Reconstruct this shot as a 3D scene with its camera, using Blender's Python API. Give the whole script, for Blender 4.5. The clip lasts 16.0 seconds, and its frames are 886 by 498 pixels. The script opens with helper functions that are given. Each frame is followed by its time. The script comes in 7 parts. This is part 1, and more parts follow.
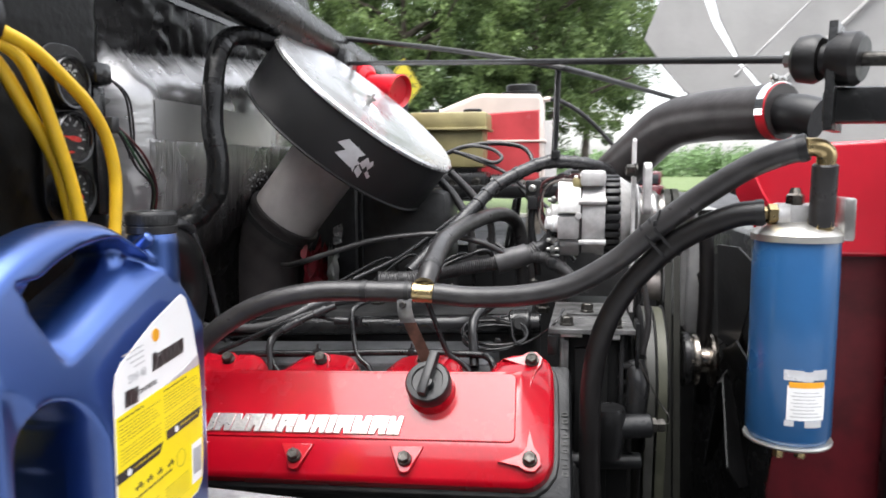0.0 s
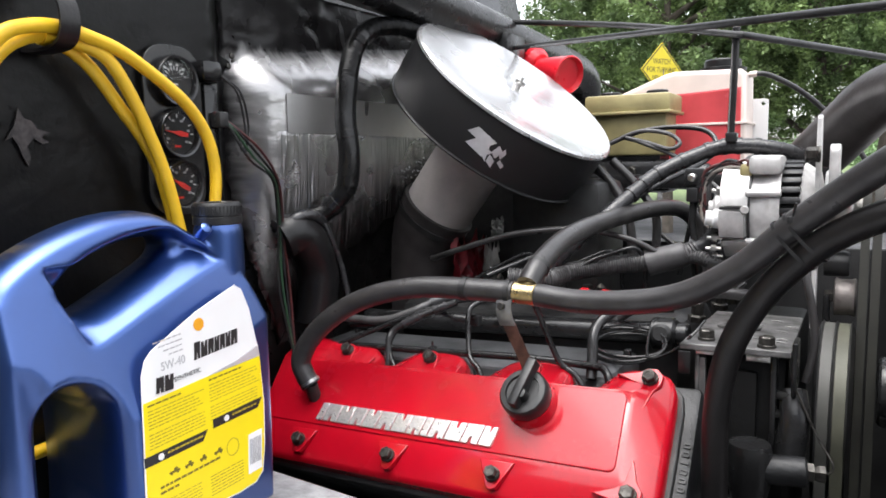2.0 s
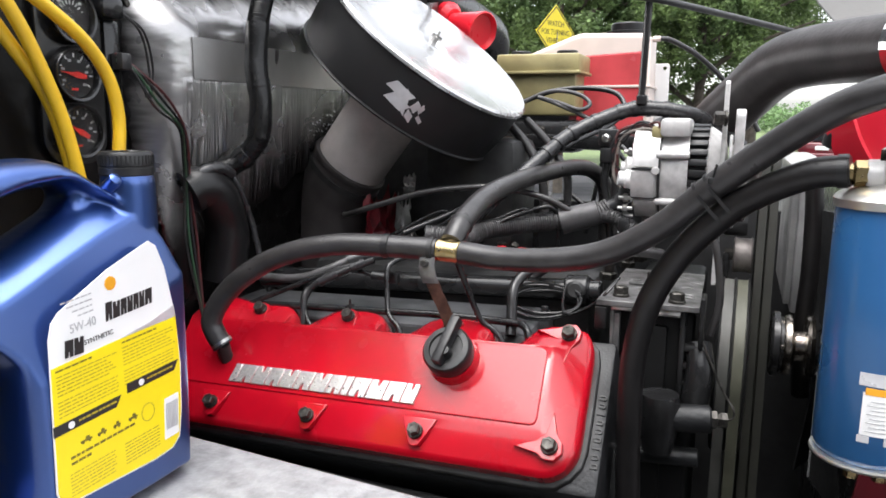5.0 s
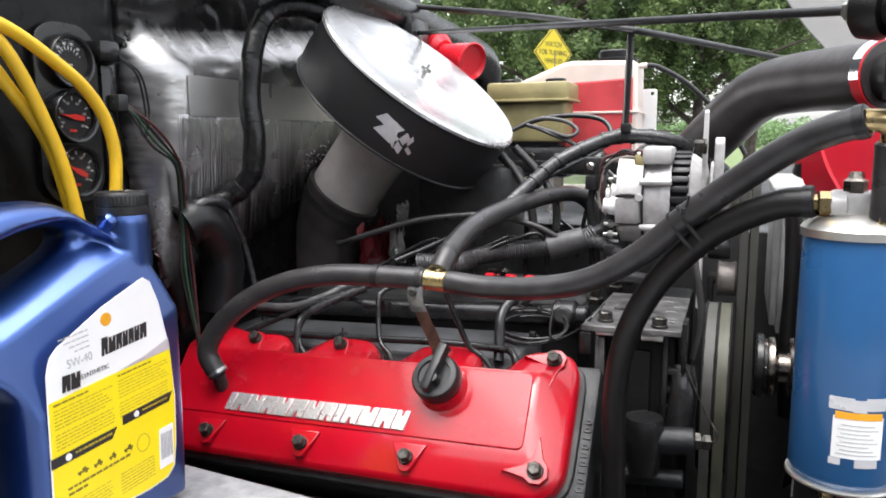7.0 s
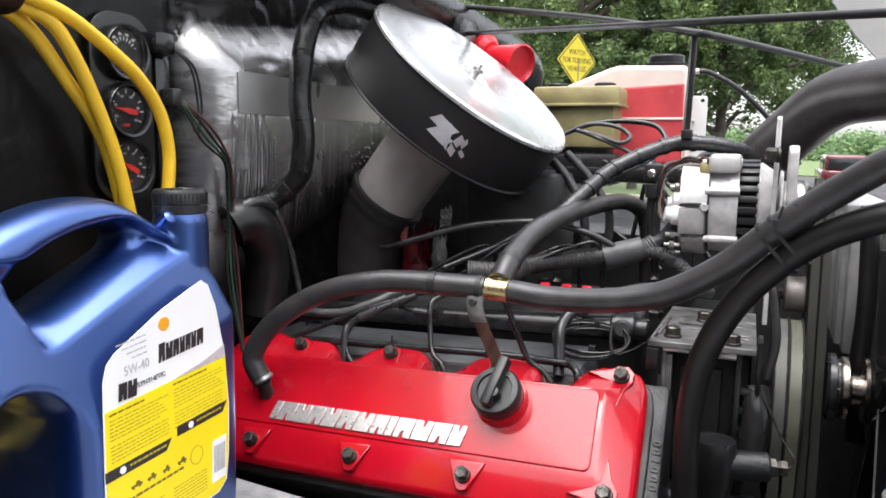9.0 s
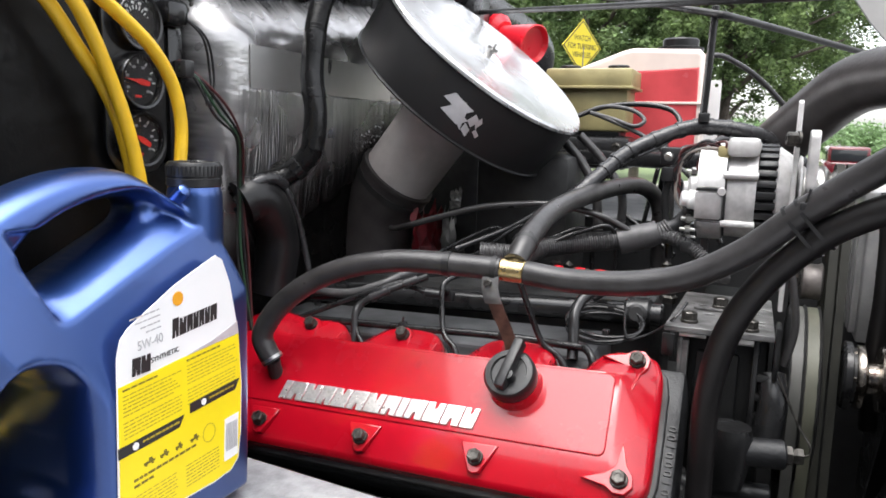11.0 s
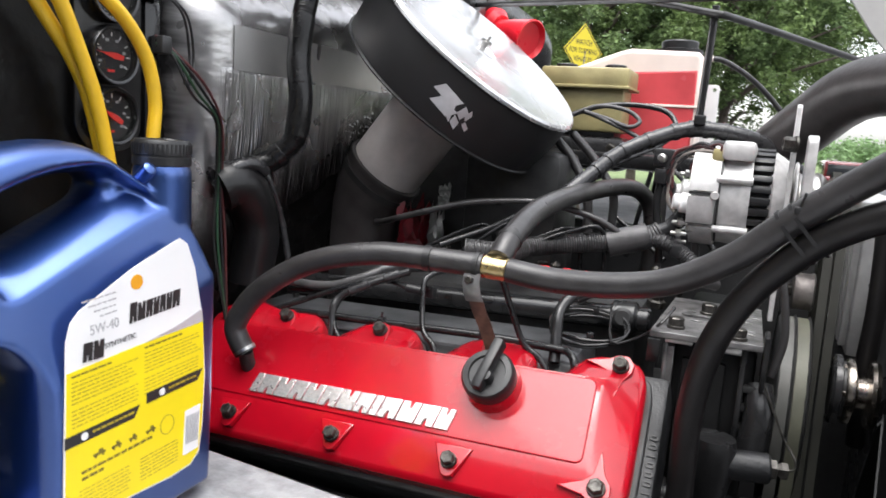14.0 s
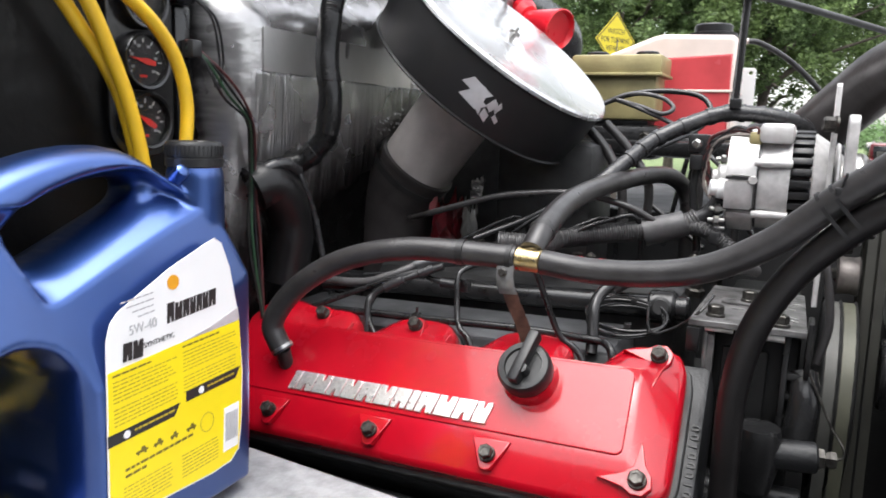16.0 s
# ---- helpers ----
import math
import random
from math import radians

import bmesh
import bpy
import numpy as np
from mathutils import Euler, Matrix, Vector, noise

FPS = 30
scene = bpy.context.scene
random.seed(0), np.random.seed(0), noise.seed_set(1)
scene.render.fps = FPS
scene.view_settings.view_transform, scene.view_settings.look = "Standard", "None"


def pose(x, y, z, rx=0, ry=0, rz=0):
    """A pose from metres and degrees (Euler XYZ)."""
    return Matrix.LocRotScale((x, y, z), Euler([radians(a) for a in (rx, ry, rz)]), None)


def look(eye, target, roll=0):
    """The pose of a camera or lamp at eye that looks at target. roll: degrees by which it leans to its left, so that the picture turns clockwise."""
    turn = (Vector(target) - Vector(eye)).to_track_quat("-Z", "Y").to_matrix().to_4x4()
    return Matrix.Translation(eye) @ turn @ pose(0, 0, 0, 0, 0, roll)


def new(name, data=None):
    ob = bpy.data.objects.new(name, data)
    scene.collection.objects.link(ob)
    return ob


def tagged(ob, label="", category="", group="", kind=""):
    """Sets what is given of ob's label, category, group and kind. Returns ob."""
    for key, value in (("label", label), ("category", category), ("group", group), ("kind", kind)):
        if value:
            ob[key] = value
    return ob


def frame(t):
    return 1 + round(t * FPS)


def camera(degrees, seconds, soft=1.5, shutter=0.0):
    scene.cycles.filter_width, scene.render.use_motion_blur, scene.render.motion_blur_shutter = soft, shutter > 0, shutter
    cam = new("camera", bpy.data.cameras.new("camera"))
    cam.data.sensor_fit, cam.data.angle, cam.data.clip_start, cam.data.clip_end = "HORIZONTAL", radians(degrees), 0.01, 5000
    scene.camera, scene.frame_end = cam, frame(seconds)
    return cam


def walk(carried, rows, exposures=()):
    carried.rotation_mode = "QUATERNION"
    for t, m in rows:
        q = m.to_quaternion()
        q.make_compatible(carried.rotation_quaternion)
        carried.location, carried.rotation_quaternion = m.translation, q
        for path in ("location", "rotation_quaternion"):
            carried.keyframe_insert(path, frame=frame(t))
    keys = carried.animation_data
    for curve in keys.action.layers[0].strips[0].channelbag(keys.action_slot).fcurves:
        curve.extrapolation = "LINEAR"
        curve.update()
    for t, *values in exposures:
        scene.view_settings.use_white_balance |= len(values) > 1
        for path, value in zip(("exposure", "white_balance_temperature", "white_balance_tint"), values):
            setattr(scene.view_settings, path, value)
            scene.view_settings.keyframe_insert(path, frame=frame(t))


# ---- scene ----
cam = camera(62.7, 16.0, soft=1.7, shutter=0.8)
PATH = [
    (0.0, (0.0144, -0.0078, 1.506), (-0.3345, 1.9496, 1.287), -0.2),
    (0.5, (0.0912, 0.0555, 1.513), (-0.4646, 1.9587, 1.25), -0.6),
    (1.0, (0.1519, 0.0999, 1.515), (-0.7105, 1.8819, 1.229), -1.4),
    (1.5, (0.1549, 0.1308, 1.499), (-0.8149, 1.8638, 1.259), -1.1),
    (2.0, (0.1676, 0.1278, 1.5), (-0.8431, 1.8379, 1.267), -1.1),
    (2.5, (0.1585, 0.1151, 1.505), (-0.812, 1.84, 1.218), -2.0),
    (3.0, (0.1381, 0.1098, 1.499), (-0.788, 1.854, 1.187), 0.7),
    (3.5, (0.1362, 0.1277, 1.491), (-0.6541, 1.9337, 1.15), 0.4),
    (6.0, (0.1281, 0.1213, 1.507), (-0.6041, 1.95, 1.16), 0.4),
    (6.5, (0.1458, 0.1181, 1.512), (-0.5922, 1.9459, 1.178), -0.1),
    (7.0, (0.1563, 0.1097, 1.513), (-0.5952, 1.9393, 1.217), -0.3),
    (7.5, (0.1484, 0.1145, 1.512), (-0.634, 1.935, 1.242), -0.9),
    (8.0, (0.1263, 0.12, 1.509), (-0.6667, 1.9367, 1.247), -0.2),
    (8.5, (0.1108, 0.1215, 1.509), (-0.6743, 1.9395, 1.228), -0.4),
    (9.0, (0.0928, 0.1267, 1.508), (-0.699, 1.9416, 1.228), 0.8),
    (11.5, (0.0722, 0.1344, 1.499), (-0.7154, 1.9429, 1.17), 1.7),
    (12.0, (0.0732, 0.1407, 1.499), (-0.7132, 1.9483, 1.164), 1.5),
    (12.5, (0.0713, 0.1404, 1.506), (-0.7039, 1.9529, 1.167), 1.1),
    (13.0, (0.0699, 0.1361, 1.505), (-0.7035, 1.951, 1.177), 1.0),
    (13.5, (0.0474, 0.1496, 1.496), (-0.6964, 1.9754, 1.161), 1.0),
    (14.0, (0.0748, 0.1622, 1.49), (-0.6988, 1.9781, 1.17), 4.0),
    (14.5, (0.0878, 0.1694, 1.488), (-0.7642, 1.9501, 1.164), 2.4),
    (15.0, (0.0861, 0.161, 1.482), (-0.7883, 1.93, 1.154), 2.4),
    (15.5, (0.0818, 0.1624, 1.481), (-0.8111, 1.9212, 1.15), 2.5),
    (16.0, (0.0782, 0.1658, 1.487), (-0.7856, 1.9385, 1.152), 1.9),
]
walk(cam, [(t, look(eye, target, roll)) for t, eye, target, roll in PATH])

# ---- light ----
world = bpy.data.worlds.new("overcast_sky")
scene.world = world
world.use_nodes = True
wn, wl = world.node_tree.nodes, world.node_tree.links
bg = wn["Background"]
sky = wn.new("ShaderNodeTexSky")
sky.sky_type = "NISHITA"
sky.sun_disc = False
sky.sun_elevation, sky.sun_rotation = radians(76), radians(180)
sky.air_density, sky.dust_density, sky.ozone_density = 1.0, 3.0, 1.0
pale = wn.new("ShaderNodeHueSaturation")
pale.inputs["Saturation"].default_value = 0.2
wl.new(sky.outputs["Color"], pale.inputs["Color"])
wl.new(pale.outputs["Color"], bg.inputs["Color"])
bg.inputs["Strength"].default_value = 0.58
sun_data = bpy.data.lights.new("sun", "SUN")
sun_data.energy, sun_data.angle, sun_data.color = 2.6, radians(56), (1.0, 0.995, 0.99)
sun = new("sun", sun_data)
sun.matrix_world = look((-0.1, 0.1, 5.0), (-0.06, 0.95, 1.1))


# ---- materials ----
def mat(name, color, rough=0.5, metal=0.0, var=0.12, scale=30.0, bump=0.0, bscale=200.0, coat=0.0, ior=1.45, color2=None, rvar=0.1, per_object=0.0, sheen=0.0):
    """A surface with two scales of colour change, uneven gloss and fine relief."""
    m = bpy.data.materials.new(name)
    m.use_nodes = True
    n, l = m.node_tree.nodes, m.node_tree.links
    b = n["Principled BSDF"]
    geo = n.new("ShaderNodeNewGeometry")
    big = n.new("ShaderNodeTexNoise")
    big.inputs["Scale"].default_value, big.inputs["Detail"].default_value = scale, 5
    fine = n.new("ShaderNodeTexNoise")
    fine.inputs["Scale"].default_value, fine.inputs["Detail"].default_value = bscale, 3
    l.new(geo.outputs["Position"], big.inputs["Vector"])
    l.new(geo.outputs["Position"], fine.inputs["Vector"])
    mix = n.new("ShaderNodeMix")
    mix.data_type = "RGBA"
    c2 = color2 or tuple(c * (1 - 2.5 * var) for c in color)
    mix.inputs["A"].default_value, mix.inputs["B"].default_value = (*color, 1), (*c2, 1)
    ramp = n.new("ShaderNodeMapRange")
    ramp.inputs["From Min"].default_value, ramp.inputs["From Max"].default_value = 0.38, 0.72
    l.new(big.outputs["Fac"], ramp.inputs["Value"])
    l.new(ramp.outputs["Result"], mix.inputs["Factor"])
    out = mix.outputs["Result"]
    if per_object:
        info = n.new("ShaderNodeObjectInfo")
        hsv = n.new("ShaderNodeHueSaturation")
        mr = n.new("ShaderNodeMapRange")
        mr.inputs["To Min"].default_value, mr.inputs["To Max"].default_value = 1 - per_object, 1 + per_object
        l.new(info.outputs["Random"], mr.inputs["Value"])
        l.new(mr.outputs["Result"], hsv.inputs["Value"])
        l.new(out, hsv.inputs["Color"])
        out = hsv.outputs["Color"]
    l.new(out, b.inputs["Base Color"])
    rr = n.new("ShaderNodeMapRange")
    rr.inputs["To Min"].default_value, rr.inputs["To Max"].default_value = max(0.02, rough - rvar), min(1, rough + rvar)
    l.new(big.outputs["Fac"], rr.inputs["Value"])
    l.new(rr.outputs["Result"], b.inputs["Roughness"])
    b.inputs["Metallic"].default_value, b.inputs["IOR"].default_value = metal, ior
    b.inputs["Coat Weight"].default_value, b.inputs["Coat Roughness"].default_value = coat, 0.08
    if sheen:
        b.inputs["Sheen Weight"].default_value = sheen
    if bump:
        bn = n.new("ShaderNodeBump")
        bn.inputs["Strength"].default_value, bn.inputs["Distance"].default_value = 1.0, bump
        l.new(fine.outputs["Fac"], bn.inputs["Height"])
        l.new(bn.outputs["Normal"], b.inputs["Normal"])
    return m


RED = mat("red_engine_enamel", (0.42, 0.003, 0.013), 0.26, var=0.08, scale=14, bump=0.00012, bscale=60, coat=0.85, ior=1.35)
BLACKPAINT = mat("black_engine_paint", (0.016, 0.016, 0.0168), 0.28, var=0.25, scale=25, bump=0.0006, bscale=160)
GREYBLACK = mat("dusty_black_paint", (0.026, 0.026, 0.027), 0.4, var=0.22, scale=22, bump=0.0005, bscale=120)
IRON = mat("black_cast_iron", (0.032, 0.032, 0.0325), 0.40, var=0.25, scale=40, bump=0.0003, bscale=220, ior=1.4)
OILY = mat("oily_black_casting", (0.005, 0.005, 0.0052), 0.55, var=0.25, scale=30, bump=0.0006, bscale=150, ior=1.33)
VALLEY = mat("satin_dark_grey_paint", (0.075, 0.077, 0.082), 0.4, var=0.2, scale=30, bump=0.0004, bscale=200)
HEAD = mat("grey_black_cast_iron", (0.016, 0.0165, 0.018), 0.42, var=0.2, scale=35, bump=0.0007, bscale=200, ior=1.42)
RUBBER = mat("faded_black_rubber", (0.036, 0.034, 0.0348), 0.31, var=0.2, scale=45, bump=0.0003, bscale=300, ior=1.5)
MIDRUBBER = mat("dark_moulded_rubber", (0.045, 0.04, 0.04), 0.40, var=0.2, scale=30, bump=0.0004, bscale=200)
DARKRUBBER = mat("fresh_black_rubber", (0.010, 0.009, 0.0093), 0.4, var=0.2, scale=50, bump=0.0003, bscale=300)
TAPE = mat("black_vinyl_tape", (0.026, 0.026, 0.028), 0.27, var=0.2, scale=60, bump=0.0007, bscale=120, ior=1.5)
LOOM = mat("black_plastic_loom", (0.010, 0.010, 0.0105), 0.22, var=0.2, scale=60, ior=1.36)
WIRE = mat("black_wire_sheath", (0.022, 0.022, 0.023), 0.22, var=0.15, scale=60)
REDWIRE = mat("dark_red_wire_sheath", (0.08, 0.02, 0.02), 0.4, scale=60)
GREENWIRE = mat("dull_green_wire_sheath", (0.025, 0.07, 0.035), 0.4, scale=60)
PALEWIRE = mat("pale_wire_sheath", (0.25, 0.22, 0.2), 0.45, scale=60)
STEELLINE = mat("black_coated_fuel_line", (0.018, 0.018, 0.019), 0.2, var=0.25, scale=60)
GREYLOOM = mat("dusty_grey_loom", (0.075, 0.073, 0.075), 0.42, var=0.25, scale=50, bump=0.0003, bscale=250)
BRASS = mat("brass", (0.62, 0.48, 0.25), 0.28, metal=1.0, var=0.1, scale=80, bump=0.0002, bscale=400)
CHROME = mat("bright_chrome", (0.8, 0.8, 0.8), 0.12, metal=1.0, var=0.04, scale=20)
STEEL = mat("zinc_plated_steel", (0.55, 0.54, 0.52), 0.32, metal=1.0, var=0.1, scale=80, bump=0.0002, bscale=300)
BOLT = mat("dark_bolt_steel", (0.09, 0.085, 0.078), 0.38, metal=0.8, var=0.3, scale=150, bump=0.0004, bscale=500)
ALU = mat("cast_aluminium", (0.60, 0.59, 0.585), 0.45, metal=0.3, var=0.14, scale=60, bump=0.00015, bscale=350)
BADGE = mat("brushed_aluminium_badge", (0.78, 0.77, 0.76), 0.3, metal=0.75, var=0.12, scale=200, bump=0.0003, bscale=600)
GALV = mat("dull_galvanised_bracket", (0.24, 0.235, 0.235), 0.42, metal=0.6, var=0.34, scale=38, bump=0.0006, bscale=160, rvar=0.2)
FENDER = mat("weathered_pale_fender", (0.29, 0.29, 0.3), 0.5, var=0.16, scale=55, bump=0.0022, bscale=110)
JUGBLUE = mat("pearly_blue_jug_plastic", (0.022, 0.082, 0.31), 0.36, metal=0.97, var=0.05, scale=12, bump=0.0001, bscale=120, coat=1.0, ior=1.5)
JUGBLUE.node_tree.nodes["Principled BSDF"].inputs["Coat Roughness"].default_value = 0.26
JUGBLUE.node_tree.nodes["Principled BSDF"].inputs["Coat IOR"].default_value = 1.65
CAPBLACK = mat("black_cap_plastic", (0.014, 0.014, 0.015), 0.38, var=0.1, scale=40, bump=0.0003, bscale=300)
TIN = mat("satin_tin_plate", (0.74, 0.72, 0.68), 0.36, metal=0.9, var=0.08, scale=30, bump=0.0002, bscale=200)
CANBLUE = mat("blue_filter_paint", (0.022, 0.1, 0.255), 0.3, var=0.06, scale=14, coat=0.3)
YELLOW = mat("yellow_cable_sheath", (0.76, 0.47, 0.02), 0.38, var=0.08, scale=30, bump=0.0003, bscale=150)
WHITE = mat("white_label_paper", (0.8, 0.8, 0.8), 0.4, var=0.02, scale=20)
LABELYEL = mat("yellow_label_paper", (0.86, 0.68, 0.01), 0.4, var=0.03, scale=20)
INK = mat("black_print", (0.02, 0.02, 0.02), 0.45, scale=30)
DULLINK = mat("small_dark_print", (0.5, 0.39, 0.03), 0.5, scale=30)
ICONINK = mat("olive_icon_print", (0.16, 0.125, 0.02), 0.5, scale=30)
GREYINK = mat("small_grey_print", (0.45, 0.45, 0.46), 0.5, scale=30)
ORANGE = mat("orange_print", (0.8, 0.36, 0.02), 0.45, scale=30)
SILVERPRINT = mat("silver_print", (0.62, 0.62, 0.64), 0.3, metal=0.3, scale=30)
CLOTH = mat("black_filter_fabric", (0.016, 0.016, 0.017), 0.45, var=0.14, scale=16, bump=0.0004, bscale=700)
NECK = mat("grey_brown_intake_pipe", (0.56, 0.52, 0.50), 0.42, metal=0.1, var=0.12, scale=16, bump=0.0004, bscale=180)
LIDMETAL = mat("polished_filter_lid", (0.69, 0.69, 0.7), 0.27, metal=0.85, var=0.05, scale=9, bump=0.0012, bscale=14)
TAN = mat("aged_tan_plastic", (0.36, 0.31, 0.15), 0.42, var=0.15, scale=22, bump=0.0003, bscale=200)
TANKWHITE = mat("cloudy_white_plastic", (0.78, 0.66, 0.60), 0.35, var=0.06, scale=16)
COOLANT = mat("red_coolant_behind_plastic", (0.6, 0.075, 0.085), 0.25, var=0.12, scale=14)
REDPLASTIC = mat("bright_red_plastic", (0.72, 0.015, 0.03), 0.3, var=0.05, scale=30, coat=0.2)
BODYRED = mat("red_body_paint", (0.58, 0.016, 0.034), 0.22, var=0.06, scale=12, coat=0.6)
MAROON = mat("shaded_body_red", (0.1, 0.008, 0.013), 0.5, var=0.2, scale=25)
HOODGREY = mat("pale_grey_fibreglass", (0.4, 0.39, 0.38), 0.5, var=0.06, scale=8, bump=0.0006, bscale=60)
BELT = mat("worn_drive_belt", (0.085, 0.085, 0.078), 0.55, var=0.14, scale=25, bump=0.0002, bscale=300)
BELTGREEN = mat("greenish_worn_belt", (0.09, 0.091, 0.066), 0.55, var=0.14, scale=25, bump=0.0002, bscale=300)
BELTDARK = mat("dark_olive_belt", (0.022, 0.022, 0.017), 0.6, var=0.2, scale=20, bump=0.0002, bscale=300)
HUBSTEEL = mat("browned_hub_steel", (0.36, 0.32, 0.28), 0.25, metal=1.0, var=0.3, scale=60, bump=0.0003, bscale=200)
GAUGEFACE = mat("matt_black_dial", (0.012, 0.012, 0.013), 0.5, scale=40)
GLOSSBLACK = mat("glossy_black_trim", (0.006, 0.006, 0.0065), 0.24, var=0.1, scale=30, coat=0.25, ior=1.4)
BEZEL = mat("dark_chromed_bezel", (0.06, 0.06, 0.062), 0.2, metal=0.9, var=0.1, scale=40)
NEEDLE = mat("red_needle", (0.8, 0.03, 0.02), 0.45, scale=40)
SHROUD = mat("grey_shroud_plastic", (0.4, 0.395, 0.39), 0.5, var=0.2, scale=14, bump=0.0004, bscale=120)
DULLSTEEL = mat("dull_browned_steel", (0.2, 0.18, 0.17), 0.5, metal=0.5, var=0.25, scale=60, bump=0.0005, bscale=250)
RUST = mat("rusty_steel_strap", (0.13, 0.06, 0.045), 0.4, metal=0.6, var=0.25, scale=70, bump=0.0004, bscale=400)
TORNRED = mat("torn_red_lining", (0.36, 0.03, 0.045), 0.35, var=0.25, scale=60, bump=0.001, bscale=150)
ASPHALT = mat("asphalt", (0.10, 0.10, 0.105), 0.95, var=0.2, scale=1.6, bump=0.004, bscale=60, ior=1.15)
KERB = mat("pale_concrete", (0.45, 0.43, 0.38), 0.8, var=0.1, scale=3, bump=0.002, bscale=60)
GRASS = mat("mown_grass", (0.13, 0.18, 0.065), 0.8, var=0.12, scale=1.5, bump=0.02, bscale=30)
BARK = mat("grey_brown_bark", (0.12, 0.1, 0.08), 0.85, var=0.2, scale=6, bump=0.02, bscale=20)
SIGNYEL = mat("yellow_sign_sheet", (0.62, 0.5, 0.02), 0.4, var=0.03, scale=3)
CARRED = mat("dark_red_car_paint", (0.11, 0.006, 0.012), 0.25, var=0.05, scale=2, coat=0.6)
TYRE = mat("tyre_rubber", (0.02, 0.02, 0.021), 0.7, scale=10)
DARKGLASS = mat("dark_car_glass", (0.02, 0.022, 0.025), 0.08, scale=3)


def glass_mat():
    m = bpy.data.materials.new("clear_dial_glass")
    m.use_nodes = True
    b = m.node_tree.nodes["Principled BSDF"]
    b.inputs["Transmission Weight"].default_value, b.inputs["Roughness"].default_value, b.inputs["IOR"].default_value = 1.0, 0.03, 1.2
    return m


CLEAR = glass_mat()


def leaf_mat(name, c1, c2):
    m = mat(name, c1, 0.55, var=0.2, scale=0.9, color2=c2)
    n, l = m.node_tree.nodes, m.node_tree.links
    b = n["Principled BSDF"]
    geo = n.new("ShaderNodeNewGeometry")
    hsv = n.new("ShaderNodeHueSaturation")
    mr = n.new("ShaderNodeMapRange")
    mr.inputs["To Min"].default_value, mr.inputs["To Max"].default_value = 0.6, 1.6
    l.new(geo.outputs["Random Per Island"], mr.inputs["Value"])
    l.new(mr.outputs["Result"], hsv.inputs["Value"])
    src = b.inputs["Base Color"].links[0].from_socket
    l.new(src, hsv.inputs["Color"])
    l.new(hsv.outputs["Color"], b.inputs["Base Color"])
    tr = n.new("ShaderNodeBsdfTranslucent")
    l.new(hsv.outputs["Color"], tr.inputs["Color"])
    ms = n.new("ShaderNodeMixShader")
    ms.inputs["Fac"].default_value = 0.35
    l.new(b.outputs["BSDF"], ms.inputs[1])
    l.new(tr.outputs["BSDF"], ms.inputs[2])
    l.new(ms.outputs["Shader"], n["Material Output"].inputs["Surface"])
    return m


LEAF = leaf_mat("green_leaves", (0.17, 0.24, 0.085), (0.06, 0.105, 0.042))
# paler than LEAF: distance haze painted into the leaf colour
FARLEAF = leaf_mat("haze_paled_foliage", (0.2, 0.3, 0.14), (0.14, 0.22, 0.1))


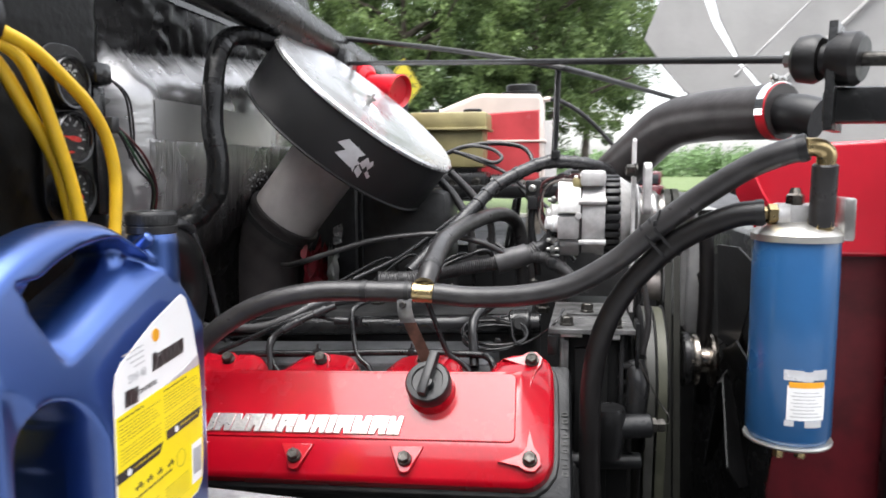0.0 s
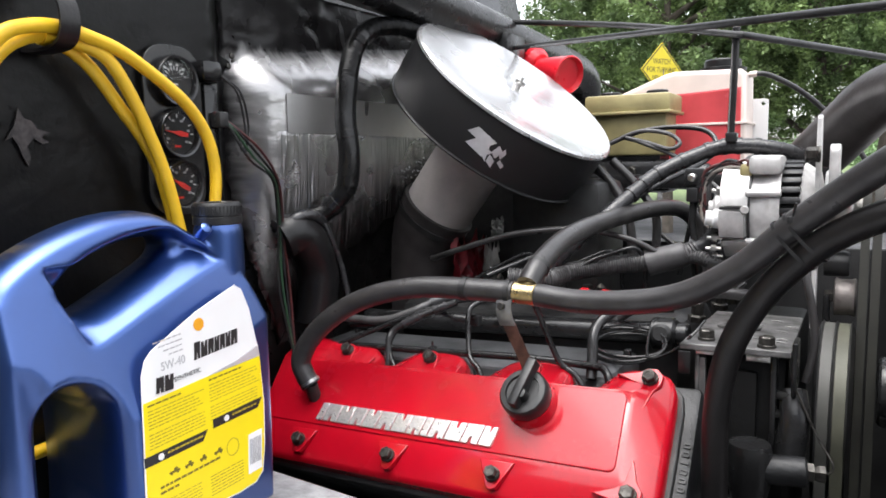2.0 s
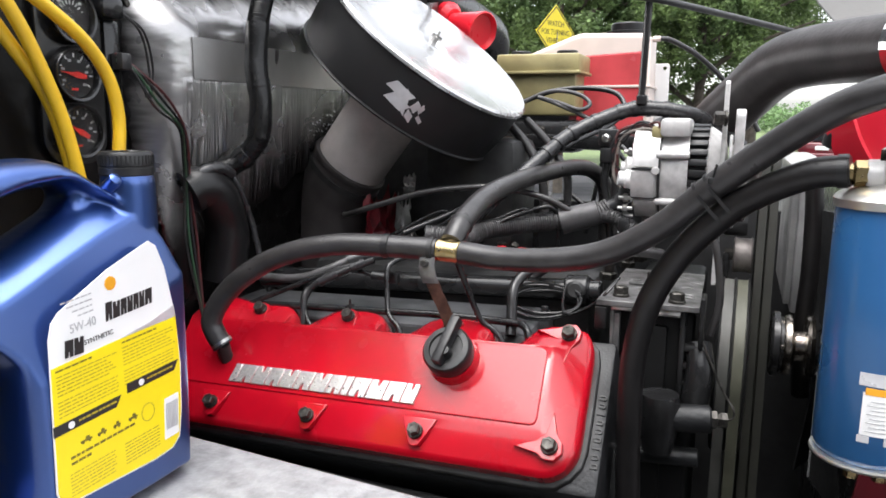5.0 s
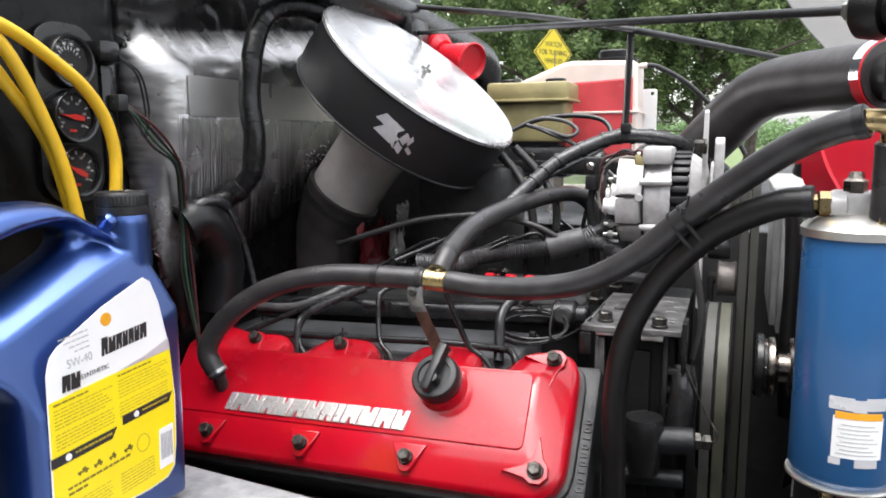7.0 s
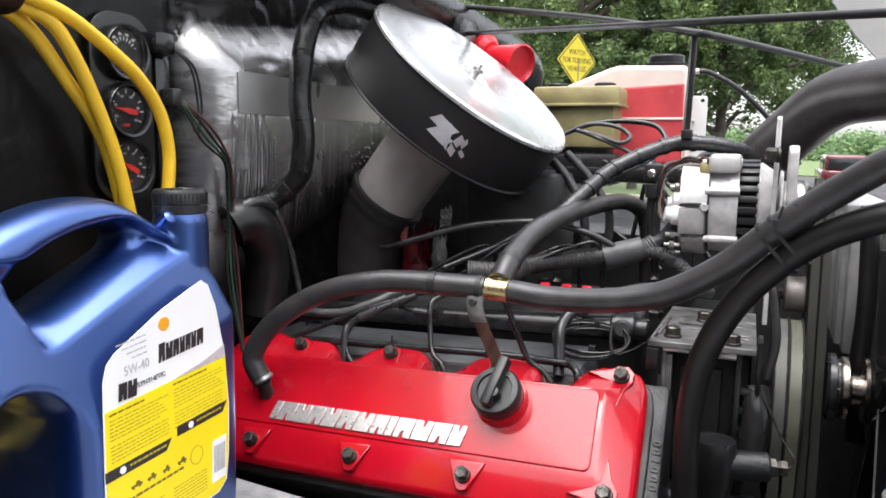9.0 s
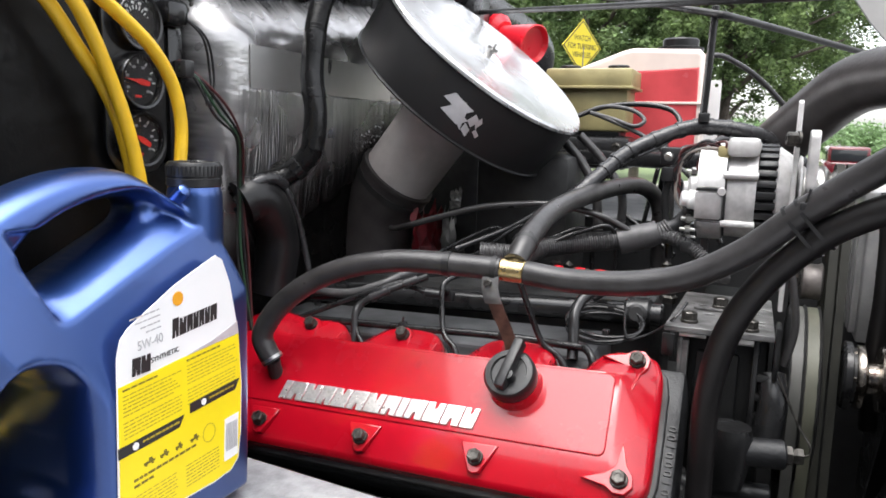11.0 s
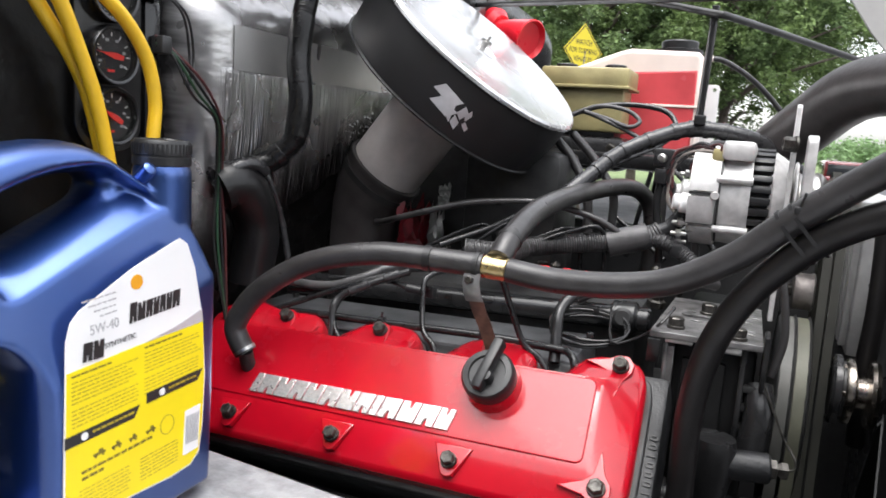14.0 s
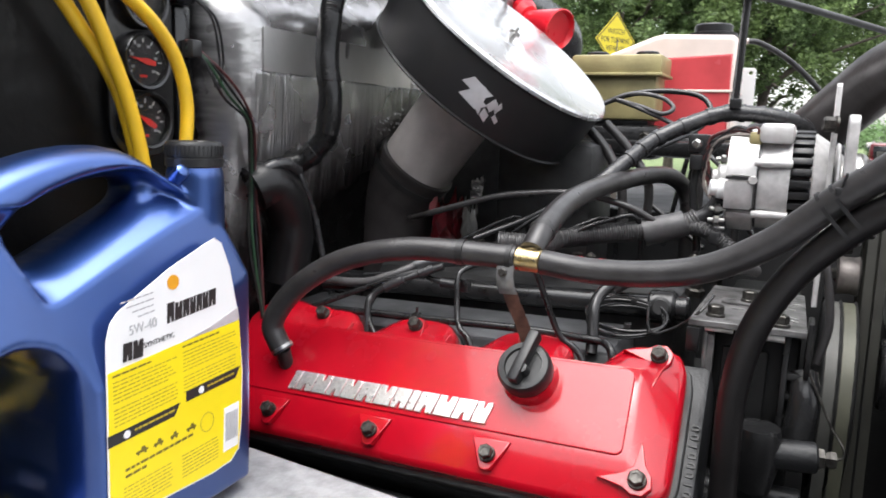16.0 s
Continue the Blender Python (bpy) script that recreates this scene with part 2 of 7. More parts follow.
def foil_mat():
    """Silver foil: smooth above the tape, embossed with upright ribs below, foot and edge painted dark where it
    reflects less.
    """
    m = mat("crinkled_silver_foil", (0.86, 0.845, 0.845), 0.27, metal=0.97, var=0.1, scale=10)
    n, l = m.node_tree.nodes, m.node_tree.links
    b = n["Principled BSDF"]
    geo = n.new("ShaderNodeNewGeometry")
    xyz = n.new("ShaderNodeSeparateXYZ")
    l.new(geo.outputs["Position"], xyz.inputs["Vector"])

    def math_node(op, a, c=None, d=None, clamp=False):
        q = n.new("ShaderNodeMath")
        q.operation, q.use_clamp = op, clamp
        for i, v in enumerate((a, c, d)):
            if v is None:
                continue
            if isinstance(v, (int, float)):
                q.inputs[i].default_value = v
            else:
                l.new(v, q.inputs[i])
        return q.outputs[0]

    def stretched(scale, detail=4, at=0.0):
        mp = n.new("ShaderNodeMapping")
        mp.inputs["Scale"].default_value = scale
        mp.inputs["Location"].default_value = (at, at, at)
        l.new(geo.outputs["Position"], mp.inputs["Vector"])
        q = n.new("ShaderNodeTexNoise")
        q.inputs["Scale"].default_value, q.inputs["Detail"].default_value = 1.0, detail
        l.new(mp.outputs["Vector"], q.inputs["Vector"])
        return q.outputs["Fac"]

    def ramp(value, lo, hi, a=0.0, c=1.0):
        q = n.new("ShaderNodeMapRange")
        q.interpolation_type = "SMOOTHSTEP"
        q.inputs["From Min"].default_value, q.inputs["From Max"].default_value = lo, hi
        q.inputs["To Min"].default_value, q.inputs["To Max"].default_value = a, c
        l.new(value, q.inputs["Value"])
        return q.outputs["Result"]

    y, z = xyz.outputs["Y"], xyz.outputs["Z"]
    # relief: long soft creases everywhere, tight upright ribs with sparkle below the tape
    soft = math_node("MULTIPLY", stretched((8, 14, 26), 3), 0.9)
    ribs = math_node("ABSOLUTE", math_node("SUBTRACT", stretched((10, 150, 5), 2, 3.0), 0.5))
    sparkle = stretched((90, 210, 120), 3, 7.0)
    tight = math_node("MULTIPLY_ADD", sparkle, 0.35, math_node("MULTIPLY", ribs, 4.2))
    below = math_node("MULTIPLY", ramp(z, 1.543, 1.551, 1.0, 0.0), ramp(y, 0.892, 0.915))
    height = math_node("MULTIPLY_ADD", tight, below, soft)
    bn = n.new("ShaderNodeBump")
    bn.inputs["Strength"].default_value, bn.inputs["Distance"].default_value = 1.0, 0.0034
    l.new(height, bn.inputs["Height"])
    l.new(bn.outputs["Normal"], b.inputs["Normal"])
    # weaker reflection painted in: colour darkens towards the foot in upright streaks
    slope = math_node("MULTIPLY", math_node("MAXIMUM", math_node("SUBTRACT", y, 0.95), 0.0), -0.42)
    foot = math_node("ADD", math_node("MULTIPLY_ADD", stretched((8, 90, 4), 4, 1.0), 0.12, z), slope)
    foot_dim = ramp(foot, 1.375, 1.515, 1.0, 0.0)
    # black of the neighbouring sheet plus painted reflection fall-off, dragged along its creases
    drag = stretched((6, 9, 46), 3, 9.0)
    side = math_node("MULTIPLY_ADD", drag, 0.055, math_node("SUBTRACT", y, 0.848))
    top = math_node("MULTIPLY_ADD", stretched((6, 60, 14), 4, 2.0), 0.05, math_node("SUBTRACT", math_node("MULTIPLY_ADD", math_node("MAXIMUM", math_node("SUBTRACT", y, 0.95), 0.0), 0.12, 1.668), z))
    edge_dim = math_node("MAXIMUM", ramp(side, 0.030, 0.062, 1.0, 0.0), ramp(top, 0.020, 0.062, 1.0, 0.0))
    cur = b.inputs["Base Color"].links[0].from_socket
    # greyer reflection low on the left strip, mixed into the colour
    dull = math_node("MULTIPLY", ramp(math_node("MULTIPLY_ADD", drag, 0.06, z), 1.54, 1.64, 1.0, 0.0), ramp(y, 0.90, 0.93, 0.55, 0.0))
    for colour, amount in (((0.36, 0.345, 0.35, 1), dull), ((0.055, 0.049, 0.05, 1), foot_dim), ((0.022, 0.021, 0.022, 1), edge_dim)):
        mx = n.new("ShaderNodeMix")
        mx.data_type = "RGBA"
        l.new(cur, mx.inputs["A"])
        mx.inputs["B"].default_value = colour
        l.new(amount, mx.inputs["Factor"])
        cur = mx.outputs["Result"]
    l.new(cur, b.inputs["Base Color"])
    l.new(math_node("MULTIPLY_ADD", edge_dim, -0.9, 0.97), b.inputs["Metallic"])
    return m


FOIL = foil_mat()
DARKFOIL = mat("near_black_wrap", (0.05, 0.047, 0.047), 0.28, metal=0.8, var=0.2, scale=20, bump=0.003, bscale=34)
FOILTAPE = mat("smooth_foil_tape", (0.72, 0.71, 0.70), 0.38, metal=0.9, var=0.06, scale=12, bump=0.0005, bscale=60)
BLACKFOIL = mat("black_foil_sheet", (0.009, 0.0087, 0.0094), 0.33, var=0.25, scale=14, bump=0.0007, bscale=80, ior=1.42)


# ---- shape helpers ----
def base_of(ob):
    v = Vector((0, 0, 0))
    while ob is not None:
        v = v + ob.location
        ob = ob.parent
    return v


def finish(me, angle=38):
    bm = bmesh.new()
    bm.from_mesh(me)
    for f in bm.faces:
        f.smooth = True
    lim = radians(angle)
    for e in bm.edges:
        e.smooth = len(e.link_faces) == 2 and e.calc_face_angle(0) < lim
    bm.to_mesh(me)
    bm.free()


def as_mesh(shape, name):
    if isinstance(shape, bpy.types.Mesh):
        shape.name = name
        return shape
    me = bpy.data.meshes.new(name)
    bmesh.ops.recalc_face_normals(shape, faces=shape.faces)
    shape.to_mesh(me)
    shape.free()
    return me


def part(name, shape, material, parent, label="", angle=38):
    """Links a shape, given in world places, as one mesh object under a thing or a part."""
    me = as_mesh(shape, name)
    me.transform(Matrix.Translation(-base_of(parent)))
    finish(me, angle)
    me.materials.append(material)
    ob = new(name, me)
    ob.parent = parent
    if label:
        ob["label"] = label
    return ob


def thing(name, label, category, at, group=""):
    ob = new(name)
    ob.empty_display_size = 0.02
    ob.location = at
    return tagged(ob, label, category, group)


def solid(name, shape, material, label, category, group="", kind="", angle=38):
    """A thing that is one mesh, with its origin at the middle of its foot."""
    me = as_mesh(shape, name)
    co = np.empty(len(me.vertices) * 3)
    me.vertices.foreach_get("co", co)
    co = co.reshape(-1, 3)
    lo, hi = co.min(0), co.max(0)
    at = Vector(((lo[0] + hi[0]) / 2, (lo[1] + hi[1]) / 2, lo[2]))
    me.transform(Matrix.Translation(-at))
    finish(me, angle)
    me.materials.append(material)
    ob = new(name, me)
    ob.location = at
    return tagged(ob, label, category, group, kind)


def axis_m(origin, axis, side=None):
    """A frame at origin whose z runs along axis."""
    z = Vector(axis).normalized()
    s = Vector(side) if side else (Vector((0, 0, 1)) if abs(z.z) < 0.9 else Vector((1, 0, 0)))
    x = (s - s.dot(z) * z).normalized()
    y = z.cross(x)
    m = Matrix((x, y, z)).transposed().to_4x4()
    m.translation = origin
    return m


def lathe(profile, m, seg=32, closed=False):
    """Turns a profile of (radius, height) about the z of m."""
    bm = bmesh.new()
    rings = []
    for r, h in profile:
        if r < 1e-6:
            rings.append([bm.verts.new(m @ Vector((0, 0, h)))])
        else:
            rings.append([bm.verts.new(m @ Vector((r * math.cos(2 * math.pi * i / seg), r * math.sin(2 * math.pi * i / seg), h))) for i in range(seg)])
    pairs = list(zip(rings, rings[1:])) + ([(rings[-1], rings[0])] if closed else [])
    for a, b in pairs:
        for i in range(seg):
            j = (i + 1) % seg
            if len(a) == 1 and len(b) > 1:
                bm.faces.new((a[0], b[j], b[i]))
            elif len(b) == 1 and len(a) > 1:
                bm.faces.new((a[i], a[j], b[0]))
            elif len(a) > 1:
                bm.faces.new((a[i], a[j], b[j], b[i]))
    return bm


def rod(a, b, r, seg=16, bevel=0.0):
    a, b = Vector(a), Vector(b)
    h = (b - a).length
    c = min(bevel or r * 0.15, h / 3)
    return lathe([(0, 0), (r - c, 0), (r, c), (r, h - c), (r - c, h), (0, h)], axis_m(a, b - a), seg)


def box(lo, hi, bevel=0.0, m=None, seg=2):
    bm = bmesh.new()
    bmesh.ops.create_cube(bm, size=1)
    lo, hi = Vector(lo), Vector(hi)
    d, c = hi - lo, (hi + lo) / 2
    for v in bm.verts:
        v.co = Vector((v.co.x * d.x + c.x, v.co.y * d.y + c.y, v.co.z * d.z + c.z))
    if bevel:
        bmesh.ops.bevel(bm, geom=bm.edges[:], offset=bevel, segments=seg, affect="EDGES", profile=0.5)
    if m is not None:
        bmesh.ops.transform(bm, matrix=m, verts=bm.verts)
    return bm


def join(*bms):
    """Adds the later shapes to the first."""
    first = bms[0]
    for b in bms[1:]:
        tmp = bpy.data.meshes.new("tmp")
        b.to_mesh(tmp)
        b.free()
        first.from_mesh(tmp)
        bpy.data.meshes.remove(tmp)
    return first


def spline(points, steps=8):
    """A smooth run through the points."""
    p = [Vector(q) for q in points]
    p = [2 * p[0] - p[1]] + p + [2 * p[-1] - p[-2]]
    out = []
    for i in range(1, len(p) - 2):
        for k in range(steps):
            t = k / steps
            a, b, c, d = p[i - 1], p[i], p[i + 1], p[i + 2]
            out.append(0.5 * (2 * b + (c - a) * t + (2 * a - 5 * b + 4 * c - d) * t * t + (3 * b - a - 3 * c + d) * t ** 3))
    out.append(p[-2])
    return out


def hose(points, r, seg=14, steps=8, ribs=0.0, pitch=0.004, uneven=0.0, smooth=True):
    """A bent tube through the points; ribs: height of its rings."""
    path = spline(points, steps) if smooth else [Vector(q) for q in points]
    if ribs:
        fine, total = [], 0.0
        for a, b in zip(path, path[1:]):
            n = max(1, int((b - a).length / (pitch / 4)))
            fine += [a.lerp(b, k / n) for k in range(n)]
        path = fine + [path[-1]]
    bm = bmesh.new()
    rings, run = [], 0.0
    t0 = (path[1] - path[0]).normalized()
    nrm = t0.orthogonal().normalized()
    for i, q in enumerate(path):
        t = (path[min(i + 1, len(path) - 1)] - path[max(i - 1, 0)]).normalized()
        nrm = (nrm - nrm.dot(t) * t).normalized()
        bi = t.cross(nrm)
        if i:
            run += (q - path[i - 1]).length
        rr = r
        if ribs:
            rr += ribs * (1 if (run / pitch) % 1 < 0.55 else -1) * 0.5
        if uneven:
            rr *= 1 + uneven * noise.noise(q * 40)
        rings.append([bm.verts.new(q + rr * (math.cos(2 * math.pi * k / seg) * nrm + math.sin(2 * math.pi * k / seg) * bi)) for k in range(seg)])
    for a, b in zip(rings, rings[1:]):
        for k in range(seg):
            bm.faces.new((a[k], a[(k + 1) % seg], b[(k + 1) % seg], b[k]))
    bm.faces.new(rings[0][::-1])
    bm.faces.new(rings[-1])
    return bm


def plate(outline, depth, m, holes=(), bevel=0.0, res=2, smooth=False):
    """An outline in the x and y of m, with holes, thickened by depth to either side along z."""
    cu = bpy.data.curves.new("outline", "CURVE")
    cu.dimensions, cu.fill_mode = "2D", "BOTH"
    cu.extrude, cu.bevel_depth, cu.bevel_resolution = max(depth - bevel, 0.0), bevel, res
    cu.offset = -bevel
    for pts in (outline, *holes):
        sp = cu.splines.new("POLY")
        use = [(q.x, q.y) for q in spline([(x, y, 0) for x, y in pts] + [(*pts[0], 0)], 5)[:-1]] if smooth else pts
        sp.points.add(len(use) - 1)
        for q, (x, y) in zip(sp.points, use):
            q.co = (x, y, 0, 1)
        sp.use_cyclic_u = True
    ob = bpy.data.objects.new("outline", cu)
    me = bpy.data.meshes.new_from_object(ob)
    bpy.data.objects.remove(ob)
    bpy.data.curves.remove(cu)
    me.transform(m)
    return me


def lettering(text, size, m, depth=0.0003, spread=1.0, shear=0.0, width=1.0):
    cu = bpy.data.curves.new("text", "FONT")
    cu.body, cu.size, cu.extrude, cu.align_x, cu.align_y = text, size, depth, "CENTER", "CENTER"
    cu.space_character, cu.shear = spread, shear
    ob = bpy.data.objects.new("text", cu)
    me = bpy.data.meshes.new_from_object(ob)
    bpy.data.objects.remove(ob)
    bpy.data.curves.remove(cu)
    me.transform(m @ Matrix.Diagonal((width, 1, 1, 1)))
    return me


def bolt(parent, at, axis, r=0.008, h=0.006, washer=True, material=None, name="bolt"):
    """A chamfered hex head on a slim washer."""
    m = axis_m(at, axis)
    b = part(name, lathe([(0, -0.004), (r, -0.004), (r, h * 0.85), (r * 0.84, h), (r * 0.5, h), (r * 0.46, h - 0.0008), (0, h - 0.0008)], m, 6), material or BOLT, parent, angle=20)
    if washer:
        part("washer", lathe([(r * 0.4, -0.004), (r * 1.16, -0.004), (r * 1.16, -0.0012), (r * 1.1, -0.0006), (r * 0.4, -0.0006)], m, 18), material or BOLT, b)
    return b


def rounded(x0, y0, x1, y1, r, n=5):
    """The outline of a rectangle with round corners."""
    out = []
    for cx, cy, a0 in ((x1 - r, y0 + r, -90), (x1 - r, y1 - r, 0), (x0 + r, y1 - r, 90), (x0 + r, y0 + r, 180)):
        out += [(cx + r * math.cos(radians(a0 + 90 * k / n)), cy + r * math.sin(radians(a0 + 90 * k / n))) for k in range(n + 1)]
    return out


def strap(points, across, width, thick):
    """A flat metal strip along the points; across: the way of its width."""
    bm = bmesh.new()
    pts = [Vector(p) for p in points]
    ac = Vector(across).normalized() * width / 2
    rings = []
    for i, p in enumerate(pts):
        t = (pts[min(i + 1, len(pts) - 1)] - pts[max(i - 1, 0)]).normalized()
        n = t.cross(ac).normalized() * thick / 2
        rings.append([bm.verts.new(p + s * ac + u * n) for s, u in ((1, 1), (-1, 1), (-1, -1), (1, -1))])
    for a, b in zip(rings, rings[1:]):
        for k in range(4):
            bm.faces.new((a[k], a[(k + 1) % 4], b[(k + 1) % 4], b[k]))
    bm.faces.new(rings[0])
    bm.faces.new(rings[-1][::-1])
    return bm


def belt_loop(x0, x1, c1, r1, c2, r2, thick=0.009):
    """A belt round an upper and a lower wheel whose axles run along x."""
    (y1, z1), (y2, z2) = c1, c2
    dist = math.hypot(y2 - y1, z2 - z1)
    base = math.atan2(z2 - z1, y2 - y1)
    off = math.acos((r1 - r2) / dist)
    run = []
    for k in range(17):
        a = base + off + (2 * math.pi - 2 * off) * k / 16
        run.append((y1 + r1 * math.cos(a), z1 + r1 * math.sin(a), math.cos(a), math.sin(a)))
    for k in range(17):
        a = base - off + 2 * off * k / 16
        run.append((y2 + r2 * math.cos(a), z2 + r2 * math.sin(a), math.cos(a), math.sin(a)))
    bm = bmesh.new()
    rings = []
    w = (x1 - x0) * 0.18
    for y, z, cy, cz in run:
        yi, zi = y - thick * cy, z - thick * cz
        rings.append([bm.verts.new(q) for q in ((x0, y, z), (x1, y, z), (x1 - w, yi, zi), (x0 + w, yi, zi))])
    for a, b in zip(rings, rings[1:] + rings[:1]):
        for k in range(4):
            bm.faces.new((a[k], a[(k + 1) % 4], b[(k + 1) % 4], b[k]))
    return bm


# ---- setting: ground ----
GZ = -0.35
solid("ground", box((-160, -80, GZ - 0.3), (160, 400, GZ)), ASPHALT, "grey asphalt car park reaching into the distance", "ground", kind="structure")
solid("kerb", box((-160, 28.0, GZ - 0.1), (0.6, 28.4, GZ + 0.14), 0.02), KERB, "pale concrete kerb along the far lawn", "kerb", kind="structure")
solid("lawn", join(box((-160, 28.4, GZ - 0.1), (0.6, 60, GZ + 0.1)), box((-160, 60.01, GZ - 0.1), (160, 380, GZ + 0.1))), GRASS, "mown green grass beyond the kerb", "lawn", kind="structure")

# unseen wall, added to cut low sky light from behind the viewer
solid("sky_blocker", box((-9, -4.2, GZ), (9, -4.0, 4.2), 0.0), mat("blocker_grey", (0.18, 0.178, 0.175), 0.8, var=0.15, scale=2), "added unseen grey wall blocking low sky behind the viewer", "wall", kind="structure")

# ---- setting: truck body ----
solid("firewall", box((-0.65, 0.1, 0.75), (-0.61, 2.0, 1.69), 0.004), BLACKPAINT, "black painted steel firewall of the truck", "firewall", kind="structure")
cowl = box((-0.72, 0.1, 1.692), (-0.612, 1.95, 1.755), 0.012)
solid("cowl", cowl, BLACKFOIL, "black crinkle-coated cowl along the top of the firewall", "cowl", kind="structure")
XY = Matrix.Translation((0, 0, 1.1395))
solid("fender_ledge", plate([(-0.58, 0.12), (0.9, 0.12), (0.9, 0.64), (0.1, 0.681), (-0.22, 0.7045), (-0.40, 0.718), (-0.58, 0.731)], 0.0145, XY, bevel=0.007, res=4), FENDER, "pale weathered metal fender top under the jug", "fender", kind="structure")
solid("inner_fender", plate([(-0.58, 0.716), (-0.22, 0.690), (0.1, 0.666), (0.9, 0.625), (0.9, 0.635), (0.1, 0.676), (-0.22, 0.700), (-0.58, 0.726)], 0.285, Matrix.Translation((0, 0, 0.839))), BLACKPAINT, "black inner fender wall below the ledge", "fender", kind="structure")
# black sheet added below the engine so lit ground doesn't show through
solid("ground_blocker", box((-0.6, 0.62, 0.5), (0.9, 1.70, 0.54), 0.0), IRON, "added black sheet blocking ground light below the engine bay", "panel", kind="structure")
solid("far_inner_fender", box((-0.58, 1.66, 0.5), (0.42, 1.68, 1.33), 0.004), GREYBLACK, "dark inner fender on the far side of the engine", "fender", kind="structure")
solid("far_rail", box((-0.58, 1.53, 1.445), (0.06, 1.86, 1.472), 0.004), BLACKPAINT, "black rail that carries the reservoirs", "rail", kind="structure")
for x in (-0.34, -0.12, 0.03):
    solid("rail_post", rod((x, 1.63, 1.32), (x + 0.015, 1.63, 1.447), 0.008), BLACKPAINT, "thin black post under the reservoir rail", "post", group="rail posts", kind="structure")

solid("side_panel", box((-0.612, 0.1, 0.75), (-0.530, 0.77, 1.76), 0.012), BLACKFOIL, "black coated sheet metal beside the heat shield", "panel", kind="structure")


def crinkled_sheet():
    """Black coated sheet that runs from the side panel round onto the firewall, creased where it turns."""
    ny, nz = 130, 110
    ya, yb, za, zb = 0.102, 0.868, 1.10, 1.762
    bm = bmesh.new()
    grid = []
    for j in range(nz + 1):
        z = za + (zb - za) * j / nz
        row = []
        for i in range(ny + 1):
            y = ya + (yb - ya) * i / ny
            t = min(1.0, max(0.0, (y - 0.755) / 0.10))
            x = -0.5245 - 0.0815 * t * t * (3 - 2 * t)
            amp = 0.0004 + 0.0026 * min(1.0, max(0.0, (y - 0.735) / 0.06))
            crease = 1 - abs(2 * noise.noise(Vector((y * 9 + 2 * z, z * 34 - 6 * y, 1.7))))
            x += amp * (0.9 * crease ** 3 + 0.7 * noise.noise(Vector((y * 16, z * 22, 5))) - 0.4)
            row.append(bm.verts.new((x, y, z)))
        grid.append(row)
    for a, c in zip(grid, grid[1:]):
        for i in range(ny):
            bm.faces.new((a[i], a[i + 1], c[i + 1], c[i]))
    bmesh.ops.solidify(bm, geom=bm.faces[:], thickness=0.0012)
    return bm


solid("firewall_sheet", crinkled_sheet(), BLACKFOIL, "black crinkled coated sheet over the firewall corner", "panel", kind="structure", angle=70)

cab = thing("truck_cab", "dark truck cab with a raked windscreen behind the firewall", "cab", (-1.4, 1.0, 0.6))
XZC = Matrix(((1, 0, 0, 0), (0, 0, -1, 1.02), (0, 1, 0, 0), (0, 0, 0, 1)))
part("shell", plate([(-2.3, GZ), (-0.76, GZ), (-0.76, 1.78), (-0.97, 2.62), (-1.15, 2.75), (-2.3, 2.75)], 1.28, XZC, bevel=0.04, res=3), BLACKPAINT, cab)
part("windscreen", plate([(-0.785, 1.85), (-0.945, 2.49), (-0.95, 2.485), (-0.79, 1.845)], 1.1, Matrix.Translation((0.012, 0, 0.004)) @ XZC), DARKGLASS, cab)

# foil-faced bulge on the firewall
def foil_cover(ya, yb, low, back=0.0, skew=0.0):
    """A stretch of the bulged sheet over the firewall: its foil face, or the black sheet below it."""
    bm = bmesh.new()
    ny, nz = max(6, int((yb - ya) * 110)), 60 if low else 84
    y0, z0 = 0.845, 1.18
    grid = []
    for j in range(nz + 1):
        row = []
        for i in range(ny + 1):
            y = ya + (yb - ya) * i / ny
            if i == 0 and ya > 0.81 and not low:
                y += 0.006 * noise.noise(Vector((j * 0.31, 4, 0)))
            z1 = 1.668 + 0.12 * max(0.0, y - 0.95)
            edge = 1.318 - 0.9 * max(0.0, 0.93 - y) + max(0.0, y - 0.93) * 0.38 + 0.008 * noise.noise(Vector((y * 30, 0, 0)))
            z = z0 + (edge + 0.01 - z0) * j / nz if low else edge + (1.764 - edge) * j / nz
            y += skew * max(0.0, 1.50 - z) * (1 - i / ny)
            c = math.hypot(max(0.0, 1 - (y - y0) / 0.075), min(1.0, max(0.0, 1 - (z1 - z) / 0.07)))
            out = 0.060 * math.sin(math.pi / 2 * (1 - min(1.0, c))) - (0.006 if low else 0) - back
            if z > z1 - 0.03:
                out += min(1.0, (z - z1 + 0.03) / 0.03) * (0.006 + 0.003 * (1 - abs(2 * noise.noise(Vector((y * 22 + 5 * z, z * 30 - 8 * y, 2.2)))) ** 2))
            out -= 0.45 * max(0.0, 1.545 - max(z, 1.37)) ** 2
            out += 0.0035 * noise.noise(Vector((y * 14, z * 8, 0))) + 0.0022 * noise.noise(Vector((y * 60, z * 16, 3)))
            row.append(bm.verts.new((-0.61 + out, y, z)))
        grid.append(row)
    for a, c in zip(grid, grid[1:]):
        for i in range(ny):
            bm.faces.new((a[i], a[i + 1], c[i + 1], c[i]))
    bmesh.ops.solidify(bm, geom=bm.faces[:], thickness=0.0015)
    return bm


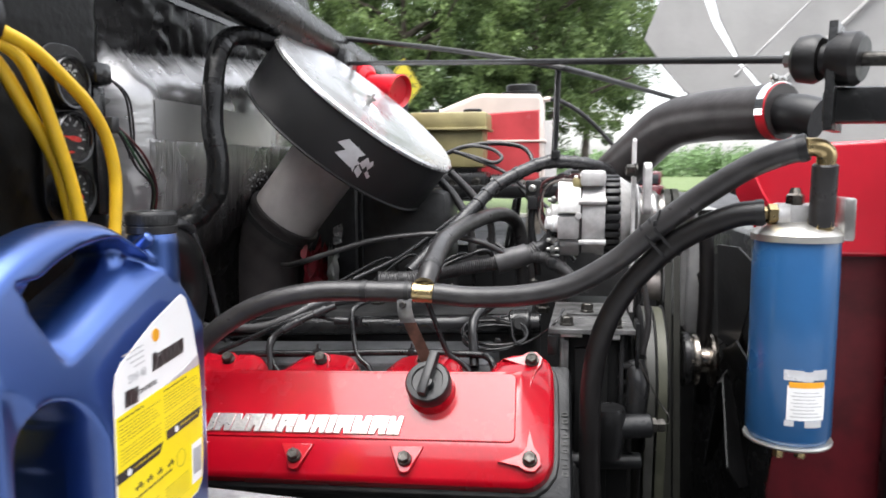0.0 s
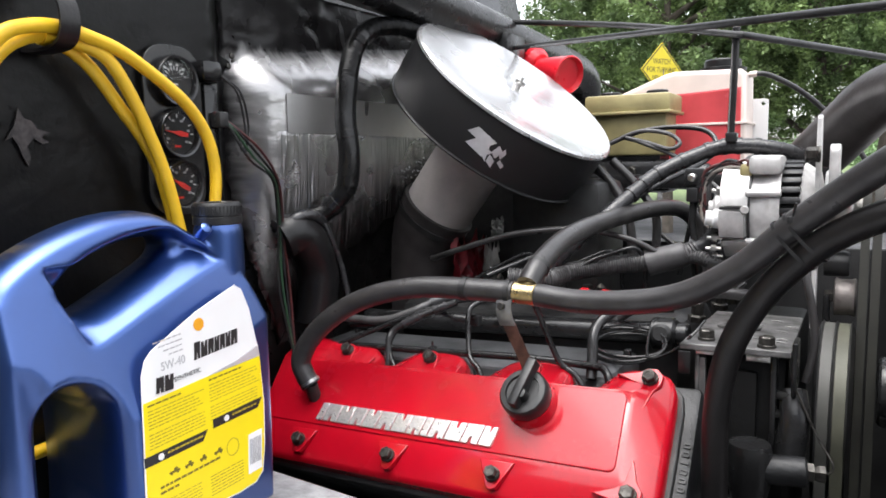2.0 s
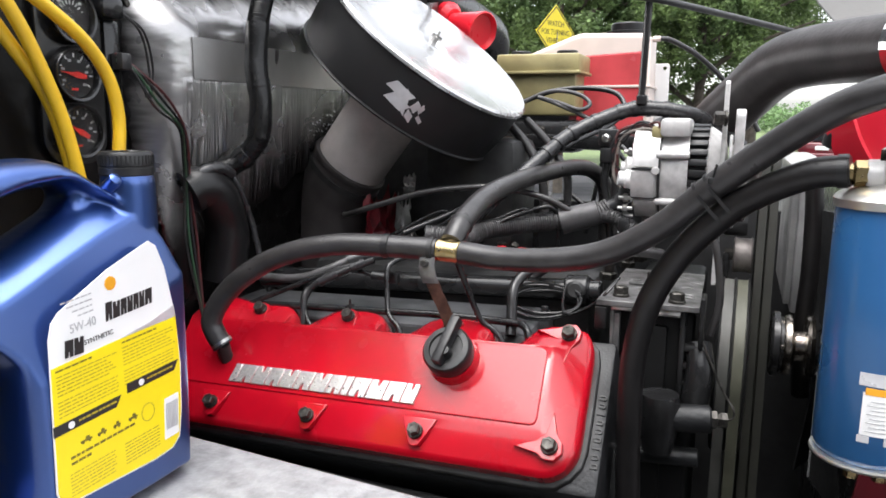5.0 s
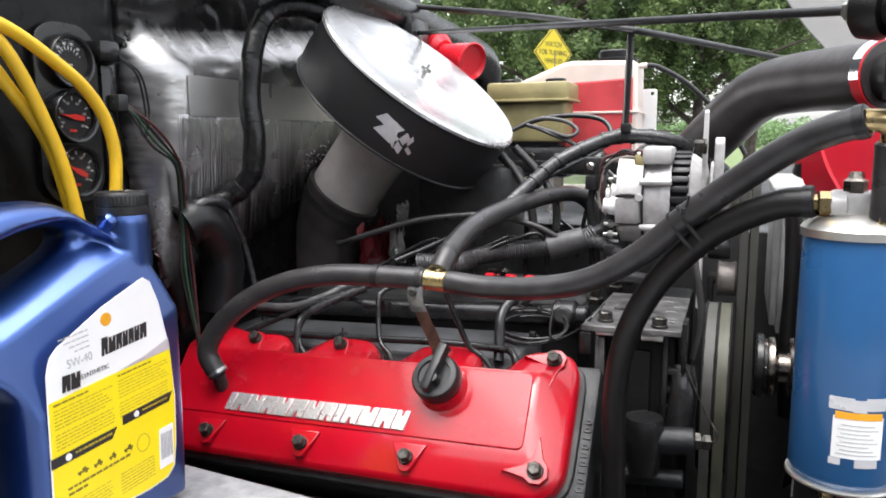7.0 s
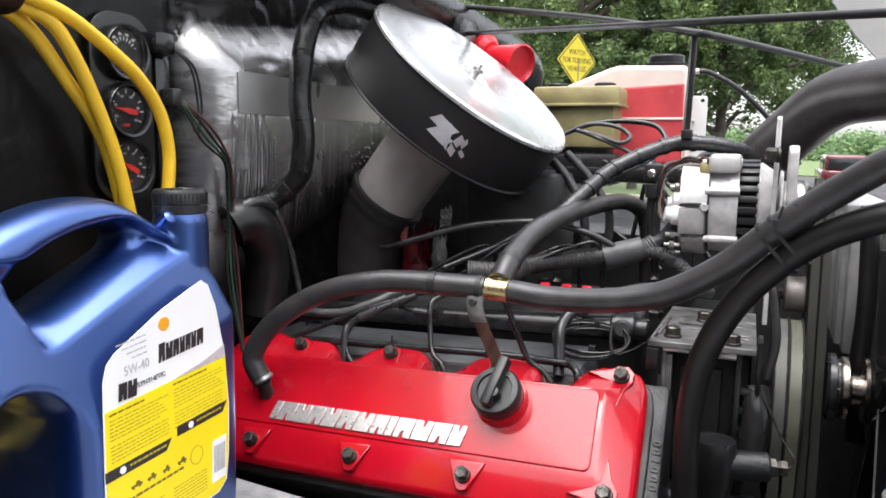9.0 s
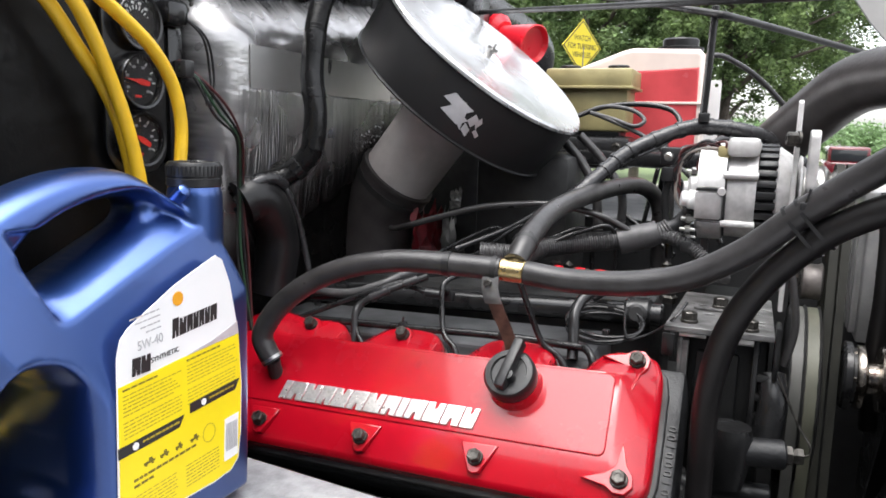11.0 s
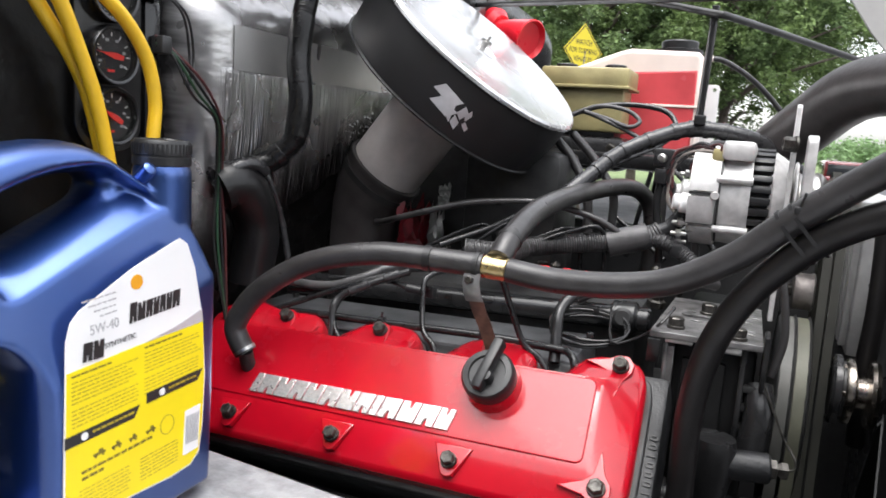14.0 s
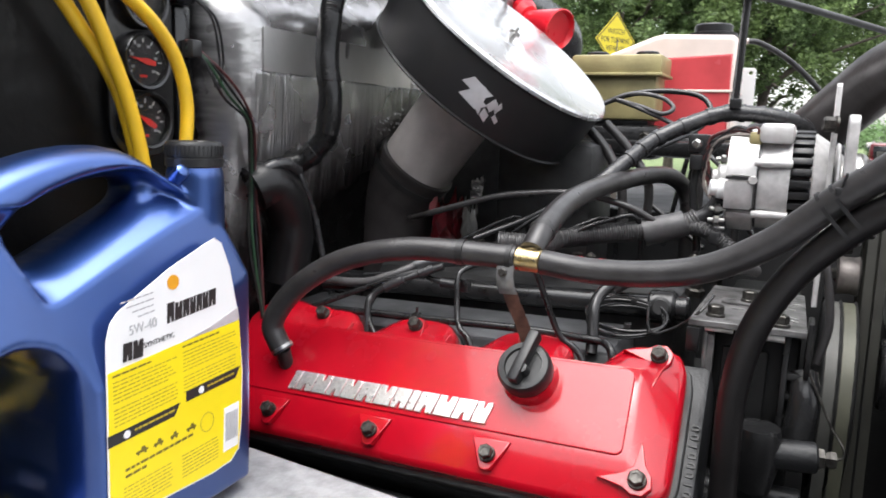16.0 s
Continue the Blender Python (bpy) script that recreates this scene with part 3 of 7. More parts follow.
hs_thing = thing("heat_shield", "crinkled silver foil heat shield on the firewall", "heat shield", (-0.6, 1.13, 1.18))
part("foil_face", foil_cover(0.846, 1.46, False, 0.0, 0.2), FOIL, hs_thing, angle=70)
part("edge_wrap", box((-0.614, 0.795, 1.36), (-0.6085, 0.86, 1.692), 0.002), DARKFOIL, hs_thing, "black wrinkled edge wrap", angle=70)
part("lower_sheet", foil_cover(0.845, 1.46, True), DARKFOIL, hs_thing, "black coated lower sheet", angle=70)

part("rivet", lathe([(0, 0), (0.0045, 0), (0.004, 0.002), (0, 0.003)], axis_m((-0.6045, 0.869, 1.654), (1, 0, 0)), 10), BOLT, hs_thing)
part("rivet", lathe([(0, 0), (0.0045, 0), (0.004, 0.002), (0, 0.003)], axis_m((-0.6045, 0.862, 1.639), (1, 0, 0)), 10), BOLT, hs_thing)
part("rivet", lathe([(0, 0), (0.0045, 0), (0.004, 0.002), (0, 0.003)], axis_m((-0.6045, 0.872, 1.646), (1, 0, 0)), 10), BOLT, hs_thing)
for k in range(26):
    fy = 1.20 + 0.0032 * k
    part("torn_flake", plate([(-0.0022, -0.0018), (0.003, -0.0008), (0.001, 0.0024)], 0.0002, Matrix.Translation((-0.551 + 0.002 * (k % 3), fy, 1.478 + 0.3 * (fy - 1.2) + 0.011 * math.sin(k * 1.7))) @ Euler((k, 0.7 * k, 1.3 * k)).to_matrix().to_4x4()), SILVERPRINT, hs_thing)

# ---- valve cover ----
COV = Matrix.Translation((-0.03, 0.815, 1.163)) @ Euler((0, radians(-2.2), 0)).to_matrix().to_4x4() @ Euler((radians(45), 0, 0)).to_matrix().to_4x4()
SN = COV.to_3x3() @ Vector((0, 0, 1))


def cov(u, s, n=0.0):
    return COV @ Vector((u, s, n))


def shift(u, s, n, tilt=0.0):
    return COV @ Matrix.Translation((u, s, n)) @ Euler((radians(tilt), 0, 0)).to_matrix().to_4x4()


def cover_outline(grow=0.0):
    g = grow
    out = [(-0.522 - g, -0.022 - g), (-0.06, -0.0235 - g), (-0.014, -0.024 - g), (0.002 + 0.4 * g, -0.0215 - g), (0.015 + 0.7 * g, -0.0125 - 0.7 * g), (0.0235 + g, 0.001 - 0.4 * g), (0.027 + g, 0.016), (0.0275 + g, 0.06), (0.027 + g, 0.119), (0.0235 + g, 0.138), (0.011, 0.1525 + g)]
    for c in (0.0, -0.142, -0.284, -0.418):
        if c == 0.0:
            out += [(-0.025, 0.155 + g), (-0.048, 0.141 + g), (-0.058, 0.118 + g)]
        else:
            out += [(c + 0.056, 0.118 + g), (c + 0.048, 0.138 + g), (c + 0.028, 0.154 + g), (c - 0.022, 0.154 + g)]
            if c > -0.4:
                out += [(c - 0.044, 0.140 + g), (c - 0.054, 0.118 + g)]
    out += [(-0.522 - g, 0.154 + g)]
    return out


vc = thing("valve_cover", "glossy red enamelled valve cover bolted on the engine", "valve cover", (-0.25, 0.86, 1.1))


def cover_shell():
    """A pan with a flat top that falls away to a skirt with scalloped edge."""
    loop = [(q.x, q.y) for q in spline([(x, y, 0) for x, y in cover_outline()] + [(*cover_outline()[0], 0)], 3)[:-1]]
    bm = bmesh.new()
    cx, cy = -0.22, 0.065
    rings = []
    for k in range(6):
        ring = []
        for x, y in loop:
            ix, iy = min(max(x, -0.516), -0.014), min(max(y, 0.0215), 0.115)
            top = 0.0005 + (iy - 0.0245) * 0.105
            if k == 0:
                q = (x, y, -0.034)
            elif k == 1:
                q = (x, y, -0.017)
            elif k == 2:
                q = (x + (ix - x) * 0.06, y + (iy - y) * 0.06, -0.0125)
            elif k == 3:
                q = (x + (ix - x) * 0.16, y + (iy - y) * 0.16, -0.0095)
            elif k == 4:
                q = (x + (ix - x) * 0.9, y + (iy - y) * 0.9, -0.0095 + (top + 0.0095) * 0.9)
            else:
                q = (ix, iy, top)
            ring.append(bm.verts.new(COV @ Vector(q)))
        rings.append(ring)
    n = len(loop)
    for a, c in zip(rings, rings[1:]):
        for i in range(n):
            bm.faces.new((a[i], a[(i + 1) % n], c[(i + 1) % n], c[i]))
    bm.faces.new(rings[-1])
    bmesh.ops.remove_doubles(bm, verts=bm.verts, dist=0.0002)
    bmesh.ops.dissolve_degenerate(bm, edges=bm.edges, dist=0.0001)
    return bm


part("cover_shell", cover_shell(), RED, vc, angle=30)
part("gasket", plate(cover_outline(0.006), 0.007, shift(0, 0, -0.0385), bevel=0.002), IRON, vc, "black rubber gasket")
part("raised_panel", plate(rounded(-0.512, 0.0, -0.018, 0.089, 0.008), 0.0035, shift(0, 0.0245, -0.001, 6.0), bevel=0.0016, res=3), RED, vc)
for u in (-0.15, -0.29, -0.43):
    boss = part("boss", plate([(-0.021, 0.017), (0.021, 0.017), (0.006, -0.014), (0, -0.016), (-0.006, -0.014)], 0.004, shift(u, 0, -0.003, 4), bevel=0.0012), RED, vc)
    bolt(vc, cov(u, 0, 0.006), SN, 0.0075, 0.007)
for u in (-0.142, -0.284, -0.418):
    part("boss", lathe([(0, -0.006), (0.014, -0.006), (0.012, 0.0), (0, 0.0)], shift(u, 0.136, 0.001), 20), RED, vc)
    for side in (0.0155, 0.047):
        part("edge_rib", rod(cov(u + side, 0.112, 0.0085), cov(u + side - 0.006 * (side < 0.02), 0.141 - 0.22 * side, -0.0005), 0.0016, 8), RED, vc)
    bolt(vc, cov(u, 0.137, 0.005), SN, 0.0075, 0.007)
for u, s, turn in ((0.0, 0.004, 0), (0.0, 0.137, 180)):
    f = -1 if turn else 1
    star = [(x, f * y) for x, y in ((-0.001, 0.038), (0.0055, 0.016), (0.0125, 0.006), (0.0135, -0.005), (0.006, -0.0135), (-0.005, -0.0135), (-0.013, -0.008), (-0.038, -0.003), (-0.014, 0.0065), (-0.0055, 0.014))]
    part("corner_boss", plate(star[::f], 0.004, shift(u, s, -0.003, 3 * f), bevel=0.001), RED, vc)
    bolt(vc, cov(u, s, 0.005), SN, 0.0078, 0.007)
# maker's word as plain notched blocks
def notched(w, k):
    """The outline of a block of unit height: plain when narrow, else nicked at its foot or its top."""
    if w < 0.0095 and k in (0, 8):
        return [(0, 0), (w, 0), (w, 1), (0, 1)]
    if k % 2:
        return [(0, 0), (0.38 * w, 0), (0.44 * w, 0.34), (0.56 * w, 0.34), (0.62 * w, 0), (w, 0), (w, 1), (0, 1)]
    return [(0, 0), (w, 0), (w, 1), (0.64 * w, 1), (0.58 * w, 0.68), (0.44 * w, 0.68), (0.38 * w, 1), (0, 1)]


badge = thing("badge", "raised aluminium badge of slanted blocks on the valve cover", "badge", cov(-0.28, 0.04, 0.004))
u = -0.4165
BASE, HIGH, LEAN = 0.0055, 0.0232, 0.0046
for k, w in enumerate((0.009, 0.021, 0.019, 0.018, 0.020, 0.021, 0.021, 0.018, 0.009, 0.021, 0.021, 0.021, 0.016)):
    m6 = shift(0, 0.0245, 0.003, 6.0)
    cell = notched(w, k)
    rim = [(u + x + LEAN * y, BASE + HIGH * y) for x, y in cell]
    part("block", plate(rim, 0.0026, m6, bevel=0.0005), BADGE, badge)
    u += w + 0.0017

part("hose_nipple", hose([(-0.463, 0.844, 1.214), (-0.464, 0.847, 1.206), (-0.465, 0.852, 1.196), (-0.465, 0.857, 1.188)], 0.0088, 14), IRON, vc)
part("hose_ring", lathe([(0.0125, -0.002), (0.0140, -0.002), (0.0140, 0.002), (0.0125, 0.002)], axis_m((-0.4645, 0.8437, 1.2155), (0.56, 0.09, -0.82)), 24, closed=True), STEEL, vc, "steel hose clamp")
fill = thing("oil_filler_cap", "black ribbed oil filler cap on a red neck", "cap", cov(-0.124, 0.08, 0))
mcap = shift(-0.1245, 0.0880, 0.0, 4)
part("neck", lathe([(0, 0), (0.036, 0), (0.031, 0.006), (0.029, 0.024), (0, 0.024)], mcap, 36), RED, fill, "red neck")
part("cap_body", lathe([(0, 0.022), (0.0265, 0.022), (0.0285, 0.025), (0.0285, 0.038), (0.026, 0.042), (0.02, 0.0425), (0.019, 0.040), (0, 0.040)], mcap, 40), CAPBLACK, fill)
part("grip", box((-0.0055, -0.022, 0.039), (0.0055, 0.036, 0.055), 0.002, mcap @ Euler((0, 0, radians(-12))).to_matrix().to_4x4()), CAPBLACK, fill)
part("post", lathe([(0, 0.04), (0.007, 0.04), (0.006, 0.052), (0, 0.053)], mcap @ Matrix.Translation((0.002, -0.006, 0)), 16), CAPBLACK, fill)

# ---- engine block and heads ----
eng = thing("engine", "black painted cast-iron vee diesel engine", "engine", (-0.25, 1.15, 0.7))
part("cylinder_head", box((-0.53, -0.03, -0.12), (0.048, 0.155, -0.0395), 0.008, COV), HEAD, eng)
part("block", box((-0.52, 0.93, 0.7), (0.03, 1.42, 1.12), 0.02), IRON, eng)
part("valley_cover", box((-0.52, 0.955, 1.10), (0.0, 1.09, 1.247), 0.012, Euler((0, radians(-2.2), 0)).to_matrix().to_4x4() @ Matrix.Translation((-0.045, 0, 0))), VALLEY, eng)
part("intake_manifold", box((-0.5, 1.1, 1.05), (-0.04, 1.33, 1.285), 0.03), IRON, eng)
part("fuel_rail", rod((-0.55, 1.09, 1.247), (-0.03, 1.09, 1.272), 0.0155, 24), STEELLINE, eng)
part("rail_boss", rod((-0.078, 1.088, 1.2705), (-0.045, 1.088, 1.272), 0.021, 24), BLACKPAINT, eng)
part("rail_end", lathe([(0, 0), (0.013, 0), (0.013, 0.012), (0.009, 0.016), (0, 0.016)], axis_m((-0.061, 1.070, 1.274), (0.1, -0.95, 0.25)), 20), IRON, eng)
part("injection_pump", box((-0.36, 1.24, 1.24), (-0.20, 1.38, 1.47), 0.02), IRON, eng)
part("exhaust_manifold", box((-0.5, 0.745, 0.9), (0.02, 0.86, 1.075), 0.03), IRON, eng)
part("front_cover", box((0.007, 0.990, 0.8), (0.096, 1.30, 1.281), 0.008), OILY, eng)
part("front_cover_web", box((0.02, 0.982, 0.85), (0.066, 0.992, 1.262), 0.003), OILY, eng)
for k in range(4):
    part("casting_rib", box((0.084, 0.982, 1.235 - 0.022 * k), (0.100, 0.996, 1.243 - 0.022 * k), 0.002), IRON, eng)

def arc_patch(m, r, a0, a1, h0, h1, n=14, thick=0.0006):
    bm = bmesh.new()
    rows = []
    for k in range(n + 1):
        a = radians(a0 + (a1 - a0) * k / n)
        rows.append([bm.verts.new(m @ Vector((rr * math.cos(a), rr * math.sin(a), h))) for rr, h in ((r, h0), (r, h1), (r - thick, h1), (r - thick, h0))])
    for a, b in zip(rows, rows[1:]):
        for k in range(4):
            bm.faces.new((a[k], b[k], b[(k + 1) % 4], a[(k + 1) % 4]))
    bm.faces.new(rows[0])
    bm.faces.new(rows[-1][::-1])
    return bm


# ---- bracket plate, alternator ----
brk = thing("accessory_bracket", "dull steel bracket plate with bolts and slots", "bracket", (0.05, 1.05, 1.28))
SLOTS = ((0.028, 1.045), (0.056, 1.028), (0.084, 1.032), (0.084, 1.018), (0.080, 1.075), (0.052, 1.10), (0.088, 1.105), (0.070, 1.135))
holes = [[(x + 0.0075 * math.cos(a * math.pi / 8), y + 0.0038 * math.sin(a * math.pi / 8)) for a in range(16)] for x, y in SLOTS]
part("top_plate", plate([(-0.015, 0.966), (0.100, 0.974), (0.097, 1.17), (-0.01, 1.17)], 0.0035, Matrix.Translation((0, 0, 1.2875)), holes, bevel=0.0008), GALV, brk)
# black insets added to imitate the dark depth of the slots
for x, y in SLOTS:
    part("slot_dark", lathe([(0, 0), (0.0072, 0), (0.0072, 0.003), (0, 0.003)], Matrix.Translation((x, y, 1.2868)) @ Matrix.Diagonal((1, 0.5, 1, 1)), 16), TYRE, brk, "added black inset standing in for slot shade")
part("corner_tab", box((-0.016, 0.962, 1.256), (-0.002, 0.966, 1.283), 0.0015), BLACKPAINT, brk)
for x, y in ((0.009, 0.995), (0.074, 0.988)):
    bolt(brk, (x, y, 1.295), (0, 0, 1), 0.0085, 0.0085)
part("link_tab", plate(rounded(0.008, 1.062, 0.058, 1.088, 0.006), 0.0015, Matrix.Translation((0, 0, 1.2927)), [[(0.018 + 0.006 * math.cos(k * math.pi / 6), 1.078 + 0.004 * math.sin(k * math.pi / 6)) for k in range(12)]], bevel=0.0004), GALV, brk)
bolt(brk, (0.038, 1.078, 1.298), (0, 0, 1), 0.0085, 0.009)
part("edge_strip", box((0.0015, 0.972, 1.175), (0.0055, 0.980, 1.2835), 0.001), GALV, brk, "bare steel edge")
part("under_ledge", box((0.0015, 0.9695, 1.2795), (0.030, 0.978, 1.2838), 0.0008), STEEL, brk, "bare steel edge")
part("under_ledge", box((0.055, 0.9735, 1.2765), (0.080, 0.982, 1.2838), 0.0008), STEEL, brk, "bare steel edge")
part("gusset", box((0.080, 0.978, 1.13), (0.086, 0.994, 1.2838), 0.0015), BLACKPAINT, brk)
part("side_plate", box((0.1005, 0.976, 1.24), (0.106, 1.012, 1.30), 0.0015), BLACKPAINT, brk)
part("upright", plate([(-0.012, -0.26), (0.012, -0.26), (0.012, 0.0), (0.0, 0.012), (-0.006, 0.008), (-0.012, -0.06)], 0.003, axis_m((0.108, 1.17, 1.54), (1, 0, 0), (0, 1, 0)), bevel=0.001), ALU, brk)

alt = thing("alternator", "cast aluminium alternator with black cooling fins", "alternator", (0.05, 1.215, 1.36))
AX = axis_m((-0.009, 1.222, 1.43), (1, 0, 0))
part("rear_housing", lathe([(0, 0.002), (0.052, 0.002), (0.062, 0.006), (0.067, 0.012), (0.068, 0.034), (0.064, 0.036), (0.065, 0.066), (0, 0.066)], AX, 22), ALU, alt, angle=25)
part("stator_ring", lathe([(0.05, 0.062), (0.067, 0.062), (0.067, 0.074), (0.05, 0.074)], AX, 48, closed=True), ALU, alt)
part("vent_core", lathe([(0, 0.066), (0.056, 0.066), (0.056, 0.1), (0, 0.1)], AX, 32), CAPBLACK, alt)
for k in range(28):
    a = 2 * math.pi * k / 28
    fm = AX @ Euler((0, 0, a)).to_matrix().to_4x4()
    part("fin", box((0.05, -0.0045, 0.072), (0.066, 0.0045, 0.098), 0.0015, fm), CAPBLACK, alt)
part("front_housing", lathe([(0, 0.096), (0.06, 0.096), (0.062, 0.1), (0.05, 0.118), (0.03, 0.122), (0, 0.122)], AX, 32), ALU, alt)
part("pulley", lathe([(0, 0.126), (0.036, 0.126), (0.038, 0.13), (0.03, 0.137), (0.038, 0.144), (0.04, 0.15), (0.038, 0.156), (0.03, 0.163), (0.038, 0.17), (0.037, 0.176), (0, 0.176)], AX, 40), STEEL, alt)
part("pulley_flange", lathe([(0.02, 0.1235), (0.05, 0.1235), (0.052, 0.125), (0.05, 0.1275), (0.02, 0.1275)], AX, 40, closed=True), ALU, alt)
AP = Matrix(((0, 0, 1, -0.009), (-1, 0, 0, 1.222), (0, -1, 0, 1.43), (0, 0, 0, 1)))
part("top_ear", box((0.026, 1.16, 1.478), (0.066, 1.225, 1.503), 0.006), ALU, alt)
part("cover_band", arc_patch(AP, 0.0705, -52, -6, 0.001, 0.036, 14, 0.004), ALU, alt)
part("cover_band", arc_patch(AP, 0.0715, 0, 30, 0.0005, 0.032, 14, 0.005), ALU, alt)
part("screw_boss", rod((0.024, 1.157, 1.432), (0.024, 1.148, 1.432), 0.0055), ALU, alt)
part("terminal_block", lathe([(0, 0), (0.017, 0), (0.017, 0.014), (0.01, 0.017), (0.01, 0.022), (0, 0.022)], axis_m((-0.006, 1.19, 1.432), (-1, -0.2, 0)), 20), ALU, alt)
part("connector", box((0.014, 1.168, 1.475), (0.03, 1.186, 1.492), 0.004), TAN, alt, "yellowed plug")
part("terminal_plug", lathe([(0, 0), (0.013, 0), (0.013, 0.010), (0.010, 0.012), (0.010, 0.020), (0, 0.021)], axis_m((-0.008, 1.168, 1.418), (-1, -0.25, 0.1)), 18), WHITE, alt, "white plastic plug")
for dy, dz, rr in ((1.172, 1.392, 0.0062), (1.166, 1.378, 0.0055), (1.178, 1.366, 0.005), (1.20, 1.455, 0.006)):
    stud = part("terminal_stud", rod((-0.006, dy, dz), (-0.026, dy - 0.004, dz), rr * 0.5, 10), STEEL, alt)
    part("terminal_nut", lathe([(0, 0), (rr, 0), (rr, 0.006), (rr * 0.8, 0.007), (0, 0.007)], axis_m((-0.013, dy - 0.0015, dz), (-1, -0.2, 0)), 6), STEEL, stud, angle=20)
part("terminal_shroud", box((-0.024, 1.162, 1.345), (-0.008, 1.182, 1.362), 0.003), CAPBLACK, alt, "black plastic terminal shroud")
for deg in (-62, -20, 36):
    a = radians(deg)
    part("through_bolt", rod(AP @ Vector((0.0695 * math.cos(a), 0.0695 * math.sin(a), 0.033)), AP @ Vector((0.0695 * math.cos(a), 0.0695 * math.sin(a), 0.076)), 0.0052, 12), ALU, alt)
part("seam_band", arc_patch(AP, 0.0688, -75, 60, 0.0355, 0.0385, 20, 0.004), IRON, alt, "dark seam between the housings")
part("seam_band", arc_patch(AP, 0.0698, -4.5, -1.5, 0.001, 0.036, 3, 0.004), IRON, alt)
part("seam_band", arc_patch(AP, 0.0690, 31, 33, 0.001, 0.036, 3, 0.004), IRON, alt)
part("lower_casting", arc_patch(AP, 0.0705, 36, 70, 0.004, 0.034, 10, 0.006), ALU, alt)
part("adjuster_arm", plate(rounded(-0.013, -0.05, 0.013, 0.03, 0.012), 0.006, axis_m((0.127, 1.15, 1.485), (1, 0, 0), (0, 1, 0)), bevel=0.002), ALU, alt)
bolt(alt, (0.106, 1.145, 1.503), (-1, -0.2, 0), 0.009, 0.012)
for z in (1.385, 1.40, 1.42):
    bolt(alt, (0.0, 1.175, z), (-1, -0.3, 0), 0.006, 0.008, material=STEEL, washer=False)

# ---- drive belts ----
for x0, x1, mt in ((0.123, 0.135, BELT), (0.139, 0.152, BELTGREEN)):
    solid("drive_belt", belt_loop(x0, x1, (1.15, 1.175), 0.115, (1.17, 0.80), 0.09), mt, "worn drive belt with a dull flat back", "belt", group="drive belts")
solid("drive_belt", belt_loop(0.158, 0.168, (1.222, 1.432), 0.041, (1.16, 0.85), 0.1), BELTDARK, "worn drive belt round the alternator pulley", "belt", group="drive belts")
solid("drive_belt", belt_loop(0.171, 0.181, (1.222, 1.432), 0.041, (1.16, 0.85), 0.1), BELTDARK, "worn drive belt round the alternator pulley", "belt", group="drive belts")
pu = thing("pump_pulley", "black grooved pulley inside the drive belts", "pulley", (0.138, 1.15, 1.06))
part("wheel", lathe([(0, 0.118), (0.113, 0.118), (0.118, 0.121), (0.106, 0.129), (0.118, 0.137), (0.106, 0.145), (0.118, 0.154), (0.1, 0.157), (0, 0.157)], axis_m((0, 1.15, 1.175), (1, 0, 0)), 48), GREYBLACK, pu)
pw = thing("fan_pulley", "black fan pulley on the water pump", "pulley", (0.19, 1.15, 1.1))
part("wheel", lathe([(0, 0.184), (0.04, 0.184), (0.043, 0.187), (0.043, 0.194), (0.03, 0.198), (0, 0.198)], axis_m((0, 1.15, 1.21), (1, 0, 0)), 48), BLACKPAINT, pw)

# ---- fan, shroud, radiator ----
fan = thing("cooling_fan", "dark engine fan on a bright bolted hub", "fan", (0.23, 1.15, 1.0))
FX = axis_m((0, 1.15, 1.21), (1, 0, 0))
part("hub", lathe([(0, 0.196), (0.036, 0.196), (0.036, 0.202), (0, 0.202)], FX, 32), IRON, fan)
part("flange", lathe([(0, 0.199), (0.038, 0.199), (0.04, 0.202), (0.04, 0.208), (0.026, 0.212), (0.02, 0.214), (0.02, 0.224), (0.04, 0.226), (0.042, 0.23), (0.04, 0.235), (0, 0.235)], FX, 40), HUBSTEEL, fan, "bright steel flange")
for k in range(6):
    a = radians(60 * k + 20)
    bolt(fan, FX @ Vector((0.032 * math.cos(a), 0.032 * math.sin(a), 0.197)), (-1, 0, 0), 0.005, 0.006, washer=False, material=HUBSTEEL)
    fm = FX @ Euler((0, 0, a)).to_matrix().to_4x4() @ Matrix.Translation((0.03, 0, 0.25)) @ Euler((radians(28), 0, 0)).to_matrix().to_4x4()
    part("blade", plate([(0, -0.02), (0.06, -0.03), (0.15, -0.045), (0.165, 0.0), (0.15, 0.045), (0.05, 0.03), (0, 0.02)], 0.0012, fm, smooth=False), GREYBLACK, fan)
sh = thing("fan_shroud", "grey plastic fan shroud with upright slots", "shroud", (0.24, 1.6, 0.7))
part("panel", box((0.215, 1.31, 1.215), (0.235, 1.95, 1.425), 0.004), SHROUD, sh)
part("rim", box((0.205, 1.30, 1.42), (0.27, 1.95, 1.434), 0.003), SHROUD, sh)
for k in range(9):
    part("slat", box((0.206, 1.325 + 0.032 * k, 1.225), (0.216, 1.337 + 0.032 * k, 1.40), 0.002), SHROUD, sh)
part("sticker", box((0.2125, 1.395, 1.365), (0.2155, 1.43, 1.392)), WHITE, sh)
rad = thing("radiator", "black radiator core in a steel frame", "radiator", (0.35, 1.2, 0.7))
part("core", box((0.29, 0.96, 0.7), (0.345, 1.95, 1.40), 0.006), BLACKPAINT, rad)
part("side_frame", box((0.28, 0.945, 0.7), (0.355, 0.962, 1.42), 0.004), BLACKPAINT, rad)
XB = Matrix(((1, 0, 0, 0), (0, 0, -1, 0.93), (0, 1, 0, 0), (0, 0, 0, 1)))
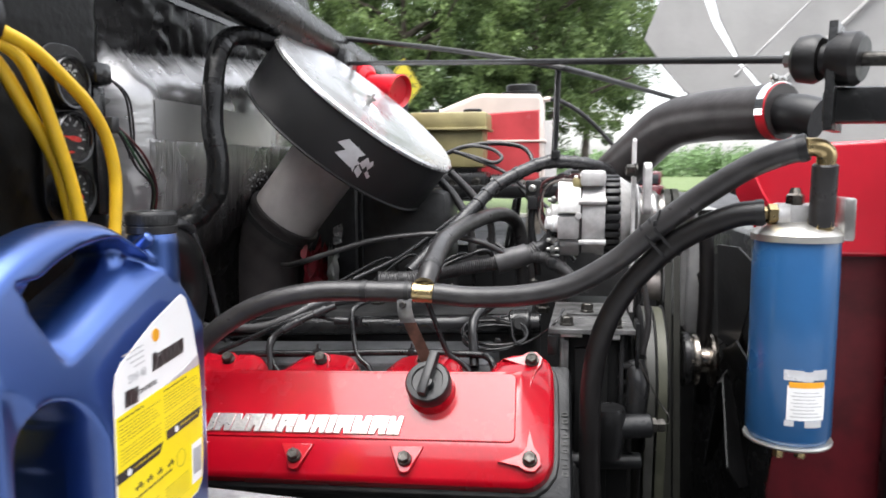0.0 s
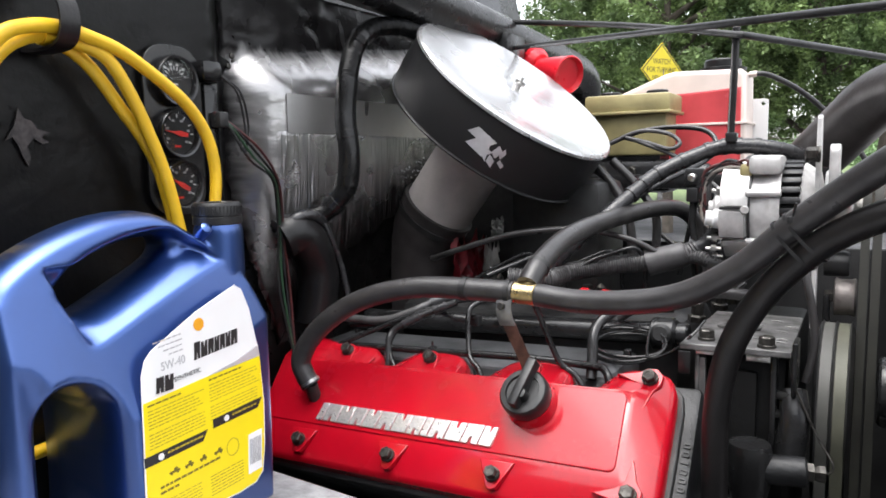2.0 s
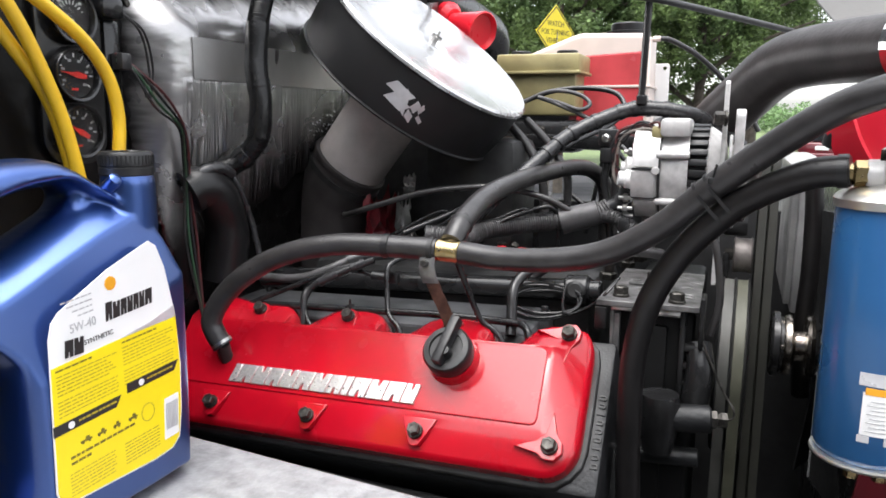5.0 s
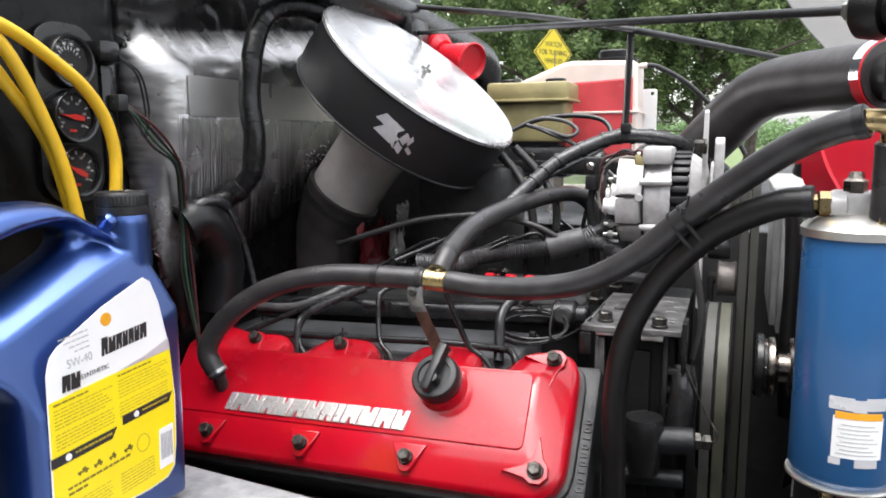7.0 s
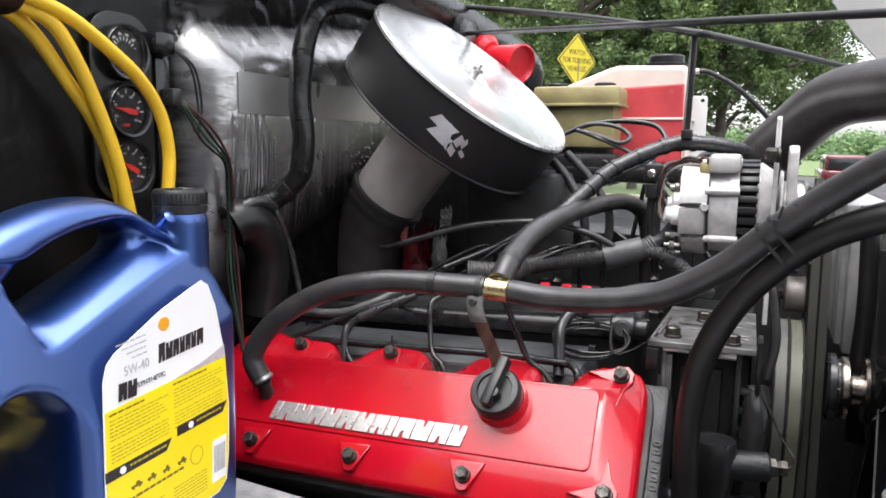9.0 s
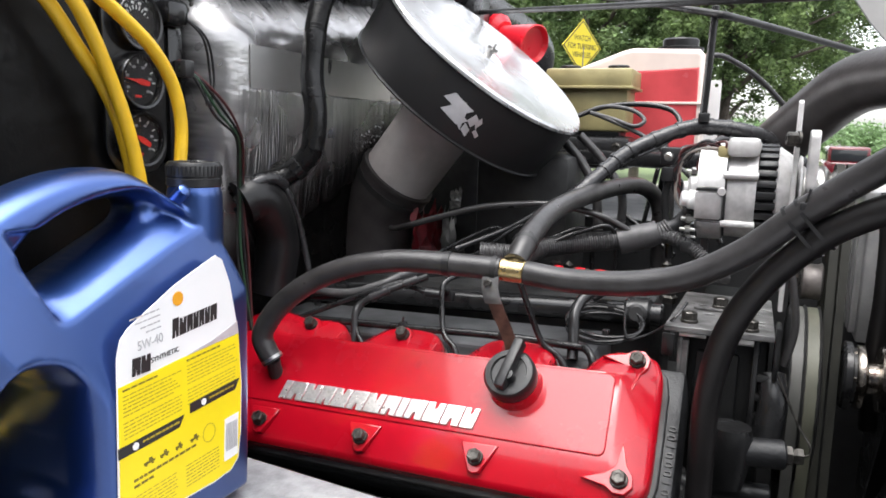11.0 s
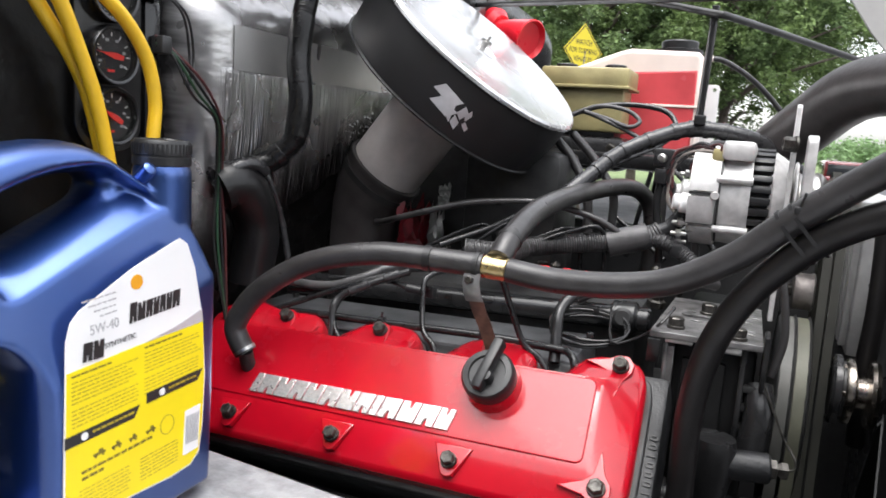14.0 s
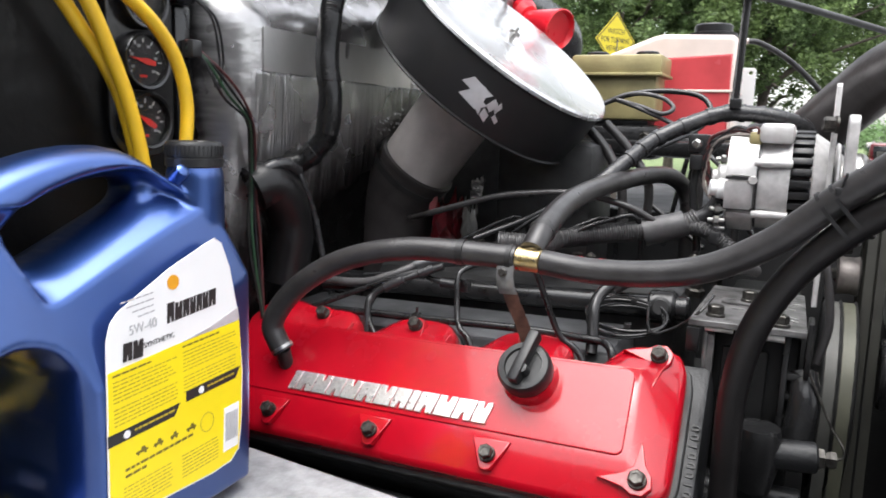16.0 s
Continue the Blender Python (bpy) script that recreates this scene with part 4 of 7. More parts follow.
nose = thing("nose_panel", "red painted front inner panel, painted darker below its fold for shade", "body panel", (0.33, 0.95, 0.8))
part("face", plate([(0.222, 1.478), (0.221, 1.506), (0.232, 1.524), (0.26, 1.533), (0.40, 1.540), (0.40, 1.40), (0.315, 1.40), (0.278, 1.405), (0.258, 1.432), (0.24, 1.458)], 0.008, XB, bevel=0.006, res=4), BODYRED, nose)
lipx = spline([(0.216, 0.93, 1.50), (0.226, 0.925, 1.474), (0.245, 0.92, 1.438), (0.257, 0.918, 1.395), (0.262, 0.918, 1.345), (0.268, 0.92, 1.28)], 6)
part("rolled_lip", strap(lipx, (0.55, -0.75, 0.38), 0.034, 0.004), BODYRED, nose, "glossy rolled red lip")
# shade below the fold is put into the colour, darker than BODYRED
part("under_panel", plate([(0.31, 1.44), (0.43, 1.44), (0.43, 0.8), (0.27, 0.8), (0.262, 1.10), (0.275, 1.20), (0.30, 1.32)], 0.003, Matrix.Translation((0, 0.006, 0)) @ XB, bevel=0.001), MAROON, nose, "red panel below the fold, coloured dark for shade")
solid("arch_liner", hose([(0.218, 0.95, 1.475), (0.222, 0.945, 1.493), (0.235, 0.945, 1.502)], 0.014, 14), CAPBLACK, "black plastic edge of the wheel arch", "trim", kind="structure")
solid("support_post", box((0.386, 0.90, 0.7), (0.47, 0.925, 1.60), 0.005), BLACKPAINT, "black upright of the front support frame", "post", kind="structure")

# ---- blue filter ----
fc = thing("fuel_filter", "blue painted spin-on filter can with an aluminium head", "filter", (0.252, 0.825, 1.205))
CX = axis_m((0.252, 0.825, 0), (0, 0, 1))
part("can", lathe([(0, 1.213), (0.04, 1.213), (0.0435, 1.22), (0.0435, 1.428), (0.042, 1.432), (0, 1.432)], CX, 56), CANBLUE, fc)
part("bottom_pan", lathe([(0, 1.203), (0.030, 1.203), (0.039, 1.2085), (0, 1.2085)], CX, 40), BLACKPAINT, fc)
part("bottom_rim", lathe([(0.038, 1.208), (0.0448, 1.2085), (0.0455, 1.2105), (0.0448, 1.2125), (0.038, 1.213)], CX, 56, closed=True), TIN, fc)
part("top_rim", lathe([(0.03, 1.428), (0.0455, 1.429), (0.046, 1.436), (0.043, 1.440), (0.034, 1.4455), (0.02, 1.4495), (0, 1.450)], CX, 56), TIN, fc)
part("head", box((0.228, 0.805, 1.444), (0.272, 0.845, 1.468), 0.005), ALU, fc)
part("inlet_boss", rod((0.24, 0.812, 1.457), (0.226, 0.812, 1.457), 0.0105), ALU, fc)
part("brass_fitting", lathe([(0, 0), (0.011, 0), (0.011, 0.009), (0.008, 0.011), (0.008, 0.016), (0, 0.016)], axis_m((0.228, 0.812, 1.457), (-1, 0.02, 0)), 6), BRASS, fc, angle=20)
part("vent_nut", lathe([(0, 0), (0.0095, 0), (0.0095, 0.01), (0.007, 0.012), (0.005, 0.018), (0, 0.018)], axis_m((0.246, 0.815, 1.467), (0, 0, 1)), 6), HUBSTEEL, fc, angle=20)
part("outlet_pipe", rod((0.268, 0.80, 1.445), (0.266, 0.79, 1.51), 0.0125), RUBBER, fc)
part("outlet_collar", lathe([(0, 0), (0.013, 0), (0.013, 0.01), (0, 0.01)], axis_m((0.268, 0.80, 1.443), (0, 0, 1)), 6), BRASS, fc, angle=20)
part("elbow", hose([(0.266, 0.79, 1.508), (0.266, 0.789, 1.52), (0.258, 0.788, 1.526), (0.244, 0.787, 1.527)], 0.0095), BRASS, fc, "brass elbow")
for x in (0.24, 0.262):
    part("drain_cock", lathe([(0, 0), (0.006, 0), (0.006, 0.012), (0, 0.012)], axis_m((x, 0.81, 1.193), (0, 0, 1)), 6), BRASS, fc, angle=20)
part("clamp_bracket", box((0.29, 0.80, 1.43), (0.302, 0.85, 1.475), 0.003), STEEL, fc)


CANM = Matrix.Translation((0.252, 0.825, 0))
lab = part("sticker", arc_patch(CANM, 0.0440, 252, 304, 1.243, 1.280), WHITE, fc, "worn white sticker with an orange band")
part("band", arc_patch(CANM, 0.0443, 254, 302, 1.278, 1.284), ORANGE, lab)
for a0, a1, h0, h1 in ((247, 272, 1.2855, 1.2965), (271, 285, 1.2845, 1.2950), (284, 306, 1.2862, 1.2970), (250, 262, 1.2365, 1.2425), (276, 300, 1.2355, 1.2425)):
    part("foil_shred", arc_patch(CANM, 0.0441, a0, a1, h0, h1), SILVERPRINT, lab, "torn silver backing")
for k in range(8):
    part("text_bar", arc_patch(CANM, 0.0443, 257 + 3 * (k % 2), 299 - 5 * (k % 3), 1.2465 + 0.0037 * k, 1.2474 + 0.0037 * k), GREYINK, lab)

# ---- hoses ----
HR = 0.0132


def fuel_hose(name, points, label, collars, material=RUBBER):
    """A rubber hose with a crimped collar near its ends."""
    t = thing(name, label, "hose", points[0])
    tagged(t, label, "hose", group="fuel hoses")
    part("tube", hose(points, HR, 18, uneven=0.012), material, t)
    q = spline(points, 10)
    for i in collars:
        d = (q[i + 1] - q[i - 1]).normalized()
        part("collar", lathe([(HR - 0.001, -0.004), (HR + 0.0012, -0.004), (HR + 0.0012, 0.004), (HR - 0.001, 0.004)], axis_m(q[i], d), 20, closed=True), CAPBLACK, t)


fuel_hose("vent_hose", [(-0.462, 0.844, 1.212), (-0.471, 0.8425, 1.225), (-0.477, 0.842, 1.244), (-0.464, 0.845, 1.271), (-0.438, 0.849, 1.298), (-0.404, 0.856, 1.3215), (-0.366, 0.863, 1.3375), (-0.325, 0.870, 1.347), (-0.281, 0.876, 1.351), (-0.184, 0.8825, 1.351)], "black rubber hose from the valve cover to the brass tee", (84,))
fuel_hose("supply_hose", [(-0.155, 0.8825, 1.35), (-0.107, 0.88, 1.347), (-0.046, 0.872, 1.352), (0.011, 0.865, 1.366), (0.063, 0.858, 1.397), (0.107, 0.848, 1.437), (0.152, 0.832, 1.474), (0.194, 0.812, 1.505), (0.224, 0.797, 1.52), (0.248, 0.787, 1.527)], "black rubber hose from the brass tee to the filter", (-3,))
fuel_hose("return_hose", [(0.216, 0.8125, 1.459), (0.188, 0.82, 1.455), (0.150, 0.838, 1.436), (0.118, 0.852, 1.411), (0.08, 0.865, 1.366), (0.053, 0.872, 1.311), (0.041, 0.88, 1.245), (0.04, 0.885, 1.171), (0.042, 0.89, 1.10), (0.05, 0.90, 1.0)], "black rubber hose dropping from the filter beside the engine", (2,), DARKRUBBER)
fuel_hose("crossover_hose", [(-0.168, 0.885, 1.36), (-0.165, 0.92, 1.383), (-0.164, 1.02, 1.406), (-0.147, 1.18, 1.419), (-0.118, 1.32, 1.423), (-0.097, 1.38, 1.41), (-0.083, 1.4, 1.376), (-0.078, 1.4, 1.28)], "black rubber hose arching over to the far bank", (-8,))
tee = thing("brass_tee", "bright brass hose tee with a steel clamp", "fitting", (-0.17, 0.8825, 1.34))
part("run", rod((-0.184, 0.8825, 1.351), (-0.155, 0.8825, 1.35), 0.0128, 24), BRASS, tee)
part("branch", rod((-0.168, 0.883, 1.352), (-0.167, 0.90, 1.368), 0.0105, 20), BRASS, tee)
part("clamp", lathe([(0.0125, -0.003), (0.0144, -0.003), (0.0144, 0.003), (0.0125, 0.003)], axis_m((-0.19, 0.8823, 1.351), (1, 0, 0)), 24, closed=True), IRON, tee)
part("branch_clamp", lathe([(0.0125, -0.003), (0.0145, -0.003), (0.0145, 0.003), (0.0125, 0.003)], axis_m((-0.166, 0.91, 1.378), (0, 0.8, 0.5)), 24, closed=True), IRON, tee)
st = thing("hose_strap", "rusty steel strap holding the hose clamp", "strap", (-0.175, 0.88, 1.26))
part("saddle", strap([(-0.192, 0.873, 1.345), (-0.191, 0.868, 1.332), (-0.189, 0.868, 1.322), (-0.187, 0.871, 1.314)], (1, 0, 0.06), 0.019, 0.002), GALV, st, "grey steel saddle")
part("strip", strap([(-0.186, 0.872, 1.316), (-0.182, 0.874, 1.304), (-0.174, 0.877, 1.286), (-0.166, 0.879, 1.266), (-0.164, 0.878, 1.256)], (1, 0, 0.12), 0.0155, 0.002), RUST, st)
bolt(st, (-0.193, 0.866, 1.337), (0, -1, 0.2), 0.0045, 0.004, washer=False)
bolt(st, (-0.170, 0.872, 1.256), (0, -0.8, 0.5), 0.0055, 0.005, washer=False)
tie = thing("cable_tie", "black cable tie binding the two hoses", "cable tie", (0.11, 0.85, 1.40))
for dx in (0.0, 0.013):
    ring = axis_m((0.1085 + 0.74 * dx, 0.851 - 0.22 * dx, 1.4205 + 0.62 * dx), (0.74, -0.22, 0.64), (0.011, 0.004, -0.026)) @ Matrix.Diagonal((1, 0.56, 1, 1))
    part("loop", lathe([(0.0268, -0.0016), (0.0280, -0.0016), (0.0280, 0.0016), (0.0268, 0.0016)], ring, 32, closed=True), CAPBLACK, tie)
part("tie_head", box((0.1035, 0.834, 1.441), (0.1115, 0.841, 1.448), 0.0015), CAPBLACK, tie)
part("tie_tail", rod((0.108, 0.836, 1.447), (0.111, 0.832, 1.460), 0.0012, 8), CAPBLACK, tie)

# ---- charge tube and braces ----
tube = thing("intake_tube", "large black rubber intake elbow with a steel band clamp", "tube", (0.2, 1.25, 1.42))
part("elbow", hose([(0.02, 1.42, 1.425), (0.06, 1.39, 1.465), (0.100, 1.357, 1.507), (0.135, 1.325, 1.543), (0.158, 1.30, 1.566), (0.180, 1.275, 1.580), (0.205, 1.248, 1.586), (0.245, 1.195, 1.588), (0.309, 1.1135, 1.586)], 0.0398, 32, 8, uneven=0.006), MIDRUBBER, tube)
TD = Vector((0.043, -0.055, -0.002)).normalized()
TC = Matrix((TD.cross(Vector((0, 0, 1))).normalized(), Vector((0, 0, 1)), -TD)).transposed().to_4x4()
TC.translation = (0.303, 1.121, 1.5862)
part("coupling", lathe([(0.039, -0.0075), (0.0412, -0.007), (0.0412, 0.007), (0.039, 0.0075)], TC, 40, closed=True), REDPLASTIC, tube, "red silicone coupling")
part("clamp_band", arc_patch(TC, 0.0426, -8, 215, -0.0065, 0.0065, 36, 0.0014), CHROME, tube, "steel band clamp")
part("clamp_lug", box((-0.008, 0.041, -0.0065), (-0.004, 0.049, 0.0065), 0.001, TC), STEEL, tube)
part("clamp_lug", box((0.006, 0.041, -0.0065), (0.010, 0.049, 0.0065), 0.001, TC), STEEL, tube)
part("clamp_screw", rod(TC @ Vector((-0.013, 0.0475, 0)), TC @ Vector((0.02, 0.0475, 0)), 0.003, 12), STEEL, tube)
part("clamp_nut", lathe([(0, 0), (0.0055, 0), (0.0055, 0.006), (0, 0.006)], axis_m(TC @ Vector((0.0105, 0.0475, 0)), TC.to_3x3() @ Vector((1, 0, 0))), 6), STEEL, tube, angle=20)
part("outlet", hose([(0.303, 1.121, 1.584), (0.325, 1.093, 1.58), (0.345, 1.075, 1.572)], 0.028, 24), CAPBLACK, tube)

br = thing("brace_rod", "thin black brace rod with a rubber bush", "rod", (0.0, 1.0, 1.62))
part("bar", rod((-0.43, 1.42, 1.716), (0.235, 0.802, 1.6155), 0.0042, 12), GREYBLACK, br)
BX = axis_m((0.228, 0.808, 1.6165), (0.665, -0.5, -0.08))
part("nut", lathe([(0, 0), (0.008, 0), (0.008, 0.012), (0, 0.012)], BX, 6), STEEL, br, angle=20)
part("bush", lathe([(0, 0.01), (0.017, 0.01), (0.023, 0.015), (0.0245, 0.03), (0.021, 0.036), (0.015, 0.037), (0.015, 0.043), (0.023, 0.045), (0.026, 0.052), (0.026, 0.068), (0.021, 0.074), (0, 0.074)], BX, 36), DARKRUBBER, br, "black rubber bush")
part("threaded_end", lathe([(0, 0.073), (0.007, 0.073), (0.007, 0.13), (0, 0.13)], BX, 14), BOLT, br)
tw = thing("brace_tower", "black steel bracket under the rubber bush", "bracket", (0.29, 0.79, 1.44))
part("plate", plate([(-0.03, -0.07), (0.045, -0.07), (0.045, -0.02), (0.03, 0.035), (-0.02, 0.035), (-0.03, -0.02)], 0.004, axis_m((0.268, 0.785, 1.612), (0.9, -0.42, 0), (0.42, 0.9, 0)), bevel=0.001), BLACKPAINT, tw)
part("web", box((0.265, 0.775, 1.55), (0.45, 0.81, 1.585), 0.004), BLACKPAINT, tw)
br2 = thing("far_brace_rod", "thin black bent brace rod above the engine", "rod", (0.0, 1.4, 1.66))
part("bar", hose([(-0.46, 1.45, 1.772), (-0.2, 1.35, 1.722), (-0.03, 1.285, 1.682), (0.02, 1.31, 1.674), (0.16, 1.6, 1.67), (0.40, 2.12, 1.664)], 0.0052, 10, 6), GREYBLACK, br2)
solid("hanger_strap", join(rod((-0.018, 1.292, 1.53), (-0.013, 1.287, 1.69), 0.0055, 10), box((-0.024, 1.28, 1.524), (-0.008, 1.30, 1.538), 0.002)), WIRE, "black tie strap hanging the harness from the rod", "strap")
solid("rod_bracket", box((-0.58, 1.38, 1.675), (-0.425, 1.46, 1.74), 0.004), BLACKPAINT, "black steel bracket where the brace meets the cowl", "bracket")
solid("cowl_end", hose([(-0.52, 0.98, 1.785), (-0.49, 1.2, 1.765), (-0.465, 1.5, 1.737), (-0.45, 1.75, 1.715), (-0.445, 1.84, 1.695), (-0.46, 1.89, 1.655), (-0.48, 1.90, 1.60)], 0.04, 20), BLACKPAINT, "black curved cowl edge sloping down at its end", "cowl", kind="structure")

# ---- air filter ----
FC, FA = Vector((-0.335, 1.228, 1.623)), Vector((0.635, -0.074, 0.769)).normalized()
FM = axis_m(FC, FA)
af = thing("air_filter", "round black fabric air filter with a polished metal lid", "air filter", (-0.46, 1.24, 1.35))
FR = 0.183
part("lid", lathe([(0, -0.012), (0.02, -0.012), (0.028, -0.006), (0.05, -0.008), (0.12, -0.009), (0.145, -0.004), (0.168, -0.001), (FR - 0.004, 0.0), (FR, -0.003), (FR + 0.001, -0.007), (FR - 0.004, -0.009), (0.14, -0.014), (0, -0.016)], FM, 96), LIDMETAL, af, "polished metal lid")
part("wrap", lathe([(0.15, -0.012), (FR - 0.003, -0.0095), (FR - 0.002, -0.03), (FR - 0.001, -0.06), (FR - 0.003, -0.09), (0.06, -0.092)], FM, 96), CLOTH, af, "black fabric wrap")
part("base_rim", lathe([(0.06, -0.0905), (FR - 0.002, -0.0905), (FR, -0.092), (FR - 0.001, -0.0945), (0.06, -0.097)], FM, 96), CAPBLACK, af)
wing = part("wing_nut", lathe([(0, -0.009), (0.006, -0.009), (0.005, 0.006), (0.0022, 0.007), (0.0022, 0.016), (0, 0.016)], FM, 16), STEEL, af)
part("wing", box((-0.009, -0.001, 0.003), (0.009, 0.001, 0.009), 0.0006, FM @ Euler((0, 0, 0.7)).to_matrix().to_4x4()), STEEL, wing)


def on_drum(m, r, corners, lift=0.0008, n=5):
    """A thin four-cornered patch, its corners given by angle and height on a drum."""
    bm = bmesh.new()
    (a0, h0), (a1, h1), (a2, h2), (a3, h3) = corners
    rows = []
    for k in range(n + 1):
        t = k / n
        row = []
        for rr in (r + lift, r - 0.001):
            for a, h in ((a0 + (a1 - a0) * t, h0 + (h1 - h0) * t), (a3 + (a2 - a3) * t, h3 + (h2 - h3) * t)):
                row.append(bm.verts.new(m @ Vector((rr * math.cos(a), rr * math.sin(a), h))))
        rows.append(row)
    for a, b in zip(rows, rows[1:]):
        for i, j in ((0, 1), (1, 3), (3, 2), (2, 0)):
            bm.faces.new((a[i], a[j], b[j], b[i]))
    for q in (rows[0], rows[-1]):
        bm.faces.new((q[0], q[1], q[3], q[2]))
    return bm


lp = FM.inverted() @ Vector((-0.321, 1.026, 1.527))
la = math.atan2(lp.y, lp.x) - 0.07
mark = thing("filter_mark", "silver geometric maker mark printed on the filter wrap", "print", FM @ Vector((FR * math.cos(la), FR * math.sin(la), lp.z)))
for da, dh, w, h, sk in ((0.0, 0.004, 0.19, 0.0135, 0.06), (0.03, -0.012, 0.17, 0.0135, 0.06), (0.20, -0.016, 0.045, 0.032, -0.04), (0.25, -0.004, 0.05, 0.014, 0.03), (0.25, -0.020, 0.06, 0.012, 0.0), (0.315, -0.002, 0.025, 0.012, 0.02), (0.335, -0.014, 0.05, 0.006, 0.01)):
    part("bar", on_drum(FM, FR - 0.0015, [(la + da, lp.z + dh), (la + da + w, lp.z + dh - 0.006), (la + da + w + sk, lp.z + dh - 0.006 + h), (la + da + sk, lp.z + dh + h)]), SILVERPRINT, mark)
part("neck", rod(FC - 0.098 * FA, FC - 0.268 * FA, 0.062, 48, 0.002), NECK, af, "grey-brown metal neck")
part("boot_lip", lathe([(0.0605, -0.268), (0.0685, -0.268), (0.0695, -0.2635), (0.0685, -0.259), (0.0635, -0.2575), (0.0605, -0.259)], FM, 48, closed=True), MIDRUBBER, af)
part("boot", hose([FC - 0.262 * FA, FC - 0.28 * FA, FC - 0.30 * FA, (-0.545, 1.255, 1.345), (-0.553, 1.256, 1.27), (-0.55, 1.256, 1.18)], 0.067, 40, 8), MIDRUBBER, af, "black rubber boot")
part("boot_clamp", lathe([(0.067, -0.288), (0.0695, -0.288), (0.0695, -0.278), (0.067, -0.278)], FM, 48, closed=True), IRON, af)

# ---- oil jug ----
def inside_distance(P, poly):
    """Distance of points from an outline, positive inside."""
    poly = np.array([(q.x, q.y) for q in spline([(x, y, 0) for x, y in poly] + [(*poly[0], 0)], 4)[:-1]])
    best = np.full(len(P), 1e9)
    ins = np.zeros(len(P), bool)
    for k in range(len(poly)):
        a, c = poly[k], poly[(k + 1) % len(poly)]
        e = c - a
        w = P - a
        u = np.clip((w @ e) / max(1e-12, e @ e), 0, 1)
        best = np.minimum(best, np.hypot(*(w - u[:, None] * e).T))
        if abs(e[1]) > 1e-12:
            ins ^= ((a[1] > P[:, 1]) != (c[1] > P[:, 1])) & (P[:, 0] < e[0] * (P[:, 1] - a[1]) / e[1] + a[0])
    return np.where(ins, best, -best)


def jug_body():
    """A moulded jug: a slab that thins towards the grip, with a scoop under the top grip and one round the rear grip."""
    JX, S = -0.41, 0.0016
    rim = [(0.412, 1.157), (0.648, 1.157), (0.658, 1.17), (0.661, 1.34), (0.657, 1.365), (0.641, 1.402), (0.615, 1.427), (0.594, 1.443), (0.568, 1.459), (0.545, 1.464), (0.505, 1.461), (0.46, 1.447), (0.425, 1.428), (0.408, 1.41), (0.402, 1.385), (0.403, 1.17)]
    top = [(0.464, 1.403), (0.482, 1.420), (0.507, 1.430), (0.533, 1.437), (0.560, 1.4385), (0.572, 1.4335), (0.568, 1.4225), (0.544, 1.409), (0.494, 1.386), (0.474, 1.388)]
    low = [(0.438, 1.30), (0.445, 1.322), (0.462, 1.328), (0.476, 1.318), (0.482, 1.295), (0.482, 1.215), (0.472, 1.2), (0.45, 1.2), (0.438, 1.213)]
    belly = [(0.38, 1.13), (0.70, 1.13), (0.70, 1.36), (0.66, 1.40), (0.62, 1.404), (0.594, 1.398), (0.54, 1.3765), (0.485, 1.353), (0.38, 1.311)]
    scoop = [(0.450, 1.424), (0.461, 1.398), (0.469, 1.378), (0.484, 1.349), (0.55, 1.370), (0.60, 1.390), (0.627, 1.401), (0.602, 1.422), (0.58, 1.437), (0.563, 1.445), (0.53, 1.4425), (0.50, 1.435), (0.475, 1.424)]
    rear = [(0.436, 1.21), (0.446, 1.196), (0.458, 1.196), (0.464, 1.21), (0.464, 1.29), (0.460, 1.308), (0.450, 1.318), (0.440, 1.312), (0.436, 1.295)]
    post = [(0.38, 1.10), (0.425, 1.10), (0.428, 1.17), (0.428, 1.30), (0.424, 1.33), (0.415, 1.35), (0.38, 1.36)]
    ny, nz = int(0.268 / S), int(0.314 / S)
    yy, zz = np.meshgrid(0.398 + S * np.arange(ny), 1.153 + S * np.arange(nz))
    P = np.stack([yy.ravel(), zz.ravel()], 1)
    low_gap = -inside_distance(P, low)
    edge = np.minimum(inside_distance(P, rim), -inside_distance(P, top))
    full, grip = 0.0655, 0.023
    slab = np.clip(0.319 + 0.093 * P[:, 0] - 0.232 * P[:, 1], 0.026, full)
    s = np.clip((inside_distance(P, belly) + 0.026) / 0.031, 0, 1)
    floor_half = grip + (full - grip) * (0.85 * s + 0.15 * (3 * s ** 2 - 2 * s ** 3))
    floor_half = floor_half + 0.06 * np.clip(-inside_distance(P, scoop) / 0.009, 0, 1)
    s = np.clip(-inside_distance(P, rear) / 0.031, 0, 1)
    rear_half = grip + (full - grip) * (0.7 * s + 0.3 * (3 * s ** 2 - 2 * s ** 3))
    s = np.clip(-inside_distance(P, post) / 0.035, 0, 1)
    rear_half = np.minimum(rear_half, 0.042 + (full - 0.042) * (3 * s ** 2 - 2 * s ** 3))
    half = np.minimum(np.minimum(slab, floor_half), rear_half)
    rr = 0.013
    k = np.clip(edge / rr, 0, 1)
    k = np.minimum(k, np.clip(low_gap / 0.007, 0, 1))
    T = half * np.sqrt(np.maximum(0, 1 - (1 - k) ** 2))
    keep = (np.minimum(edge, low_gap) > 0).reshape(nz, ny)
    cell = keep[:-1, :-1] & keep[1:, :-1] & keep[:-1, 1:] & keep[1:, 1:]
    bm = bmesh.new()
    front, back = {}, {}
